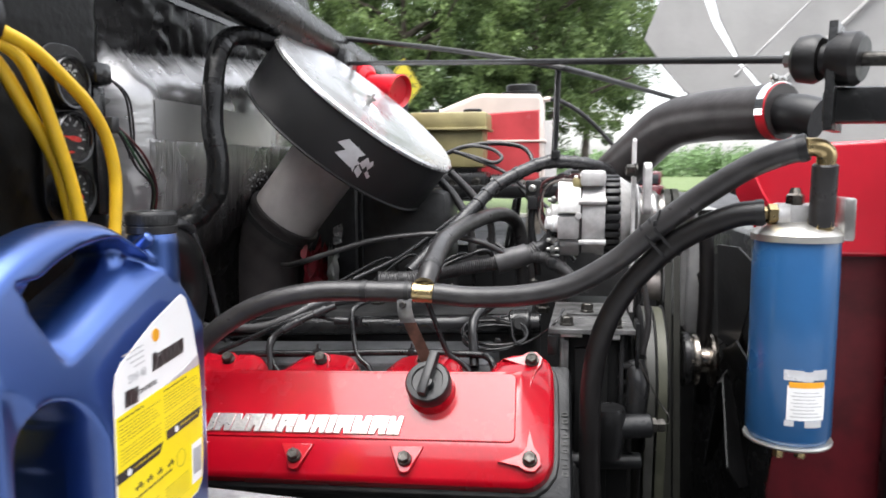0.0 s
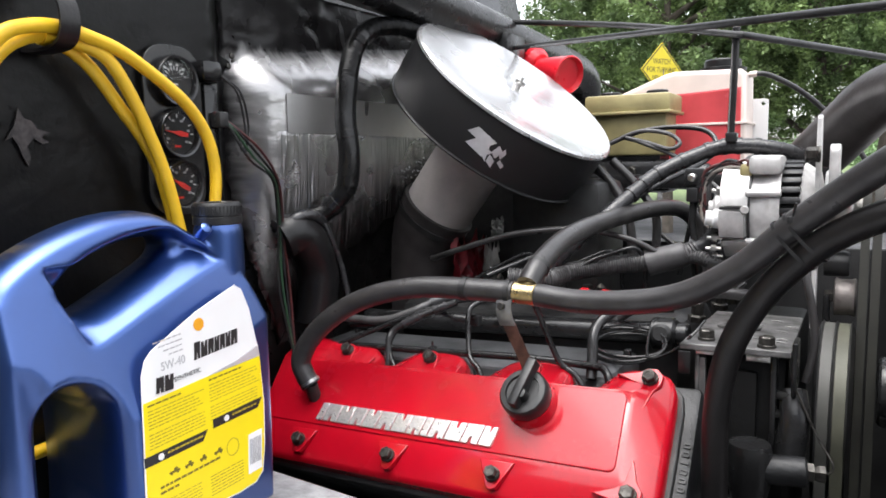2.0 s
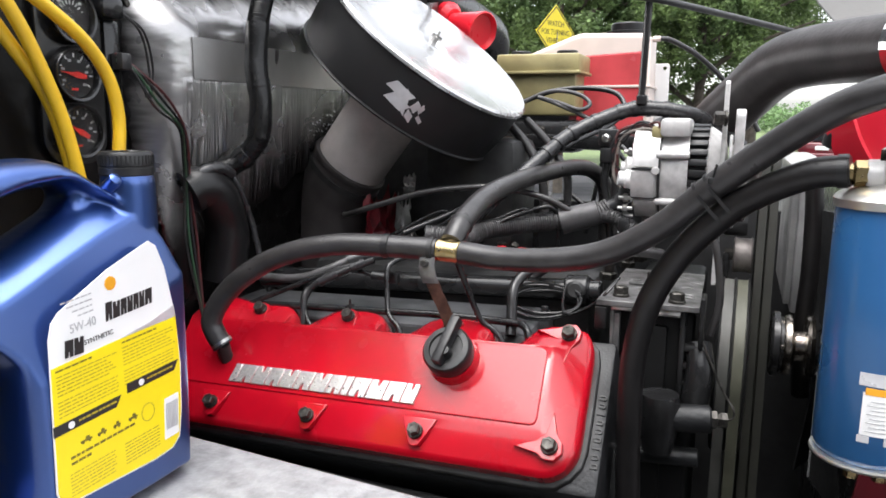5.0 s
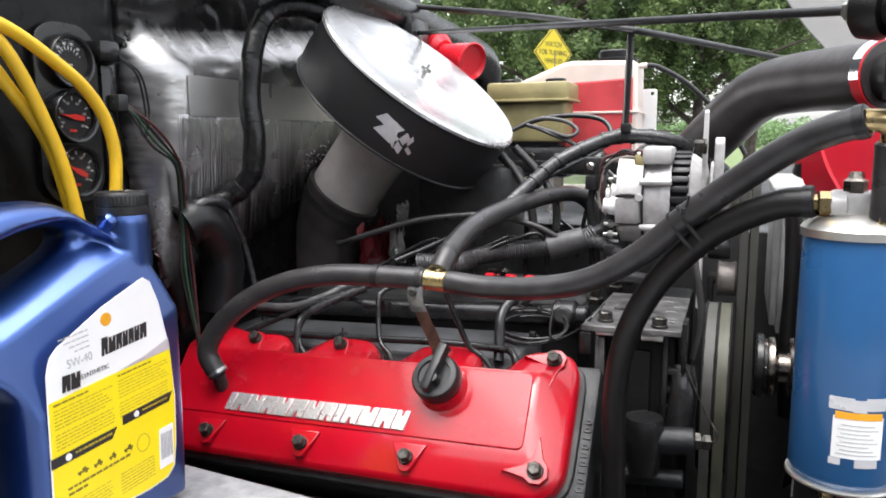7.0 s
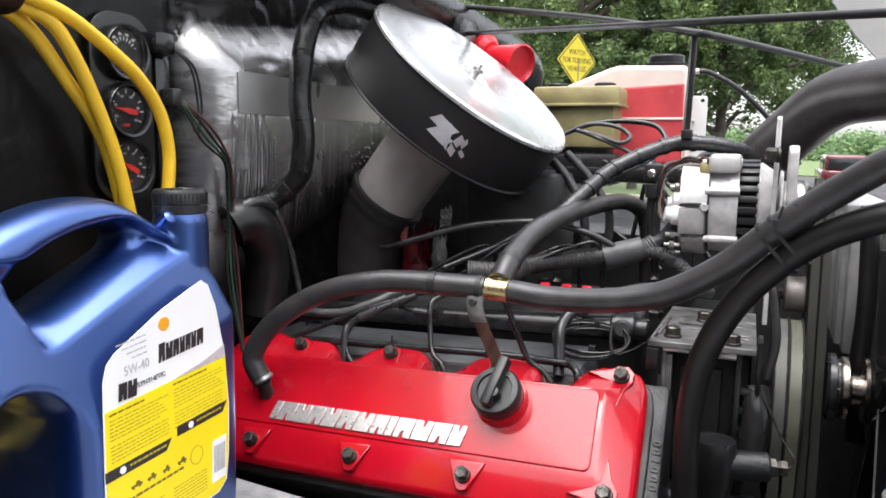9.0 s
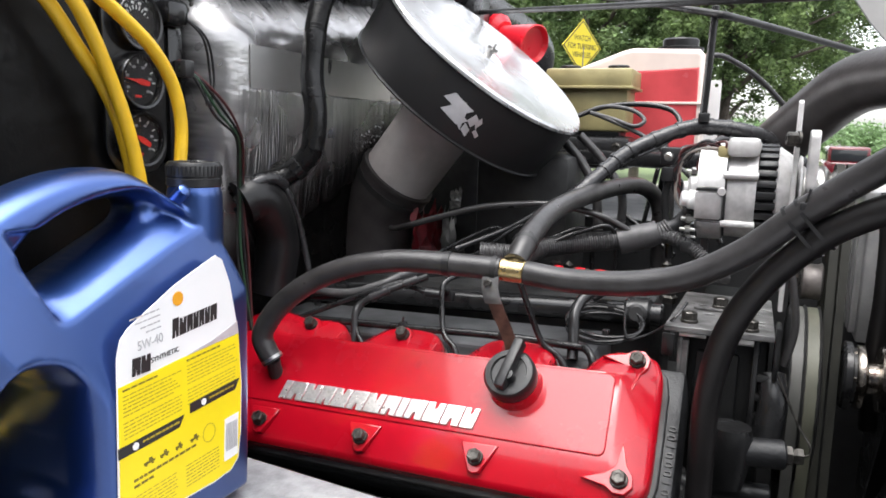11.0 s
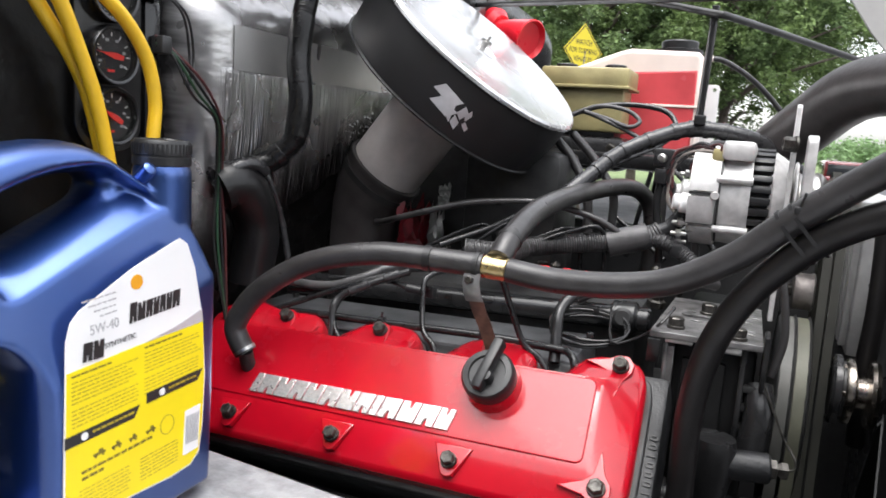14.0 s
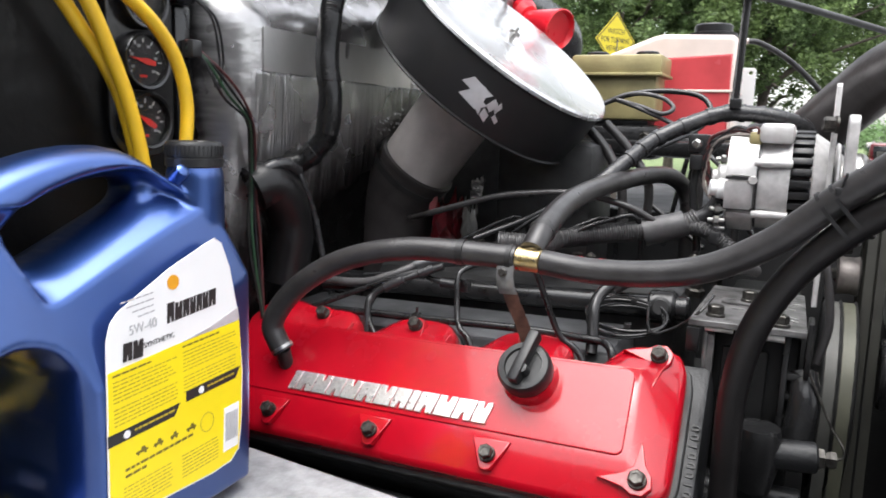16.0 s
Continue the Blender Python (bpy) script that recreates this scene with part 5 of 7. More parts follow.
    for r, c in zip(*np.nonzero(cell)):
        quad = [(r, c), (r, c + 1), (r + 1, c + 1), (r + 1, c)]
        for side, sign in ((front, 1), (back, -1)):
            vs = []
            for q in quad:
                if q not in side:
                    i = q[0] * ny + q[1]
                    side[q] = bm.verts.new((JX + sign * T[i], P[i, 0], P[i, 1]))
                vs.append(side[q])
            bm.faces.new(vs[::sign])
    pairs = {front[q]: back[q] for q in front}
    for e in [e for e in bm.edges if e.is_boundary and e.verts[0] in pairs]:
        a, c = e.verts
        bm.faces.new((c, a, pairs[a], pairs[c]))
    bmesh.ops.recalc_face_normals(bm, faces=bm.faces)
    out = bpy.data.meshes.new("jug_body")
    spout = lathe([(0, 1.385), (0.0225, 1.385), (0.0238, 1.40), (0.0236, 1.4400), (0.021, 1.4500), (0, 1.4500)], axis_m((-0.381, 0.6255, 0), (0, 0, 1)), 40)
    join(bm, spout)
    bm.to_mesh(out)
    bm.free()
    ob = bpy.data.objects.new("jug_body", out)
    scene.collection.objects.link(ob)
    r = ob.modifiers.new("blend", "REMESH")
    r.mode, r.voxel_size = "VOXEL", 0.0019
    sm = ob.modifiers.new("soft", "SMOOTH")
    sm.factor, sm.iterations = 0.5, 8
    me = bpy.data.meshes.new_from_object(ob.evaluated_get(bpy.context.evaluated_depsgraph_get()))
    bpy.data.objects.remove(ob)
    return me


jug = thing("oil_jug", "dark blue plastic oil jug with a yellow label, on the fender", "jug", (-0.41, 0.53, 1.1545))
part("body", jug_body(), JUGBLUE, jug, angle=80)
part("lug", lathe([(0, -0.012), (0.0058, -0.012), (0.0062, 0.0), (0.0056, 0.005), (0.003, 0.007), (0, 0.0072)], axis_m((-0.3715, 0.600, 1.4420), (0.80, -0.05, 0.60)), 20), JUGBLUE, jug)
JC = axis_m((-0.381, 0.6255, 0), (0, 0, 1))
CR, C0, C1 = 0.0234, 1.4460, 1.4670
capp = part("cap", lathe([(0, C0), (CR - 0.001, C0), (CR, C0 + 0.001), (CR, C0 + 0.007), (CR - 0.0006, C0 + 0.0075), (CR - 0.0006, C0 + 0.0085), (CR, C0 + 0.009), (CR, C1 - 0.003), (CR - 0.002, C1), (CR - 0.006, C1 + 0.0004), (CR - 0.007, C1 - 0.0006), (0, C1 - 0.0006)], JC, 48), CAPBLACK, jug, "black screw cap")
for k in range(40):
    a = 2 * math.pi * k / 40
    part("rib", box((CR - 0.0006, -0.0007, C0 + 0.010), (CR + 0.0005, 0.0007, C1 - 0.003), 0, Matrix.Translation((-0.381, 0.6255, 0)) @ Euler((0, 0, a)).to_matrix().to_4x4()), CAPBLACK, capp)
for k in range(5):
    part("raised_mark", box((-0.381, 0.624, C1 - 0.0006), (-0.381 + 0.008, 0.624 + 0.0025, C1 + 0.0004), 0, Matrix.Translation((-0.012, -0.014 + 0.0055 * k, 0))), GREYBLACK, capp)
LM = Matrix(((0, 0, 1, -0.3435), (1, 0, 0, 0), (0, 1, 0, 0), (0, 0, 0, 1)))


def lift(d):
    return Matrix.Translation((d, 0, 0)) @ LM


def words(rows, thick, at, seed):
    """Rows of short dashes like small print: each row gives its start, its end, its height and its slope."""
    r = random.Random(seed)
    bm = bmesh.new()
    for x0, x1, z, slope in rows:
        x = x0
        while x < x1 - 0.002:
            w = min(r.uniform(0.0022, 0.0075), x1 - x)
            q = [(x, z + slope * (x - x0)), (x + w, z + slope * (x + w - x0)), (x + w, z + slope * (x + w - x0) + thick), (x, z + slope * (x - x0) + thick)]
            low = [bm.verts.new(at @ Vector((*p, -0.0001))) for p in q]
            high = [bm.verts.new(at @ Vector((*p, 0.0001))) for p in q]
            bm.faces.new(high)
            bm.faces.new(low[::-1])
            for i in range(4):
                bm.faces.new((low[i], low[(i + 1) % 4], high[(i + 1) % 4], high[i]))
            x += w + 0.0011
    return bm


label = part("label", plate([(0.497, 1.207), (0.5, 1.198), (0.512, 1.193), (0.6, 1.19), (0.622, 1.192), (0.632, 1.2), (0.636, 1.225), (0.638, 1.27), (0.634, 1.32), (0.624, 1.365), (0.615, 1.386), (0.607, 1.391), (0.598, 1.388), (0.56, 1.374), (0.512, 1.350), (0.505, 1.343), (0.501, 1.33)], 0.0004, lift(0.0)), WHITE, jug, "white and yellow paper label")
part("yellow_field", plate([(0.4985, 1.207), (0.501, 1.199), (0.513, 1.1945), (0.6, 1.1915), (0.621, 1.1935), (0.6305, 1.201), (0.6345, 1.225), (0.6365, 1.27), (0.634, 1.3165), (0.56, 1.3125), (0.501, 1.3075)], 0.0004, lift(0.0005)), LABELYEL, label)
part("silver_edge", plate([(0.57, 1.3135), (0.634, 1.317), (0.6325, 1.328), (0.60, 1.3185)], 0.0003, lift(0.0007)), SILVERPRINT, label)
part("maker_disc", plate([(0.5625 + 0.0058 * math.cos(radians(30 * k)), 1.3625 + 0.0058 * math.sin(radians(30 * k))) for k in range(12)], 0.0003, lift(0.0006)), ORANGE, label)
# product words as bars
wx = 0.5555
for k, w in enumerate((0.0066, 0.0072, 0.0062, 0.0056, 0.0056, 0.0056, 0.0076)):
    part("word_block", plate([(wx + x + 0.0008 * y, 1.3315 + (wx + x - 0.556) * 0.09 + (0.0138 if k else 0.0155) * y) for x, y in notched(w, k + 1)], 0.0003, lift(0.0006)), INK, label)
    wx += w + 0.0011
for k, (x0, w) in enumerate(((0.514, 0.0075), (0.5228, 0.0085))):
    part("code_block", plate([(x0 + x + 0.001 * y, 1.3125 + 0.0135 * y) for x, y in notched(w, k + 1)], 0.0003, lift(0.0011)), INK, label)
part("grade_text", lettering("5W-40", 0.0105, lift(0.0007) @ Matrix.Translation((0.533, 1.3345, 0)) @ Euler((0, 0, 0.06)).to_matrix().to_4x4(), 0.0002, width=0.85), GREYINK, label)
part("type_text", lettering("SYNTHETIC", 0.0056, lift(0.0007) @ Matrix.Translation((0.5475, 1.3205, 0)) @ Euler((0, 0, 0.06)).to_matrix().to_4x4(), 0.0002), INK, label)
part("small_print", words([(0.514 + 0.005 * (3 - k), 0.546, 1.3425 + 0.0042 * k, 0.09) for k in range(4)], 0.0011, lift(0.0006), 3), GREYINK, label)
for k, (x0, x1, z0) in enumerate(((0.5045, 0.5635, 1.3035), (0.570, 0.6315, 1.3085))):
    part("small_print", words([(x0, x1 - 0.022, z0, 0.06)], 0.0014, lift(0.0010), 20 + k), ICONINK, label)
    part("small_print", words([(x0, x1 - 0.003 * ((j * 7 + k) % 4), z0 - 0.0045 - 0.0030 * j, 0.06) for j in range(6)], 0.0009, lift(0.0010), 5 + k), DULLINK, label)
    part("small_print", words([(x0, x1 - 0.003 * ((j * 5 + k) % 5), z0 - 0.0250 - 0.0030 * j, 0.06) for j in range(5)], 0.0009, lift(0.0010), 9 + k), DULLINK, label)
for x0, x1, z in ((0.4985, 0.5655, 1.253), (0.572, 0.634, 1.2635)):
    band = part("banner", plate([(x0, z), (x1 - 0.006, z + 0.003), (x1, z + 0.012), (x0, z + 0.0085)], 0.0003, lift(0.0010)), INK, label)
    part("dot", plate([(x0 + 0.016 + 0.003 * math.cos(radians(30 * k)), z + 0.005 + 0.003 * math.sin(radians(30 * k))) for k in range(12)], 0.0002, lift(0.0015)), WHITE, band)
    part("text_line", words([(x0 + 0.023, x1 - 0.006, z + 0.0052, 0.05)], 0.0016, lift(0.0015), 31), DULLINK, band)
for k, w in enumerate((0.011, 0.009, 0.0075, 0.010)):
    x = 0.522 + 0.0165 * k
    truck = part("pictogram", plate([(x, 1.2388), (x + w, 1.2393), (x + w, 1.2408), (x + 0.82 * w, 1.2411), (x + 0.74 * w, 1.2434), (x + 0.46 * w, 1.2432), (x + 0.42 * w, 1.2410), (x, 1.2407)], 0.0003, lift(0.0010)), ICONINK, label)
    for c in (0.2, 0.78):
        part("pictogram_wheel", plate([(x + c * w + 0.0010 * math.cos(radians(45 * j)), 1.2385 + 0.0010 * math.sin(radians(45 * j))) for j in range(8)], 0.0003, lift(0.0010)), ICONINK, truck)
part("small_print", words([(0.512, 0.578, 1.2295, 0.05), (0.512, 0.532, 1.2245, 0.05)], 0.0021, lift(0.0010), 41), ICONINK, label)
part("small_print", words([(0.510, 0.556, 1.2165 - 0.0030 * k, 0.04) for k in range(7)] + [(0.566, 0.606, 1.2190 - 0.0030 * k, 0.04) for k in range(7)], 0.0009, lift(0.0010), 43), DULLINK, label)
part("stamp_ring", plate([(0.594 + 0.0078 * math.cos(radians(20 * k)), 1.2385 + 0.0085 * math.sin(radians(20 * k))) for k in range(18)], 0.0002, lift(0.0010), [[(0.594 + 0.0070 * math.cos(radians(-20 * k)), 1.2385 + 0.0077 * math.sin(radians(-20 * k))) for k in range(18)]]), DULLINK, label)
bc = part("barcode", plate([(0.612, 1.204), (0.630, 1.205), (0.632, 1.244), (0.614, 1.243)], 0.0003, lift(0.0010)), WHITE, label)
for k in range(9):
    part("stripe", plate([(0.6145 + 0.0017 * k, 1.213), (0.6153 + 0.0017 * k, 1.213), (0.6163 + 0.0017 * k, 1.238), (0.6155 + 0.0017 * k, 1.238)], 0.0002, lift(0.0015)), GREYINK, bc)

# ---- gauges ----
PM = Matrix(((0, 0, 1, -0.519), (1, 0, 0, 0), (0, 1, 0, 0), (0, 0, 0, 1)))
gp = thing("dashboard_pod", "black pod panel with three round gauges on the firewall", "instrument pod", (-0.51, 0.69, 1.44))
part("face", plate(rounded(0.655, 1.447, 0.735, 1.638, 0.03, 8), 0.0025, PM, bevel=0.001), GLOSSBLACK, gp)
part("side_flange", box((-0.527, 0.735, 1.455), (-0.512, 0.757, 1.60), 0.004), GLOSSBLACK, gp)
part("lip", box((-0.527, 0.725, 1.60), (-0.500, 0.755, 1.625), 0.006), GLOSSBLACK, gp)
for k, z in enumerate((1.598, 1.540, 1.482)):
    g = thing("gauge", "round black dial gauge with a glossy bezel and red needle" if k else "round black dial gauge with white marks and glossy bezel", "gauge", (-0.503, 0.694, z), group="dial gauges")
    gm = axis_m((-0.5165, 0.694, z), (1, 0, 0), (0, 1, 0))
    part("bezel", lathe([(0.0235, 0.006), (0.0245, 0.011), (0.027, 0.0115), (0.0285, 0.009), (0.0285, 0.0), (0.0235, 0.0)], gm, 48, closed=True), BEZEL, g, "dark chromed bezel")
    dial = part("dial", lathe([(0, 0.0035), (0.024, 0.0035), (0.024, 0.001), (0, 0.001)], gm, 36), GAUGEFACE, g)
    for j in range(9):
        a = radians(215 - 31 * j) if k else radians(158 - 17 * j)
        c = Vector((0.0195 * math.cos(a), 0.0195 * math.sin(a), 0.0037)) if k else Vector((0.014 * math.cos(a), 0.014 * math.sin(a), 0.0037))
        part("tick", box((-0.002, -0.0006, -0.0002), (0.002, 0.0006, 0.0003), 0, gm @ Matrix.Translation(c) @ Euler((0, 0, a)).to_matrix().to_4x4()), WHITE, dial)
    for deg in ((132, 104, 76, 48) if k == 0 else (205, 160, 112, 66, 12, -40)):
        a = radians(deg)
        r = 0.0185 if k == 0 else 0.0150
        part("numeral_bar", box((r * math.cos(a) - 0.0019, r * math.sin(a) - 0.0013, 0.0035), (r * math.cos(a) + 0.0019, r * math.sin(a) + 0.0013, 0.004), 0, gm), GREYINK if k else WHITE, dial)
    part("caption_bar", box((-0.004, -0.0045, 0.0035), (0.004, -0.0025, 0.004), 0, gm) if k == 0 else box((-0.005, -0.016, 0.0035), (0.003, -0.0135, 0.004), 0, gm), NEEDLE if k else WHITE, dial)
    turn = (radians(20), radians(-8), radians(-28))[k]
    part("needle", plate([(-0.019, 0), (-0.006, 0.0013), (0.002, 0.0032), (0.013, 0.0022), (0.013, -0.0022), (0.002, -0.0032), (-0.006, -0.0013)], 0.0007, gm @ Euler((0, 0, turn)).to_matrix().to_4x4() @ Matrix.Translation((0, 0, 0.005))), NEEDLE if k else GAUGEFACE, g)
    pane = part("glass", lathe([(0, 0.0095), (0.0238, 0.0095), (0.0238, 0.0085), (0, 0.0085)], gm, 36), CLEAR, g)
    pane.visible_shadow = False

# ---- yellow cables on their hook ----
YR = 0.0066
solid("yellow_cable", hose([(-0.49, 0.455, 1.53), (-0.48, 0.465, 1.585), (-0.47, 0.482, 1.615), (-0.475, 0.51, 1.627), (-0.476, 0.539, 1.63), (-0.475, 0.567, 1.625), (-0.475, 0.599, 1.616), (-0.475, 0.635, 1.597), (-0.475, 0.674, 1.571), (-0.475, 0.7, 1.539), (-0.475, 0.711, 1.502), (-0.475, 0.709, 1.463), (-0.475, 0.7, 1.4), (-0.47, 0.68, 1.25)], YR, 14), YELLOW, "yellow insulated cable hanging over the hook", "cable", group="yellow cables")
solid("yellow_cable", hose([(-0.495, 0.53, 1.622), (-0.495, 0.558, 1.615), (-0.495, 0.582, 1.597), (-0.495, 0.61, 1.562), (-0.495, 0.635, 1.530), (-0.495, 0.652, 1.497), (-0.495, 0.666, 1.445), (-0.494, 0.674, 1.40), (-0.49, 0.668, 1.34), (-0.49, 0.62, 1.28), (-0.49, 0.53, 1.26)], YR, 14), YELLOW, "yellow insulated cable hanging from the hook", "cable", group="yellow cables")
solid("yellow_cable", hose([(-0.488, 0.53, 1.622), (-0.484, 0.557, 1.62), (-0.48, 0.586, 1.609), (-0.48, 0.609, 1.579), (-0.482, 0.632, 1.536), (-0.482, 0.648, 1.496), (-0.482, 0.660, 1.450), (-0.482, 0.667, 1.40), (-0.482, 0.655, 1.33), (-0.49, 0.60, 1.26), (-0.506, 0.5, 1.235), (-0.51, 0.38, 1.25)], YR, 14), YELLOW, "yellow insulated cable hanging from the hook", "cable", group="yellow cables")
solid("yellow_cable", hose([(-0.49, 0.545, 1.626), (-0.49, 0.523, 1.622), (-0.49, 0.502, 1.613), (-0.492, 0.486, 1.597), (-0.495, 0.477, 1.575), (-0.507, 0.465, 1.45), (-0.51, 0.45, 1.33), (-0.51, 0.44, 1.29), (-0.51, 0.36, 1.28)], YR, 14), YELLOW, "yellow insulated cable looping down behind the jug", "cable", group="yellow cables")
hk = thing("cable_hook", "black rubber-coated hook holding the yellow cables", "hook", (-0.47, 0.52, 1.60))
part("strap", strap(spline([(-0.53, 0.539, 1.672), (-0.49, 0.539, 1.668), (-0.466, 0.539, 1.654), (-0.460, 0.539, 1.632), (-0.470, 0.539, 1.615), (-0.50, 0.539, 1.611), (-0.53, 0.539, 1.613)], 5), (0, 1, 0), 0.019, 0.003), DARKRUBBER, hk)
bolt(hk, (-0.482, 0.539, 1.662), (0.3, 0, 1), 0.009, 0.006)

solid("torn_scrap", plate([(0.507, 1.529), (0.513, 1.532), (0.517, 1.526), (0.522, 1.513), (0.526, 1.505), (0.529, 1.513), (0.526, 1.524), (0.533, 1.531), (0.541, 1.526), (0.548, 1.528), (0.540, 1.532), (0.550, 1.537), (0.537, 1.540), (0.532, 1.548), (0.525, 1.550), (0.520, 1.559), (0.518, 1.550), (0.515, 1.542), (0.511, 1.536)], 0.0006, Matrix(((0, 0, 1, -0.5215), (1, 0, 0, 0), (0, 1, 0, 0), (0, 0, 0, 1)))), mat("dull_brown_residue", (0.05, 0.041, 0.041), 0.5, var=0.4, scale=120), "dull brown star-shaped residue on the black panel", "residue")

# ---- firewall loom and wires ----
LP = [(-0.47, 1.18, 1.705), (-0.49, 1.14, 1.716), (-0.503, 1.11, 1.718), (-0.513, 1.07, 1.708), (-0.511, 1.03, 1.68), (-0.506, 1.0, 1.627), (-0.504, 0.99, 1.569), (-0.495, 0.985, 1.519), (-0.497, 0.98, 1.47), (-0.522, 0.966, 1.437), (-0.54, 0.945, 1.425), (-0.55, 0.925, 1.42)]
lo = thing("corrugated_loom", "black corrugated plastic loom over the heat shield", "loom", LP[-1])
part("sleeve", hose(LP, 0.0148, 16, 8, ribs=0.0013, pitch=0.0031), LOOM, lo)
part("tape_sleeve", hose(LP[5:9], 0.0160, 18, 10, uneven=0.03), LOOM, lo, "glossy black tape wrap")
lq = spline(LP, 8)
for i in (30, 52, 70):
    part("tape_band", lathe([(0.0155, -0.007), (0.0165, -0.006), (0.0165, 0.006), (0.0155, 0.007)], axis_m(lq[i], (lq[i + 1] - lq[i - 1]).normalized()), 18, closed=True), LOOM, lo)
de = thing("drain_sleeve", "glossy black plastic sleeve at the foot of the heat shield", "sleeve", (-0.54, 0.93, 1.24))
part("sleeve", hose([(-0.553, 0.897, 1.398), (-0.546, 0.91, 1.404), (-0.54, 0.928, 1.398), (-0.537, 0.946, 1.372), (-0.537, 0.955, 1.33), (-0.545, 0.95, 1.27)], 0.030, 24, uneven=0.06), BLACKFOIL, de)
part("fold", hose([(-0.552, 0.89, 1.40), (-0.535, 0.905, 1.425), (-0.525, 0.93, 1.43), (-0.522, 0.95, 1.42)], 0.008, 14, uneven=0.1), TAPE, de)
solid("ground_lead", hose([(-0.53, 0.955, 1.425), (-0.522, 0.965, 1.40), (-0.518, 0.985, 1.35), (-0.505, 0.99, 1.28), (-0.49, 0.985, 1.25)], 0.0045, 10), TAPE, "black taped lead dropping from the loom", "wire")
for k, mt in enumerate((WIRE, GREENWIRE, WIRE, REDWIRE)):
    o = 0.0035 * (k - 1.5)
    solid("gauge_wire", hose([(-0.505, 0.742, 1.56 + o), (-0.50, 0.765 + o, 1.548), (-0.50, 0.80 + o * 2, 1.515 + o), (-0.512, 0.845 + o, 1.485), (-0.535, 0.876 + o, 1.445), (-0.543, 0.885 + o, 1.40), (-0.54, 0.885 + 2 * o, 1.33), (-0.53, 0.89, 1.22)], 0.0016, 8, 6), mt, "thin wire from the gauges down the heat shield", "wire", group="gauge wires")
for k in range(2):
    o = 0.006 * k
    solid("gauge_wire", hose([(-0.503, 0.75, 1.61), (-0.50, 0.775 + o, 1.59), (-0.505, 0.79 + o, 1.55 - o), (-0.50, 0.785 - o, 1.52), (-0.50, 0.77 + o, 1.535)], 0.0014, 8, 6), GREYBLACK, "thin grey wire looping beside the gauges", "wire", group="gauge wires")
solid("gauge_plug", box((-0.512, 0.742, 1.548), (-0.496, 0.756, 1.566), 0.002), GREYBLACK, "small grey connector on the gauge panel", "connector")
solid("foil_tape", plate(rounded(0.914, 1.548, 1.30, 1.603, 0.003), 0.0006, Matrix(((0, 0, 1, -0.5482), (1, 0, 0, 0), (0, 1, 0, 0), (0, 0, 0, 1)))), FOILTAPE, "smooth silver foil tape along the heat shield", "tape")

# ---- harnesses over the engine ----
har = thing("taped_harness", "thick black taped wiring harness arching over the engine", "harness", (-0.05, 1.25, 1.35))
HP = [(-0.235, 1.10, 1.345), (-0.202, 1.13, 1.383), (-0.183, 1.15, 1.404), (-0.163, 1.18, 1.425), (-0.142, 1.21, 1.449), (-0.113, 1.25, 1.479), (-0.049, 1.29, 1.512), (-0.007, 1.3, 1.518), (0.044, 1.31, 1.512), (0.089, 1.33, 1.494), (0.13, 1.34, 1.46)]
part("core", hose(HP, 0.0115, 14, 10, uneven=0.06), TAPE, har)
hs = spline(HP, 10)
for i in range(40, 76, 5):
    d = (hs[i + 1] - hs[i - 1]).normalized()
    part("tape_wrap", lathe([(0.011, -0.004), (0.0128, -0.004), (0.0128, 0.004), (0.011, 0.004)], axis_m(hs[i], d), 16, closed=True), TAPE, har)
lm = thing("injector_loom", "grey-black corrugated loom with taped joints on the manifold", "loom", (-0.1, 1.15, 1.32))
part("tube", hose([(-0.28, 1.07, 1.335), (-0.228, 1.09, 1.334), (-0.208, 1.12, 1.34), (-0.164, 1.15, 1.347), (-0.117, 1.17, 1.353), (-0.085, 1.18, 1.36)], 0.0135, 16, 8, ribs=0.0016, pitch=0.0034), GREYLOOM, lm)
part("joint", hose([(-0.108, 1.173, 1.352), (-0.09, 1.177, 1.357), (-0.072, 1.18, 1.362), (-0.056, 1.183, 1.368)], 0.0185, 18, 6, uneven=0.14), GREYLOOM, lm)
part("joint_tape", hose([(-0.06, 1.182, 1.366), (-0.05, 1.184, 1.369), (-0.040, 1.186, 1.376)], 0.0145, 16, 6, ribs=0.0012, pitch=0.005), GREYLOOM, lm)
part("taped_run", hose([(-0.055, 1.184, 1.368), (-0.03, 1.188, 1.382), (-0.012, 1.19, 1.408), (-0.002, 1.19, 1.438), (0.003, 1.19, 1.45)], 0.0115, 14, 8, uneven=0.06), TAPE, lm)
part("branch", hose([(-0.06, 1.18, 1.365), (-0.03, 1.175, 1.362), (0.0, 1.17, 1.345), (0.02, 1.165, 1.325)], 0.0098, 12, 8, ribs=0.0014, pitch=0.0034), GREYLOOM, lm)
for k, mt in enumerate((REDWIRE, WIRE, REDWIRE, PALEWIRE)):
    o = 0.004 * (k - 1.5)
    solid("alternator_wire", hose([(0.0, 1.19 + o, 1.445), (-0.006 + o, 1.188, 1.47 + o), (0.004, 1.182, 1.49), (0.022, 1.176 + o, 1.497), (0.024, 1.17, 1.486)], 0.0016, 8, 6), mt, "thin wire from the loom to the alternator plug", "wire", group="alternator wires")
wr = random.Random(11)
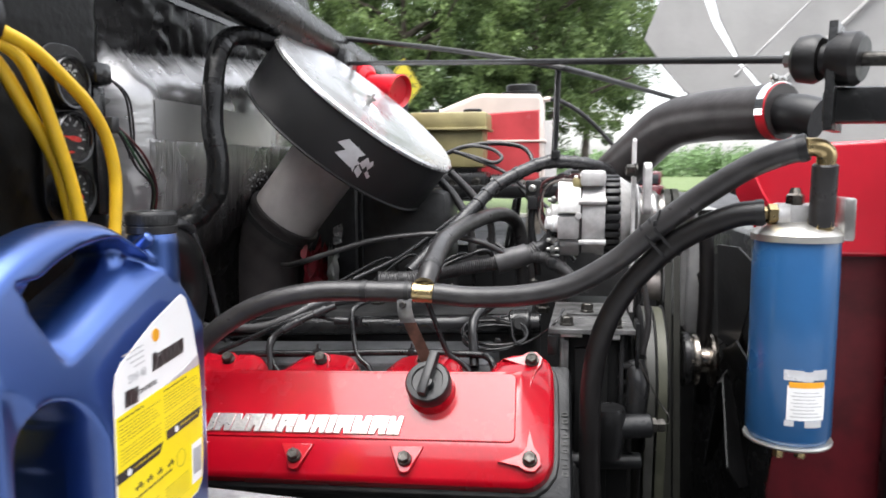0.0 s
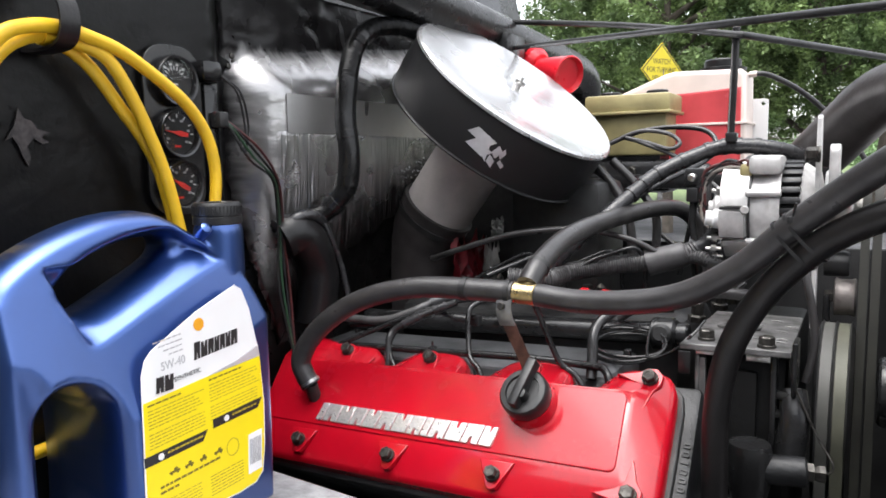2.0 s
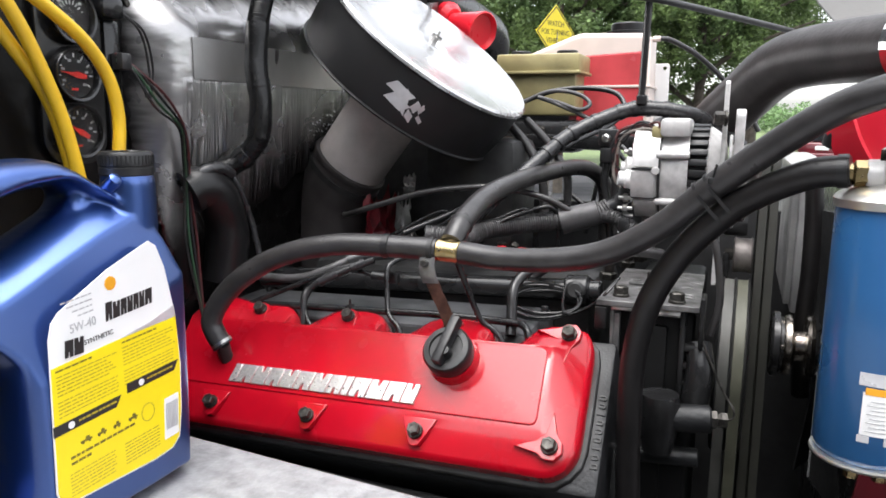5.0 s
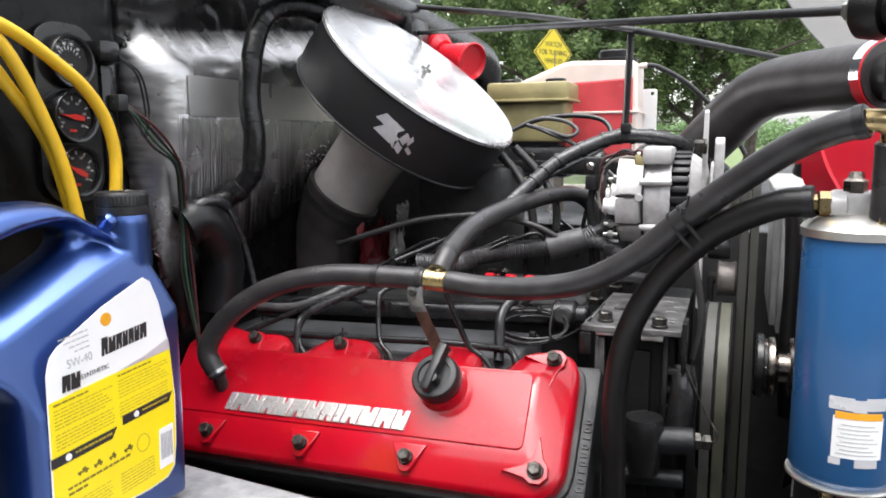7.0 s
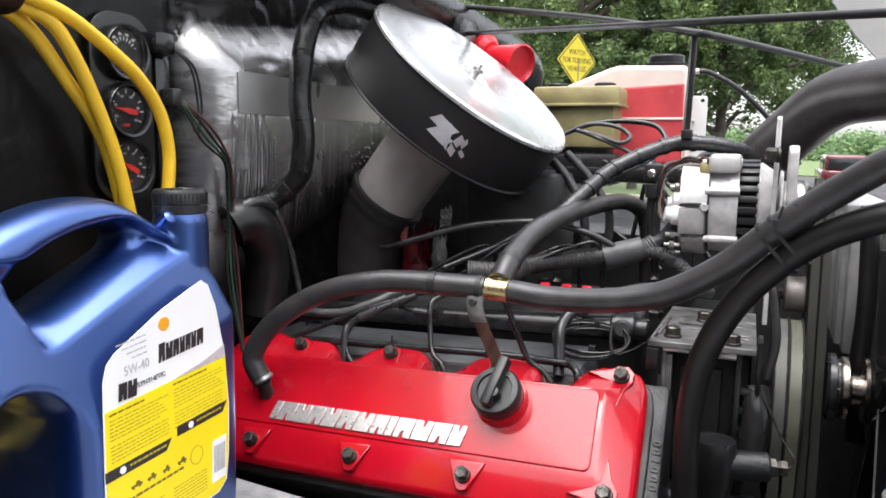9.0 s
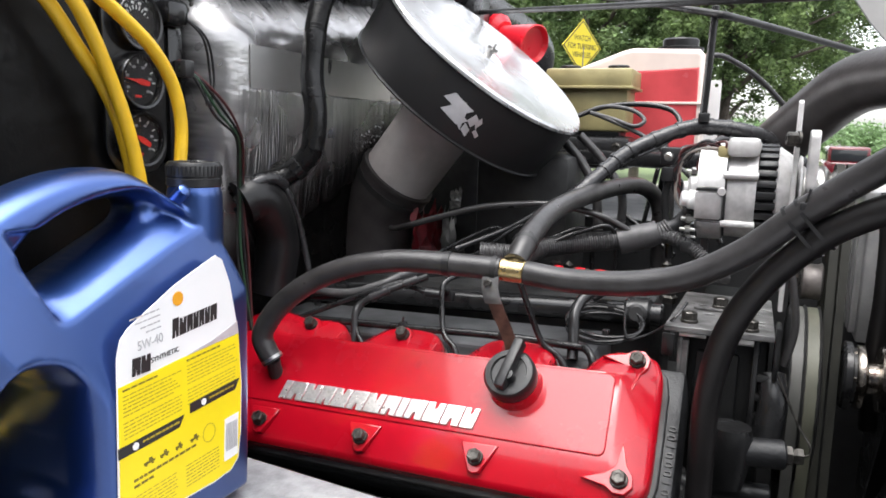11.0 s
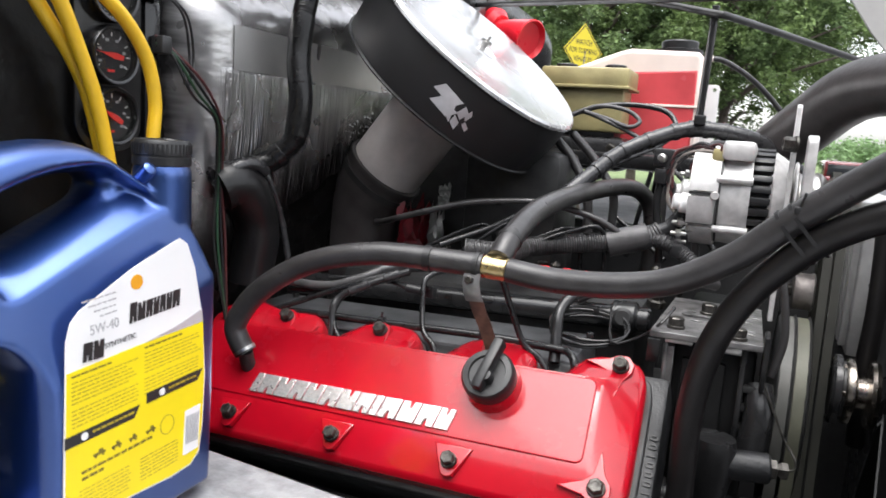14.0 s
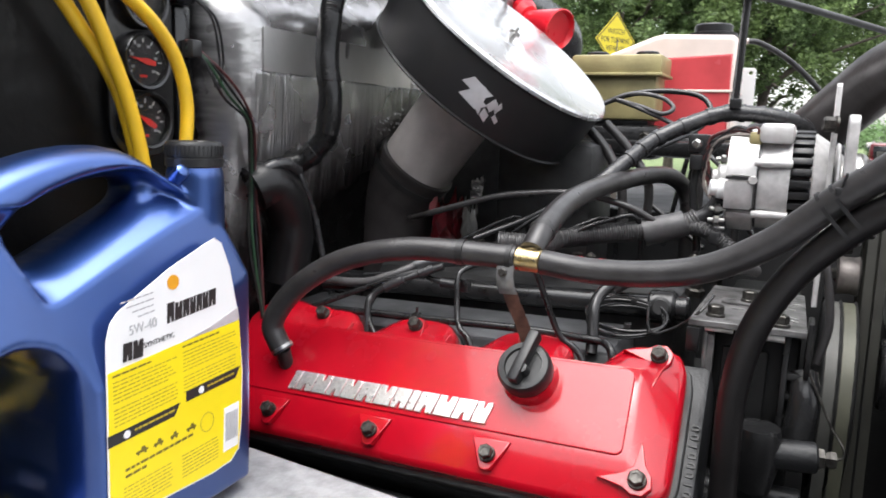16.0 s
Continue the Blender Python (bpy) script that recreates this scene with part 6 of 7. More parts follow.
for k, mt in enumerate((WIRE, WIRE, REDWIRE, WIRE, PALEWIRE, REDWIRE, WIRE)):
    j = [wr.uniform(-0.006, 0.006) for _ in range(6)]
    solid("alternator_wire", hose([(0.020, 1.178 + j[0] * 0.3, 1.488), (-0.004 + j[1], 1.182, 1.492 + j[2]), (-0.028 + j[3], 1.188, 1.476 + j[4]), (-0.040 + j[5], 1.192, 1.450 + j[0]), (-0.032 + j[2], 1.192, 1.420 + j[3]), (-0.022 + j[4], 1.19, 1.398)], 0.0017 if k % 2 else 0.0024, 8, 6), mt, "thin tangled wire behind the alternator", "wire", group="alternator wires")
cn = thing("relay_plug", "black plastic relay plug among the alternator wires", "connector", (-0.05, 1.20, 1.46))
part("shell", box((-0.062, 1.19, 1.462), (-0.036, 1.215, 1.487), 0.003), CAPBLACK, cn)
part("socket", box((-0.058, 1.184, 1.440), (-0.042, 1.204, 1.460), 0.002), CAPBLACK, cn)
part("pin_cap", lathe([(0, 0), (0.006, 0), (0.006, 0.008), (0.004, 0.010), (0, 0.010)], axis_m((-0.049, 1.189, 1.474), (-0.2, -1, 0)), 12), STEEL, cn, "small bright pin cap")
part("tail", hose([(-0.05, 1.20, 1.44), (-0.052, 1.20, 1.41), (-0.045, 1.20, 1.37), (-0.04, 1.20, 1.33)], 0.0055, 10), WIRE, cn)
solid("sensor_pipe", hose([(0.0, 1.30, 1.30), (-0.004, 1.30, 1.42), (-0.006, 1.31, 1.475), (0.004, 1.33, 1.497), (0.02, 1.36, 1.50)], 0.0062, 12), RUBBER, "black upright hose behind the alternator", "hose")
solid("sensor_pipe", hose([(-0.06, 1.36, 1.29), (-0.062, 1.36, 1.42), (-0.062, 1.37, 1.465), (-0.05, 1.385, 1.482), (-0.02, 1.41, 1.485)], 0.006, 12), RUBBER, "black upright hose at the far bank", "hose")
for a, b in (((-0.09, 1.45, 1.47), (0.02, 1.40, 1.33)), ((-0.13, 1.48, 1.29), (-0.1, 1.47, 1.445)), ((-0.06, 1.46, 1.34), (0.01, 1.38, 1.405)), ((-0.15, 1.42, 1.37), (-0.05, 1.36, 1.31))):
    solid("linkage_rod", rod(a, b, 0.0042, 10), BLACKPAINT, "thin black linkage rod across the far bank", "rod", group="linkage rods")

# fuel lines, glow plug wires
rng = random.Random(4)
for x0, z0, x1, z1 in ((-0.364, 1.320, -0.288, 1.359), (-0.306, 1.323, -0.246, 1.365), (-0.205, 1.350, -0.160, 1.369), (-0.179, 1.356, -0.126, 1.375)):
    dx = x1 - x0
    run = [(x0 - 0.045, 1.115, z0 - 0.035), (x0 - 0.02, 1.122, z0 - 0.014), (x0, 1.13, z0), (x0 + 0.55 * dx, 1.144, z0 + 0.62 * (z1 - z0)), (x1 - 0.006, 1.152, z1 - 0.001), (x1 + 0.006, 1.158, z1 - 0.001), (x1 + 0.013, 1.165, z1 - 0.011), (x1 + 0.015, 1.172, z1 - 0.03), (x1 + 0.015, 1.18, 1.285)]
    solid("injector_line", hose(run, 0.0032, 10, 8), STEELLINE, "thin hooked steel injector line over the manifold", "fuel line", group="injector lines")
for path in (
    [(-0.249, 0.925, 1.212), (-0.250, 0.925, 1.226), (-0.257, 0.930, 1.238), (-0.275, 0.940, 1.250), (-0.285, 0.955, 1.274), (-0.290, 0.965, 1.296), (-0.289, 0.975, 1.309), (-0.274, 1.0, 1.316), (-0.235, 1.05, 1.32)],
    [(-0.114, 0.920, 1.224), (-0.116, 0.922, 1.238), (-0.127, 0.925, 1.250), (-0.146, 0.925, 1.264), (-0.162, 0.915, 1.309), (-0.170, 0.907, 1.336)],
    [(-0.382, 0.930, 1.205), (-0.384, 0.930, 1.220), (-0.396, 0.935, 1.233), (-0.405, 0.945, 1.252), (-0.400, 0.957, 1.272)],
    [(-0.514, 0.930, 1.212), (-0.513, 0.930, 1.226), (-0.499, 0.935, 1.238), (-0.455, 0.950, 1.258), (-0.389, 0.970, 1.287), (-0.34, 0.99, 1.305)],
):
    solid("injector_line", hose(path, 0.0036, 10, 8), STEELLINE, "thin bent black injector line into the cylinder head", "fuel line", group="injector lines")
    part("line_nut", lathe([(0, 0), (0.008, 0), (0.008, 0.012), (0.0055, 0.016), (0, 0.016)], axis_m(Vector(path[0]) - 0.012 * SN, SN), 6), BOLT, eng, angle=20)
solid("glow_plug_hose", hose([(-0.098, 1.03, 1.318), (-0.109, 1.0, 1.309), (-0.117, 0.985, 1.300), (-0.119, 0.970, 1.287), (-0.115, 0.955, 1.258), (-0.113, 0.945, 1.24)], 0.0068, 12), WIRE, "short black hose bending down beside the filler cap", "hose")
solid("return_rail", hose([(-0.525, 0.945, 1.234), (-0.451, 0.945, 1.243), (-0.329, 0.945, 1.249), (-0.205, 0.945, 1.256), (-0.111, 0.945, 1.2565), (-0.096, 0.940, 1.256), (-0.087, 0.930, 1.25), (-0.084, 0.925, 1.236)], 0.0048, 10), STEELLINE, "thin black return pipe along the cylinder head", "pipe")
for x, z in ((-0.335, 1.2525), (-0.20, 1.2585)):
    solid("rail_clip", join(box((x - 0.004, 0.939, z - 0.008), (x + 0.004, 0.951, z + 0.003), 0.001), rod((x, 0.945, z + 0.002), (x + 0.001, 0.944, z + 0.010), 0.0016, 8)), WIRE, "small black clip on the return pipe", "clip", group="rail clips")
bundle = thing("valley_harness", "black taped wiring bundle along the intake valley", "harness", (-0.43, 0.97, 1.25))
part("trunk", hose([(-0.56, 0.975, 1.30), (-0.525, 0.970, 1.278), (-0.469, 0.970, 1.275), (-0.425, 0.970, 1.279), (-0.387, 0.980, 1.293), (-0.360, 1.0, 1.306), (-0.333, 1.02, 1.313), (-0.28, 1.05, 1.318)], 0.0058, 12, 8, uneven=0.12), GREYLOOM, bundle, "dusty grey lead")
part("trunk", hose([(-0.50, 0.985, 1.262), (-0.455, 0.98, 1.268), (-0.41, 0.984, 1.281), (-0.372, 0.995, 1.296), (-0.34, 1.015, 1.307), (-0.29, 1.04, 1.312)], 0.0066, 12, 8, uneven=0.15), WIRE, bundle)
part("branch", hose([(-0.404, 0.930, 1.205), (-0.400, 0.933, 1.225), (-0.406, 0.945, 1.256), (-0.403, 0.955, 1.269), (-0.380, 0.965, 1.284), (-0.349, 0.980, 1.298), (-0.322, 0.99, 1.309)], 0.0050, 12, 8), WIRE, bundle)
for p, q in (((-0.392, 0.960, 1.277), (-0.368, 0.971, 1.290)), ((-0.352, 0.979, 1.297), (-0.334, 0.987, 1.305))):
    part("splice", rod(p, q, 0.0066, 12), TAPE, bundle)
part("tape_wrap", hose([(-0.366, 0.997, 1.302), (-0.352, 1.005, 1.308), (-0.338, 1.014, 1.311)], 0.0095, 14, 6, uneven=0.1), TAPE, bundle)
plug = thing("wiring_plug", "black two-part wiring plug in the intake valley", "connector", (-0.30, 0.985, 1.278))
part("shell", rod((-0.322, 0.984, 1.2885), (-0.300, 0.985, 1.2875), 0.0062, 14), CAPBLACK, plug)
part("socket", box((-0.299, 0.979, 1.281), (-0.282, 0.991, 1.294), 0.002), CAPBLACK, plug)
part("latch", box((-0.295, 0.976, 1.292), (-0.286, 0.984, 1.297), 0.001), CAPBLACK, plug)
part("lead", hose([(-0.32, 0.984, 1.2885), (-0.35, 0.99, 1.292), (-0.39, 1.0, 1.289), (-0.45, 1.005, 1.28)], 0.0032, 10), WIRE, plug)
coil = []
for k in range(76):
    a = 2 * math.pi * k / 18
    rr = 0.047 + 0.004 * math.sin(k * 0.37)
    coil.append((-0.098 + rr * math.cos(a), 1.035 + 0.034 * math.sin(a), 1.262 + 0.006 * math.sin(a * 0.5) + 0.0016 * (k // 18) + 0.012 * math.sin(a)))
coil += [(-0.06, 1.0, 1.260), (-0.030, 1.0, 1.272), (-0.006, 0.985, 1.296), (0.004, 1.01, 1.31)]
solid("coiled_wire", hose(coil, 0.0017, 8, 3), WIRE, "thin black wire coiled and tied on the engine", "wire")
for p in ((-0.0936, 1.072, 1.276), (-0.088, 1.012, 1.258)):
    solid("coil_tie", box((p[0] - 0.004, p[1] - 0.005, p[2] - 0.003), (p[0] + 0.004, p[1] + 0.005, p[2] + 0.006), 0.001), WIRE, "small black tie on the coiled wire", "cable tie", group="coil ties")
THROTTLE = [(-0.5, 1.22, 1.335), (-0.455, 1.15, 1.345), (-0.414, 1.12, 1.357), (-0.381, 1.12, 1.368), (-0.308, 1.13, 1.39), (-0.244, 1.14, 1.399), (-0.193, 1.15, 1.4), (-0.131, 1.16, 1.387), (-0.089, 1.17, 1.366)]
solid("throttle_cable", hose(THROTTLE, 0.0046, 10), RUBBER, "black control cable below the air filter", "cable")
solid("control_cable", hose([(-0.33, 1.10, 1.33), (-0.26, 1.16, 1.365), (-0.19, 1.26, 1.42), (-0.13, 1.35, 1.463), (-0.085, 1.42, 1.492), (-0.066, 1.45, 1.520), (-0.086, 1.47, 1.548), (-0.14, 1.47, 1.557), (-0.20, 1.46, 1.551), (-0.25, 1.45, 1.532)], 0.0046, 10), WIRE, "thin black cable looping past the reservoir", "cable", group="thin cables")
solid("control_cable", hose([(-0.25, 1.44, 1.530), (-0.20, 1.45, 1.551), (-0.15, 1.45, 1.546), (-0.125, 1.44, 1.529), (-0.14, 1.43, 1.518), (-0.18, 1.44, 1.530), (-0.22, 1.44, 1.540), (-0.19, 1.44, 1.530), (-0.12, 1.43, 1.500), (-0.07, 1.42, 1.462), (-0.02, 1.40, 1.42)], 0.0038, 10), GREYLOOM, "thin grey cable looped in front of the reservoir", "cable", group="thin cables")
for x in (-0.171, -0.141, -0.113):
    solid("red_clip", box((x - 0.007, 1.078, 1.300), (x + 0.007, 1.090, 1.3245), 0.003), REDPLASTIC, "small red plastic clip under the loom", "clip", group="red clips")
for k in range(14):
    x, y, z = -0.40 + 0.42 * rng.random(), 1.12 + 0.2 * rng.random(), 1.285
    solid("manifold_bolt", lathe([(0, -0.004), (0.012, -0.004), (0.012, 0.004), (0.008, 0.006), (0.008, 0.016 + 0.01 * rng.random()), (0, 0.028)], axis_m((x, y, z), (0.1 * rng.random(), -0.1, 1)), 6), BOLT, "dark hex fitting on the intake manifold", "bolt", group="manifold fittings", angle=20)
solid("fuel_pump_hose", hose([(-0.12, 1.07, 1.29), (-0.08, 1.085, 1.315), (-0.03, 1.10, 1.327), (0.02, 1.12, 1.325), (0.04, 1.14, 1.32)], 0.0075, 12), RUBBER, "short grey-black hose under the supply hose", "hose")
solid("filter_base_hose", hose([(-0.24, 1.30, 1.50), (-0.20, 1.30, 1.46), (-0.17, 1.29, 1.41), (-0.16, 1.28, 1.35)], 0.0075, 14), RUBBER, "black hose behind the air filter", "hose", group="pump hoses")
solid("filter_base_hose", hose([(-0.21, 1.33, 1.50), (-0.17, 1.33, 1.46), (-0.135, 1.32, 1.41), (-0.13, 1.31, 1.36)], 0.007, 14), RUBBER, "black hose behind the air filter", "hose", group="pump hoses")

# ---- sender and water pipes on the engine's front ----
sd = thing("thermostat_sender", "grey-black pipe tee with a plugged cup and brass sender", "sender", (0.07, 0.95, 1.13))
part("cup", lathe([(0, 1.12), (0.017, 1.125), (0.022, 1.15), (0.023, 1.185), (0.021, 1.193), (0, 1.194)], axis_m((0.065, 0.947, 0), (0, 0, 1)), 28), BLACKPAINT, sd)
part("arm", rod((0.07, 0.947, 1.166), (0.121, 0.955, 1.168), 0.016, 24), HEAD, sd)
part("nut", lathe([(0, 0), (0.0105, 0), (0.0105, 0.007), (0.007, 0.008), (0.009, 0.012), (0.009, 0.018), (0, 0.018)], axis_m((0.12, 0.955, 1.168), (1, 0.15, 0)), 6), BOLT, sd, angle=20)
part("lead_wire", hose([(0.137, 0.958, 1.168), (0.144, 0.959, 1.172), (0.143, 0.962, 1.182), (0.13, 0.97, 1.20), (0.105, 0.98, 1.25)], 0.0013, 8), BOLT, sd)
solid("water_pipe", rod((0.01, 0.955, 1.112), (0.11, 0.965, 1.115), 0.011, 18), HEAD, "grey painted water pipe stub low on the engine", "pipe", angle=38)
solid("side_bracket", plate([(0.0, 0.0), (0.012, 0.0), (0.012, -0.16), (0.004, -0.16)], 0.004, axis_m((0.0, 0.978, 1.275), (0, -1, 0), (1, 0, 0)), bevel=0.001), GALV, "thin steel edge on the engine front", "bracket")
solid("pump_neck", hose([(0.10, 1.0, 1.24), (0.105, 0.985, 1.215), (0.102, 0.98, 1.18), (0.1, 0.975, 1.15)], 0.016, 18), BLACKPAINT, "grey-black cast neck beside the drive belts", "pipe")
for k in range(9):
    cm = COV @ Matrix.Translation((0.040, 0.004 + 0.0098 * k, -0.0395))
    if k not in (2, 6):
        part("cast_mark", plate(rounded(-0.0042, -0.0030, 0.0042, 0.0030, 0.002), 0.0012, cm, [rounded(-0.0024, -0.0013, 0.0024, 0.0013, 0.0008)[::-1]], bevel=0.0003), IRON, eng)
    else:
        part("cast_mark", box((-0.0042, -0.0012, -0.001), (0.0042, 0.0012, 0.0012), 0.0005, cm), IRON, eng)

idl = thing("idler_pulley", "grey steel idler pulley behind the drive belts", "pulley", (0.13, 1.20, 1.29))
part("wheel", lathe([(0, 0), (0.022, 0), (0.0255, 0.002), (0.0235, 0.006), (0.0235, 0.02), (0.0255, 0.024), (0.022, 0.026), (0, 0.026)], axis_m((0.130, 1.20, 1.317), (1, 0, 0)), 32), DULLSTEEL, idl)
part("axle", lathe([(0, 0), (0.008, 0), (0.008, 0.012), (0, 0.012)], axis_m((0.119, 1.20, 1.317), (1, 0, 0)), 6), BOLT, idl, angle=20)
part("arm", box((0.118, 1.19, 1.23), (0.126, 1.212, 1.32), 0.003), BLACKPAINT, idl)
part("spacer", lathe([(0, 0), (0.016, 0), (0.017, 0.003), (0.017, 0.026), (0.015, 0.03), (0, 0.03)], axis_m((0.116, 1.22, 1.358), (1, 0, 0)), 28), GREYBLACK, idl)
solid("radiator_hose", hose([(0.222, 1.20, 1.44), (0.226, 1.20, 1.38), (0.228, 1.20, 1.30), (0.226, 1.205, 1.22), (0.232, 1.22, 1.12)], 0.0115, 16), DARKRUBBER, "black upright radiator hose before the shroud", "hose")
solid("pump_lead", hose([(0.112, 1.05, 1.40), (0.108, 1.03, 1.37), (0.116, 1.02, 1.33), (0.120, 1.015, 1.29), (0.112, 1.01, 1.25)], 0.0045, 10), RUBBER, "grey lead bending down behind the bracket", "wire")

# ---- far side: reservoirs ----
mc = thing("master_cylinder", "black cast master cylinder under the tan reservoir", "master cylinder", (-0.25, 1.59, 1.447))
part("body", box((-0.42, 1.55, 1.436), (-0.165, 1.65, 1.5), 0.014), BLACKPAINT, mc)
part("bore", rod((-0.165, 1.585, 1.468), (-0.10, 1.585, 1.466), 0.026, 24), BLACKPAINT, mc)
part("end_nut", lathe([(0, 0), (0.016, 0), (0.016, 0.012), (0, 0.012)], axis_m((-0.10, 1.585, 1.466), (1, 0, 0)), 6), BOLT, mc, angle=20)
for x in (-0.30, -0.24, -0.19):
    bolt(mc, (x, 1.549, 1.478), (0, -1, 0), 0.009, 0.008)
    part("port", rod((x + 0.02, 1.552, 1.455), (x + 0.022, 1.538, 1.452), 0.008, 12), IRON, mc)
rs = thing("brake_reservoir", "aged tan plastic brake fluid reservoir with a black cap", "reservoir", (-0.25, 1.58, 1.499))
part("body", box((-0.322, 1.555, 1.508), (-0.176, 1.64, 1.594), 0.008), TAN, rs)
part("neck_seal", box((-0.31, 1.562, 1.499), (-0.188, 1.632, 1.512), 0.004), CAPBLACK, rs, "black rubber seal")
part("lid", box((-0.336, 1.545, 1.590), (-0.168, 1.65, 1.627), 0.006), TAN, rs)
part("lid_lip", box((-0.339, 1.541, 1.588), (-0.165, 1.654, 1.594), 0.002), TAN, rs)
for x in (-0.30, -0.205):
    part("cap", lathe([(0, 0), (0.021, 0), (0.021, 0.008), (0.019, 0.01), (0, 0.01)], axis_m((x, 1.60, 1.626), (0, 0, 1)), 24), CAPBLACK, rs)
XZ = Matrix(((1, 0, 0, 0), (0, 0, -1, 1.74), (0, 1, 0, 0), (0, 0, 0, 1)))
tk = thing("coolant_tank", "cloudy white plastic tank half full of red coolant", "tank", (-0.15, 1.74, 1.472))
part("shell", plate([(-0.31, 1.473), (-0.052, 1.473), (-0.055, 1.665), (-0.065, 1.675), (-0.195, 1.679), (-0.215, 1.674), (-0.315, 1.636)], 0.055, XZ, bevel=0.01, res=4), TANKWHITE, tk)
part("coolant", plate([(-0.30, 1.476), (-0.058, 1.476), (-0.060, 1.643), (-0.30, 1.63)], 0.0565, XZ, bevel=0.008, res=3), COOLANT, tk, "red coolant seen in the tank")
part("seam", box((-0.31, 1.681, 1.567), (-0.050, 1.80, 1.572), 0.001), TANKWHITE, tk)
part("filler_cap", lathe([(0, 0), (0.046, 0), (0.046, 0.007), (0.036, 0.009), (0.036, 0.022), (0.033, 0.025), (0, 0.025)], axis_m((-0.108, 1.74, 1.676), (0, 0, 1)), 32), CAPBLACK, tk)
part("nipple", rod((-0.055, 1.72, 1.665), (-0.04, 1.72, 1.666), 0.006), TANKWHITE, tk)
solid("overflow_hose", hose([(-0.045, 1.72, 1.666), (-0.02, 1.73, 1.663), (0.03, 1.75, 1.635), (0.08, 1.77, 1.59), (0.13, 1.78, 1.53), (0.16, 1.78, 1.48)], 0.0052, 12), RUBBER, "thin grey overflow hose from the coolant tank", "hose")
solid("white_bracket", plate(rounded(-0.067, 1.473, -0.026, 1.622, 0.006), 0.003, Matrix(((1, 0, 0, 0), (0, 0, -1, 1.80), (0, 1, 0, 0), (0, 0, 0, 1))), [[(-0.036 + 0.004 * math.cos(k * math.pi / 6), 1.612 + 0.004 * math.sin(k * math.pi / 6)) for k in range(12)]], bevel=0.001), WHITE, "white plastic bracket plate with a hole", "bracket")
hn = thing("red_horn", "glossy red plastic cup-shaped horn on the cowl", "horn", (-0.37, 1.47, 1.62))
HA = (0.86, -0.42, -0.25)
part("bell", lathe([(0, 0), (0.02, 0), (0.026, 0.03), (0.032, 0.06), (0.036, 0.082), (0.034, 0.084), (0.029, 0.074), (0, 0.07)], axis_m((-0.405, 1.49, 1.682), HA), 36), REDPLASTIC, hn)
part("rear_disc", lathe([(0, -0.03), (0.026, -0.03), (0.03, -0.026), (0.03, -0.012), (0.02, 0.0), (0, 0.0)], axis_m((-0.405, 1.49, 1.69), HA), 32), REDPLASTIC, hn)
part("bracket", box((-0.43, 1.48, 1.60), (-0.40, 1.52, 1.68), 0.004), BLACKPAINT, hn)
def crumpled(y0, y1, z0, z1, x, amp, seed):
    bm = bmesh.new()
    g = [[bm.verts.new((x + amp * noise.noise(Vector((i * 0.9, j * 0.7, seed))), y0 + (y1 - y0) * i / 12 + 0.4 * amp * noise.noise(Vector((j, i * 0.3, seed))), z0 + (z1 - z0) * j / 12 * (1 - 0.25 * abs(math.sin(i * 1.3 + seed))))) for i in range(13)] for j in range(13)]
    for a, c in zip(g, g[1:]):
        for i in range(12):
            bm.faces.new((a[i], a[i + 1], c[i + 1], c[i]))
    bmesh.ops.solidify(bm, geom=bm.faces[:], thickness=0.001)
    return bm


tl = thing("torn_liner", "torn red and silver insulation hanging on the firewall", "insulation", (-0.46, 1.3, 1.2))
part("red_sheet", crumpled(1.225, 1.35, 1.22, 1.39, -0.46, 0.02, 2), TORNRED, tl, angle=20)
part("silver_sheet", crumpled(1.31, 1.375, 1.22, 1.37, -0.445, 0.008, 5), FOILTAPE, tl, angle=30)
part("silver_sheet", crumpled(1.335, 1.385, 1.36, 1.40, -0.44, 0.01, 9), FOILTAPE, tl, angle=30)
hb = thing("heater_box", "black ribbed heater box on the firewall", "heater box", (-0.5, 1.5, 1.2))
part("case", box((-0.608, 1.42, 1.15), (-0.42, 1.64, 1.50), 0.012), IRON, hb)
for k in range(6):
    part("rib", box((-0.422, 1.435 + 0.034 * k, 1.17), (-0.412, 1.443 + 0.034 * k, 1.48), 0.002), BLACKPAINT, hb)
ij = thing("fuel_injectors", "row of fuel injectors with small dull red tops", "injectors", (-0.165, 1.23, 1.285))
for x, y in ((-0.207, 1.228), (-0.178, 1.23), (-0.150, 1.235), (-0.122, 1.233)):
    part("cap", lathe([(0, 0), (0.0075, 0), (0.0075, 0.004), (0.006, 0.009), (0.004, 0.011), (0, 0.012)], axis_m((x, y, 1.284), (0.1, -0.1, 1)), 12), BODYRED, ij)

# ---- raised hood ----
def hood_sheet(pts, y, bow):
    me = plate(pts, 0.006, Matrix(((1, 0, 0, 0), (0, 0, -1, y), (0, 1, 0, 0), (0, 0, 0, 1))), bevel=0.002)
    return me


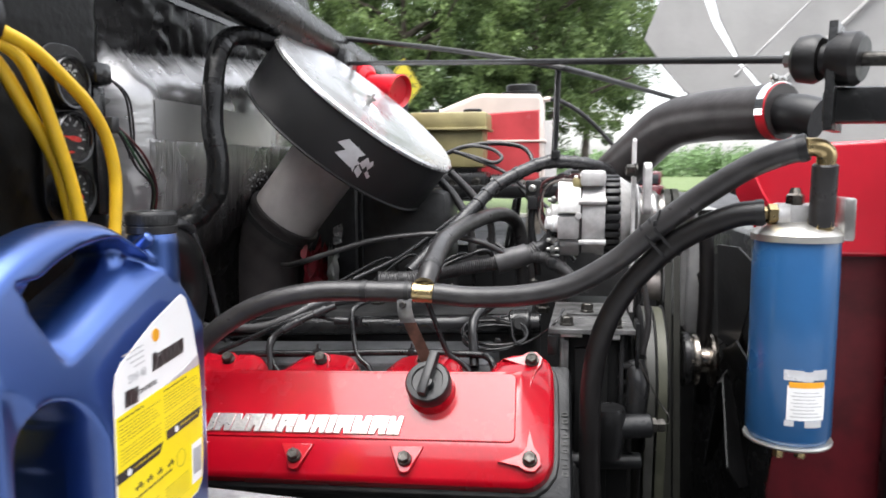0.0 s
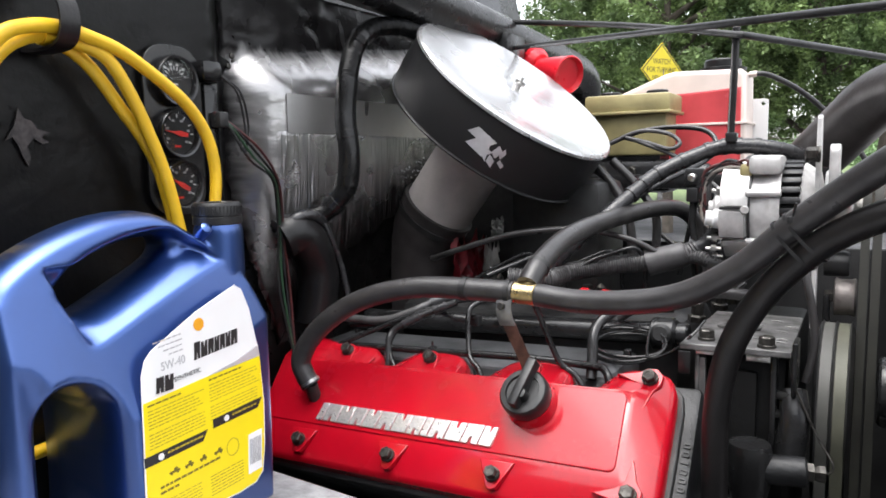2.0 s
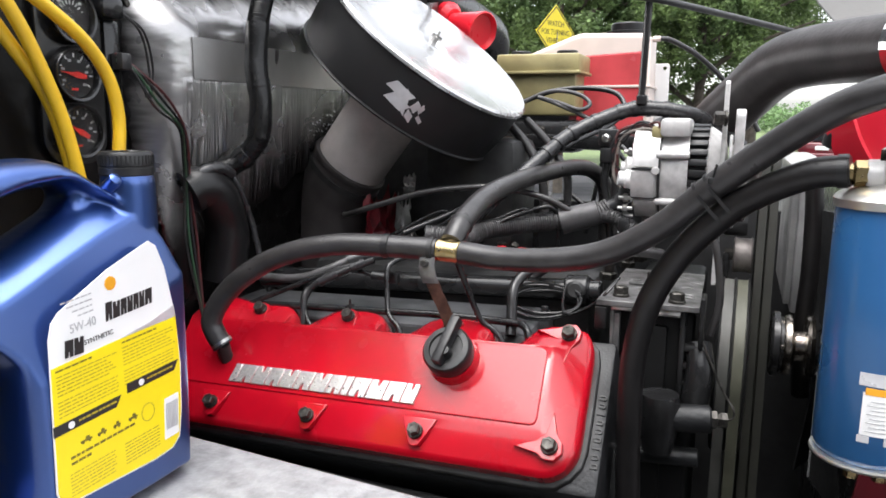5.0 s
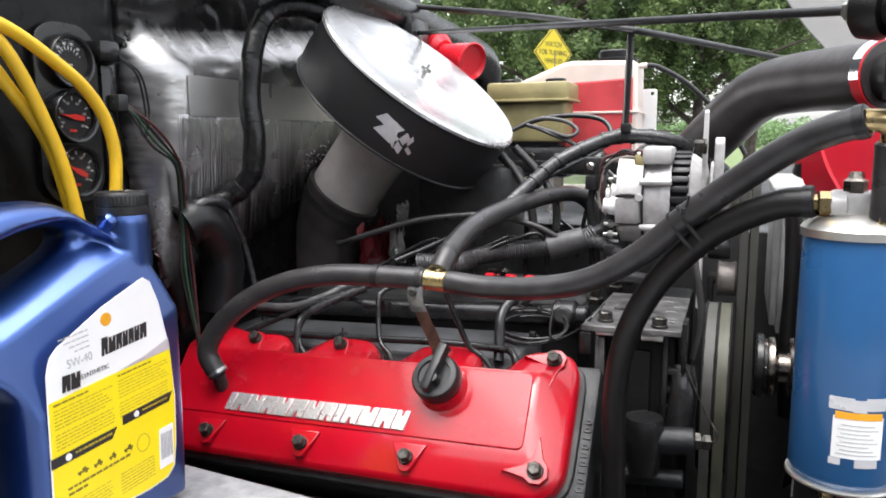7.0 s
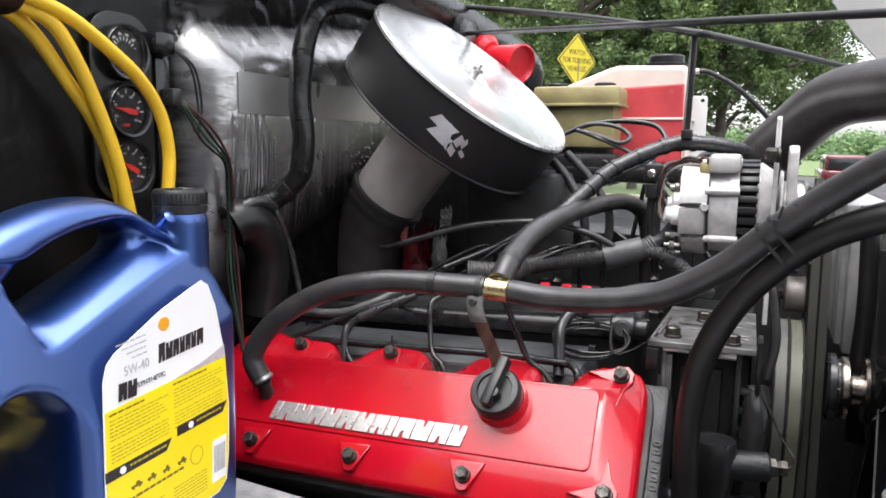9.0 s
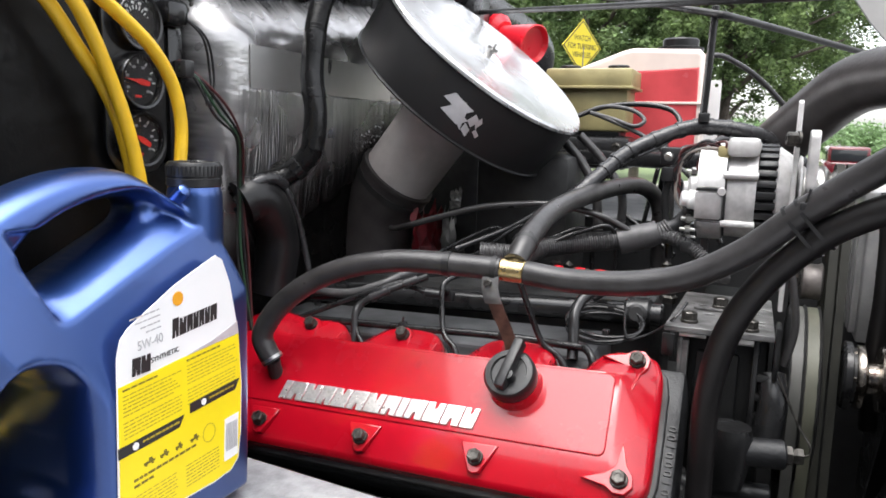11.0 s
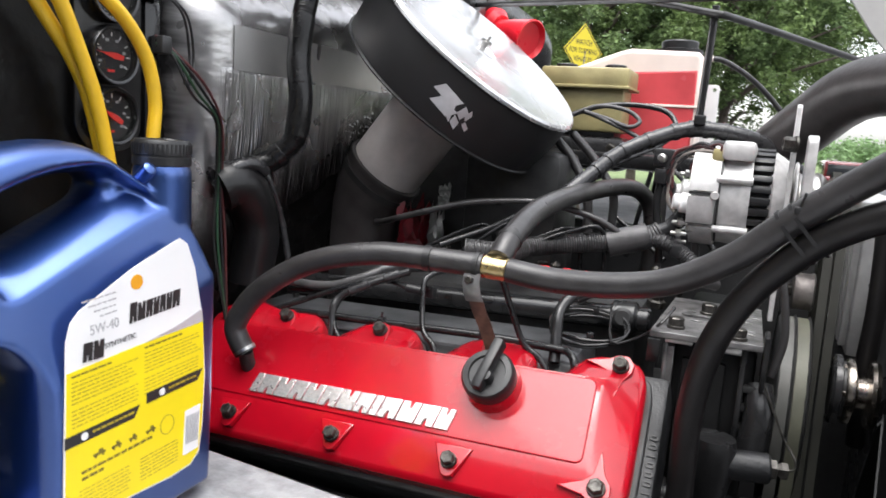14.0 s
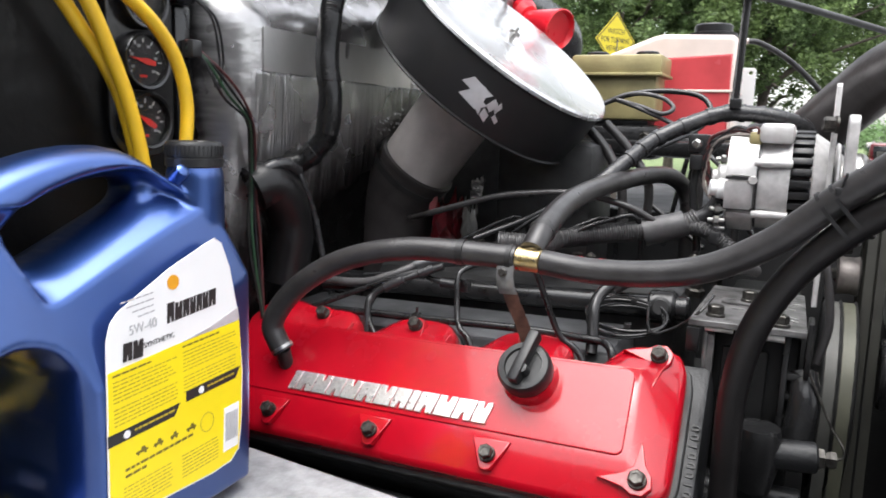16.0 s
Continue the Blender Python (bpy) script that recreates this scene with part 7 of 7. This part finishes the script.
hd = thing("raised_hood", "pale grey fibreglass hood tilted up at the front", "hood", (0.55, 2.5, 1.6))
part("flank", hood_sheet([(0.30, 2.09), (0.236, 1.923), (0.30, 1.83), (0.364, 1.755), (0.50, 1.66), (0.60, 1.66), (0.60, 1.75), (0.52, 1.85), (0.45, 1.96), (0.40, 2.09)], 2.5, 0.02), HOODGREY, hd)
part("flap", hood_sheet([(0.43, 2.2), (0.49, 2.0), (0.56, 1.86), (0.66, 1.75), (0.66, 1.60), (1.3, 1.50), (1.3, 2.2)], 2.62, 0.02), HOODGREY, hd)
part("stand", box((1.45, 2.45, GZ), (1.6, 2.65, 1.9), 0.01), HOODGREY, hd)
part("crown", box((1.25, 2.56, 1.6), (1.6, 2.63, 2.0), 0.01), HOODGREY, hd)
part("seam", rod((0.52, 2.49, 1.80), (0.80, 2.60, 2.08), 0.004), SHROUD, hd)
part("ridge", rod((0.66, 2.60, 1.76), (1.0, 2.60, 2.1), 0.008), HOODGREY, hd)

# ---- distance: sign, car, trees ----
sg = thing("road_sign", "yellow diamond road sign with black words on a post", "sign", (-2.78, 12.03, GZ))
SX = Matrix((Vector((0.53, 0.848, 0)), Vector((0, 0, 1)), Vector((0.848, -0.53, 0)))).transposed().to_4x4()
SX.translation = (-2.78, 12.0, 2.9)
dm = 0.43
board = part("board", plate([(0, -dm), (dm, 0), (0, dm), (-dm, 0)], 0.004, SX, bevel=0.001), SIGNYEL, sg)
bd = dm - 0.02
bi = dm - 0.045
part("border", plate([(0, -bd), (bd, 0), (0, bd), (-bd, 0)], 0.001, SX @ Matrix.Translation((0, 0, 0.005)), [[(0, -bi), (bi, 0), (0, bi), (-bi, 0)]]), INK, board)
for t, yy, sz in (("WATCH", 0.13, 0.12), ("FOR TURNING", 0.0, 0.115), ("VEHICLES", -0.13, 0.115)):
    part("lettering", lettering(t, sz, SX @ Matrix.Translation((0, yy, 0.006)), 0.001, width=0.82), INK, board)
part("post", box((-2.81, 12.02, GZ), (-2.75, 12.06, 2.9)), GALV, sg)

car = thing("parked_car", "dark red sport utility car seen from behind", "car", (3.25, 37.0, GZ))


def cbox(x0, y0, z0, x1, y1, z1, b=0.06):
    return box((3.25 + x0, 37 + y0, GZ + z0), (3.25 + x1, 37 + y1, GZ + z1), b, seg=3)


part("body", cbox(-0.92, -2.2, 0.35, 0.92, 2.3, 1.08, 0.12), CARRED, car)
part("cabin", cbox(-0.8, -2.1, 1.0, 0.8, 0.9, 1.72, 0.14), CARRED, car)
part("rear_window", cbox(-0.66, -2.13, 1.12, 0.66, -2.08, 1.58, 0.02), DARKGLASS, car)
part("side_window", cbox(-0.83, -1.8, 1.12, -0.79, 0.7, 1.55, 0.015), DARKGLASS, car)
part("bumper", cbox(-0.9, -2.32, 0.38, 0.9, -2.15, 0.62, 0.05), CARRED, car)
for x in (-0.86, 0.62):
    part("tail_light", cbox(x, -2.24, 0.72, x + 0.24, -2.18, 1.05, 0.02), CARRED, car)
part("plate", cbox(-0.26, -2.23, 0.75, 0.26, -2.19, 0.92, 0.01), WHITE, car)
for x in (-0.8, 0.8):
    for y in (-1.4, 1.4):
        w = part("wheel", rod((3.25 + x - 0.1, 37 + y, GZ + 0.36), (3.25 + x + 0.1, 37 + y, GZ + 0.36), 0.36, 24, 0.03), TYRE, car)


def leaves(centres, radii, count, size, seed):
    """Many small folded leaf blades round the clump centres."""
    g = np.random.default_rng(seed)
    idx = g.integers(0, len(centres), count)
    d = g.normal(size=(count, 3))
    d /= np.linalg.norm(d, axis=1)[:, None]
    p = centres[idx] + d * (radii[idx] * g.random(count) ** 0.45)[:, None]
    a = g.normal(size=(count, 3))
    a[:, 2] *= 0.6
    a /= np.linalg.norm(a, axis=1)[:, None]
    b = np.cross(a, g.normal(size=(count, 3)))
    b /= np.linalg.norm(b, axis=1)[:, None]
    s = (size * (0.6 + 0.8 * g.random(count)))[:, None]
    v = np.stack([p - a * s, p + b * s * 0.45, p + a * s, p - b * s * 0.45], 1).reshape(-1, 3)
    me = bpy.data.meshes.new("leaves")
    me.vertices.add(4 * count)
    me.vertices.foreach_set("co", v.ravel())
    me.loops.add(4 * count)
    me.loops.foreach_set("vertex_index", np.arange(4 * count))
    me.polygons.add(count)
    me.polygons.foreach_set("loop_start", np.arange(count) * 4)
    me.polygons.foreach_set("loop_total", np.full(count, 4))
    me.update()
    me.validate()
    return me


def raw_part(name, me, material, parent):
    me.transform(Matrix.Translation(-base_of(parent)))
    me.materials.append(material)
    ob = new(name, me)
    ob.parent = parent
    return ob


def tree(x, y, height, spread, low, seed, count=130000, size=0.042):
    r = random.Random(seed)
    t = thing("tree", "broad leafy green tree with a grey-brown trunk", "tree", (x, y, GZ), group="roadside trees")
    trunk = [(x, y, GZ - 0.1), (x + 0.1 * r.random(), y, GZ + 1.4), (x + 0.25 * (r.random() - 0.5), y, GZ + 3.0), (x, y, GZ + height * 0.75)]
    bm = bmesh.new()
    sp = spline(trunk, 6)
    limbs = [(sp, 0.24, 0.06)]
    for k in range(13):
        a = 2 * math.pi * (k + r.random() * 0.6) / 13
        z0 = GZ + low + (height * 0.6 - low) * r.random()
        end = (x + math.cos(a) * spread * (0.6 + 0.35 * r.random()), y + math.sin(a) * spread * 0.75, z0 + 0.3 + 1.6 * r.random())
        mid = (x + math.cos(a) * spread * 0.35, y + math.sin(a) * spread * 0.3, z0 + 0.5)
        limbs.append((spline([(x, y, z0 - 0.2), mid, end], 6), 0.09, 0.02))
    for path, r0, r1 in limbs:
        rings = []
        for i, q in enumerate(path):
            d = (path[min(i + 1, len(path) - 1)] - path[max(i - 1, 0)]).normalized()
            n1 = d.orthogonal().normalized()
            n2 = d.cross(n1)
            rr = r0 + (r1 - r0) * i / (len(path) - 1)
            rings.append([bm.verts.new(q + rr * (math.cos(k * math.pi / 4) * n1 + math.sin(k * math.pi / 4) * n2)) for k in range(8)])
        for a, b in zip(rings, rings[1:]):
            for k in range(8):
                bm.faces.new((a[k], a[(k + 1) % 8], b[(k + 1) % 8], b[k]))
    part("trunk", bm, BARK, t)
    cs, rad = [], []
    while len(cs) < 620:
        p = Vector((r.uniform(-1, 1), r.uniform(-1, 1), r.uniform(-0.75, 1)))
        if 0.35 < p.length < 1.0:
            cs.append((x + p.x * spread, y + p.y * spread * 0.8, GZ + low + 0.55 * (height - low) + p.z * 0.55 * (height - low) - 0.8 * r.random()))
            rad.append(r.uniform(0.16, 0.46))
    raw_part("crown", leaves(np.array(cs), np.array(rad), count, size, seed), LEAF, t)


tree(-4.4, 19.0, 9.5, 3.4, 1.9, 3, 110000, 0.058)
tree(-1.1, 21.0, 10.5, 3.2, 1.8, 5, 110000, 0.058)
tree(0.3, 25.0, 10.0, 2.6, 3.4, 8, 90000, 0.05)
tree(-9.5, 27.0, 11.0, 3.6, 2.2, 12, 40000, 0.07)
tree(-5.2, 33.0, 12.0, 4.5, 1.5, 14, 50000, 0.075)
gg = np.random.default_rng(6)
n = 420
wc = np.stack([gg.uniform(-90, 110, n), gg.uniform(150, 175, n), GZ + gg.uniform(0.2, 5.2, n) ** 0.9], 1)
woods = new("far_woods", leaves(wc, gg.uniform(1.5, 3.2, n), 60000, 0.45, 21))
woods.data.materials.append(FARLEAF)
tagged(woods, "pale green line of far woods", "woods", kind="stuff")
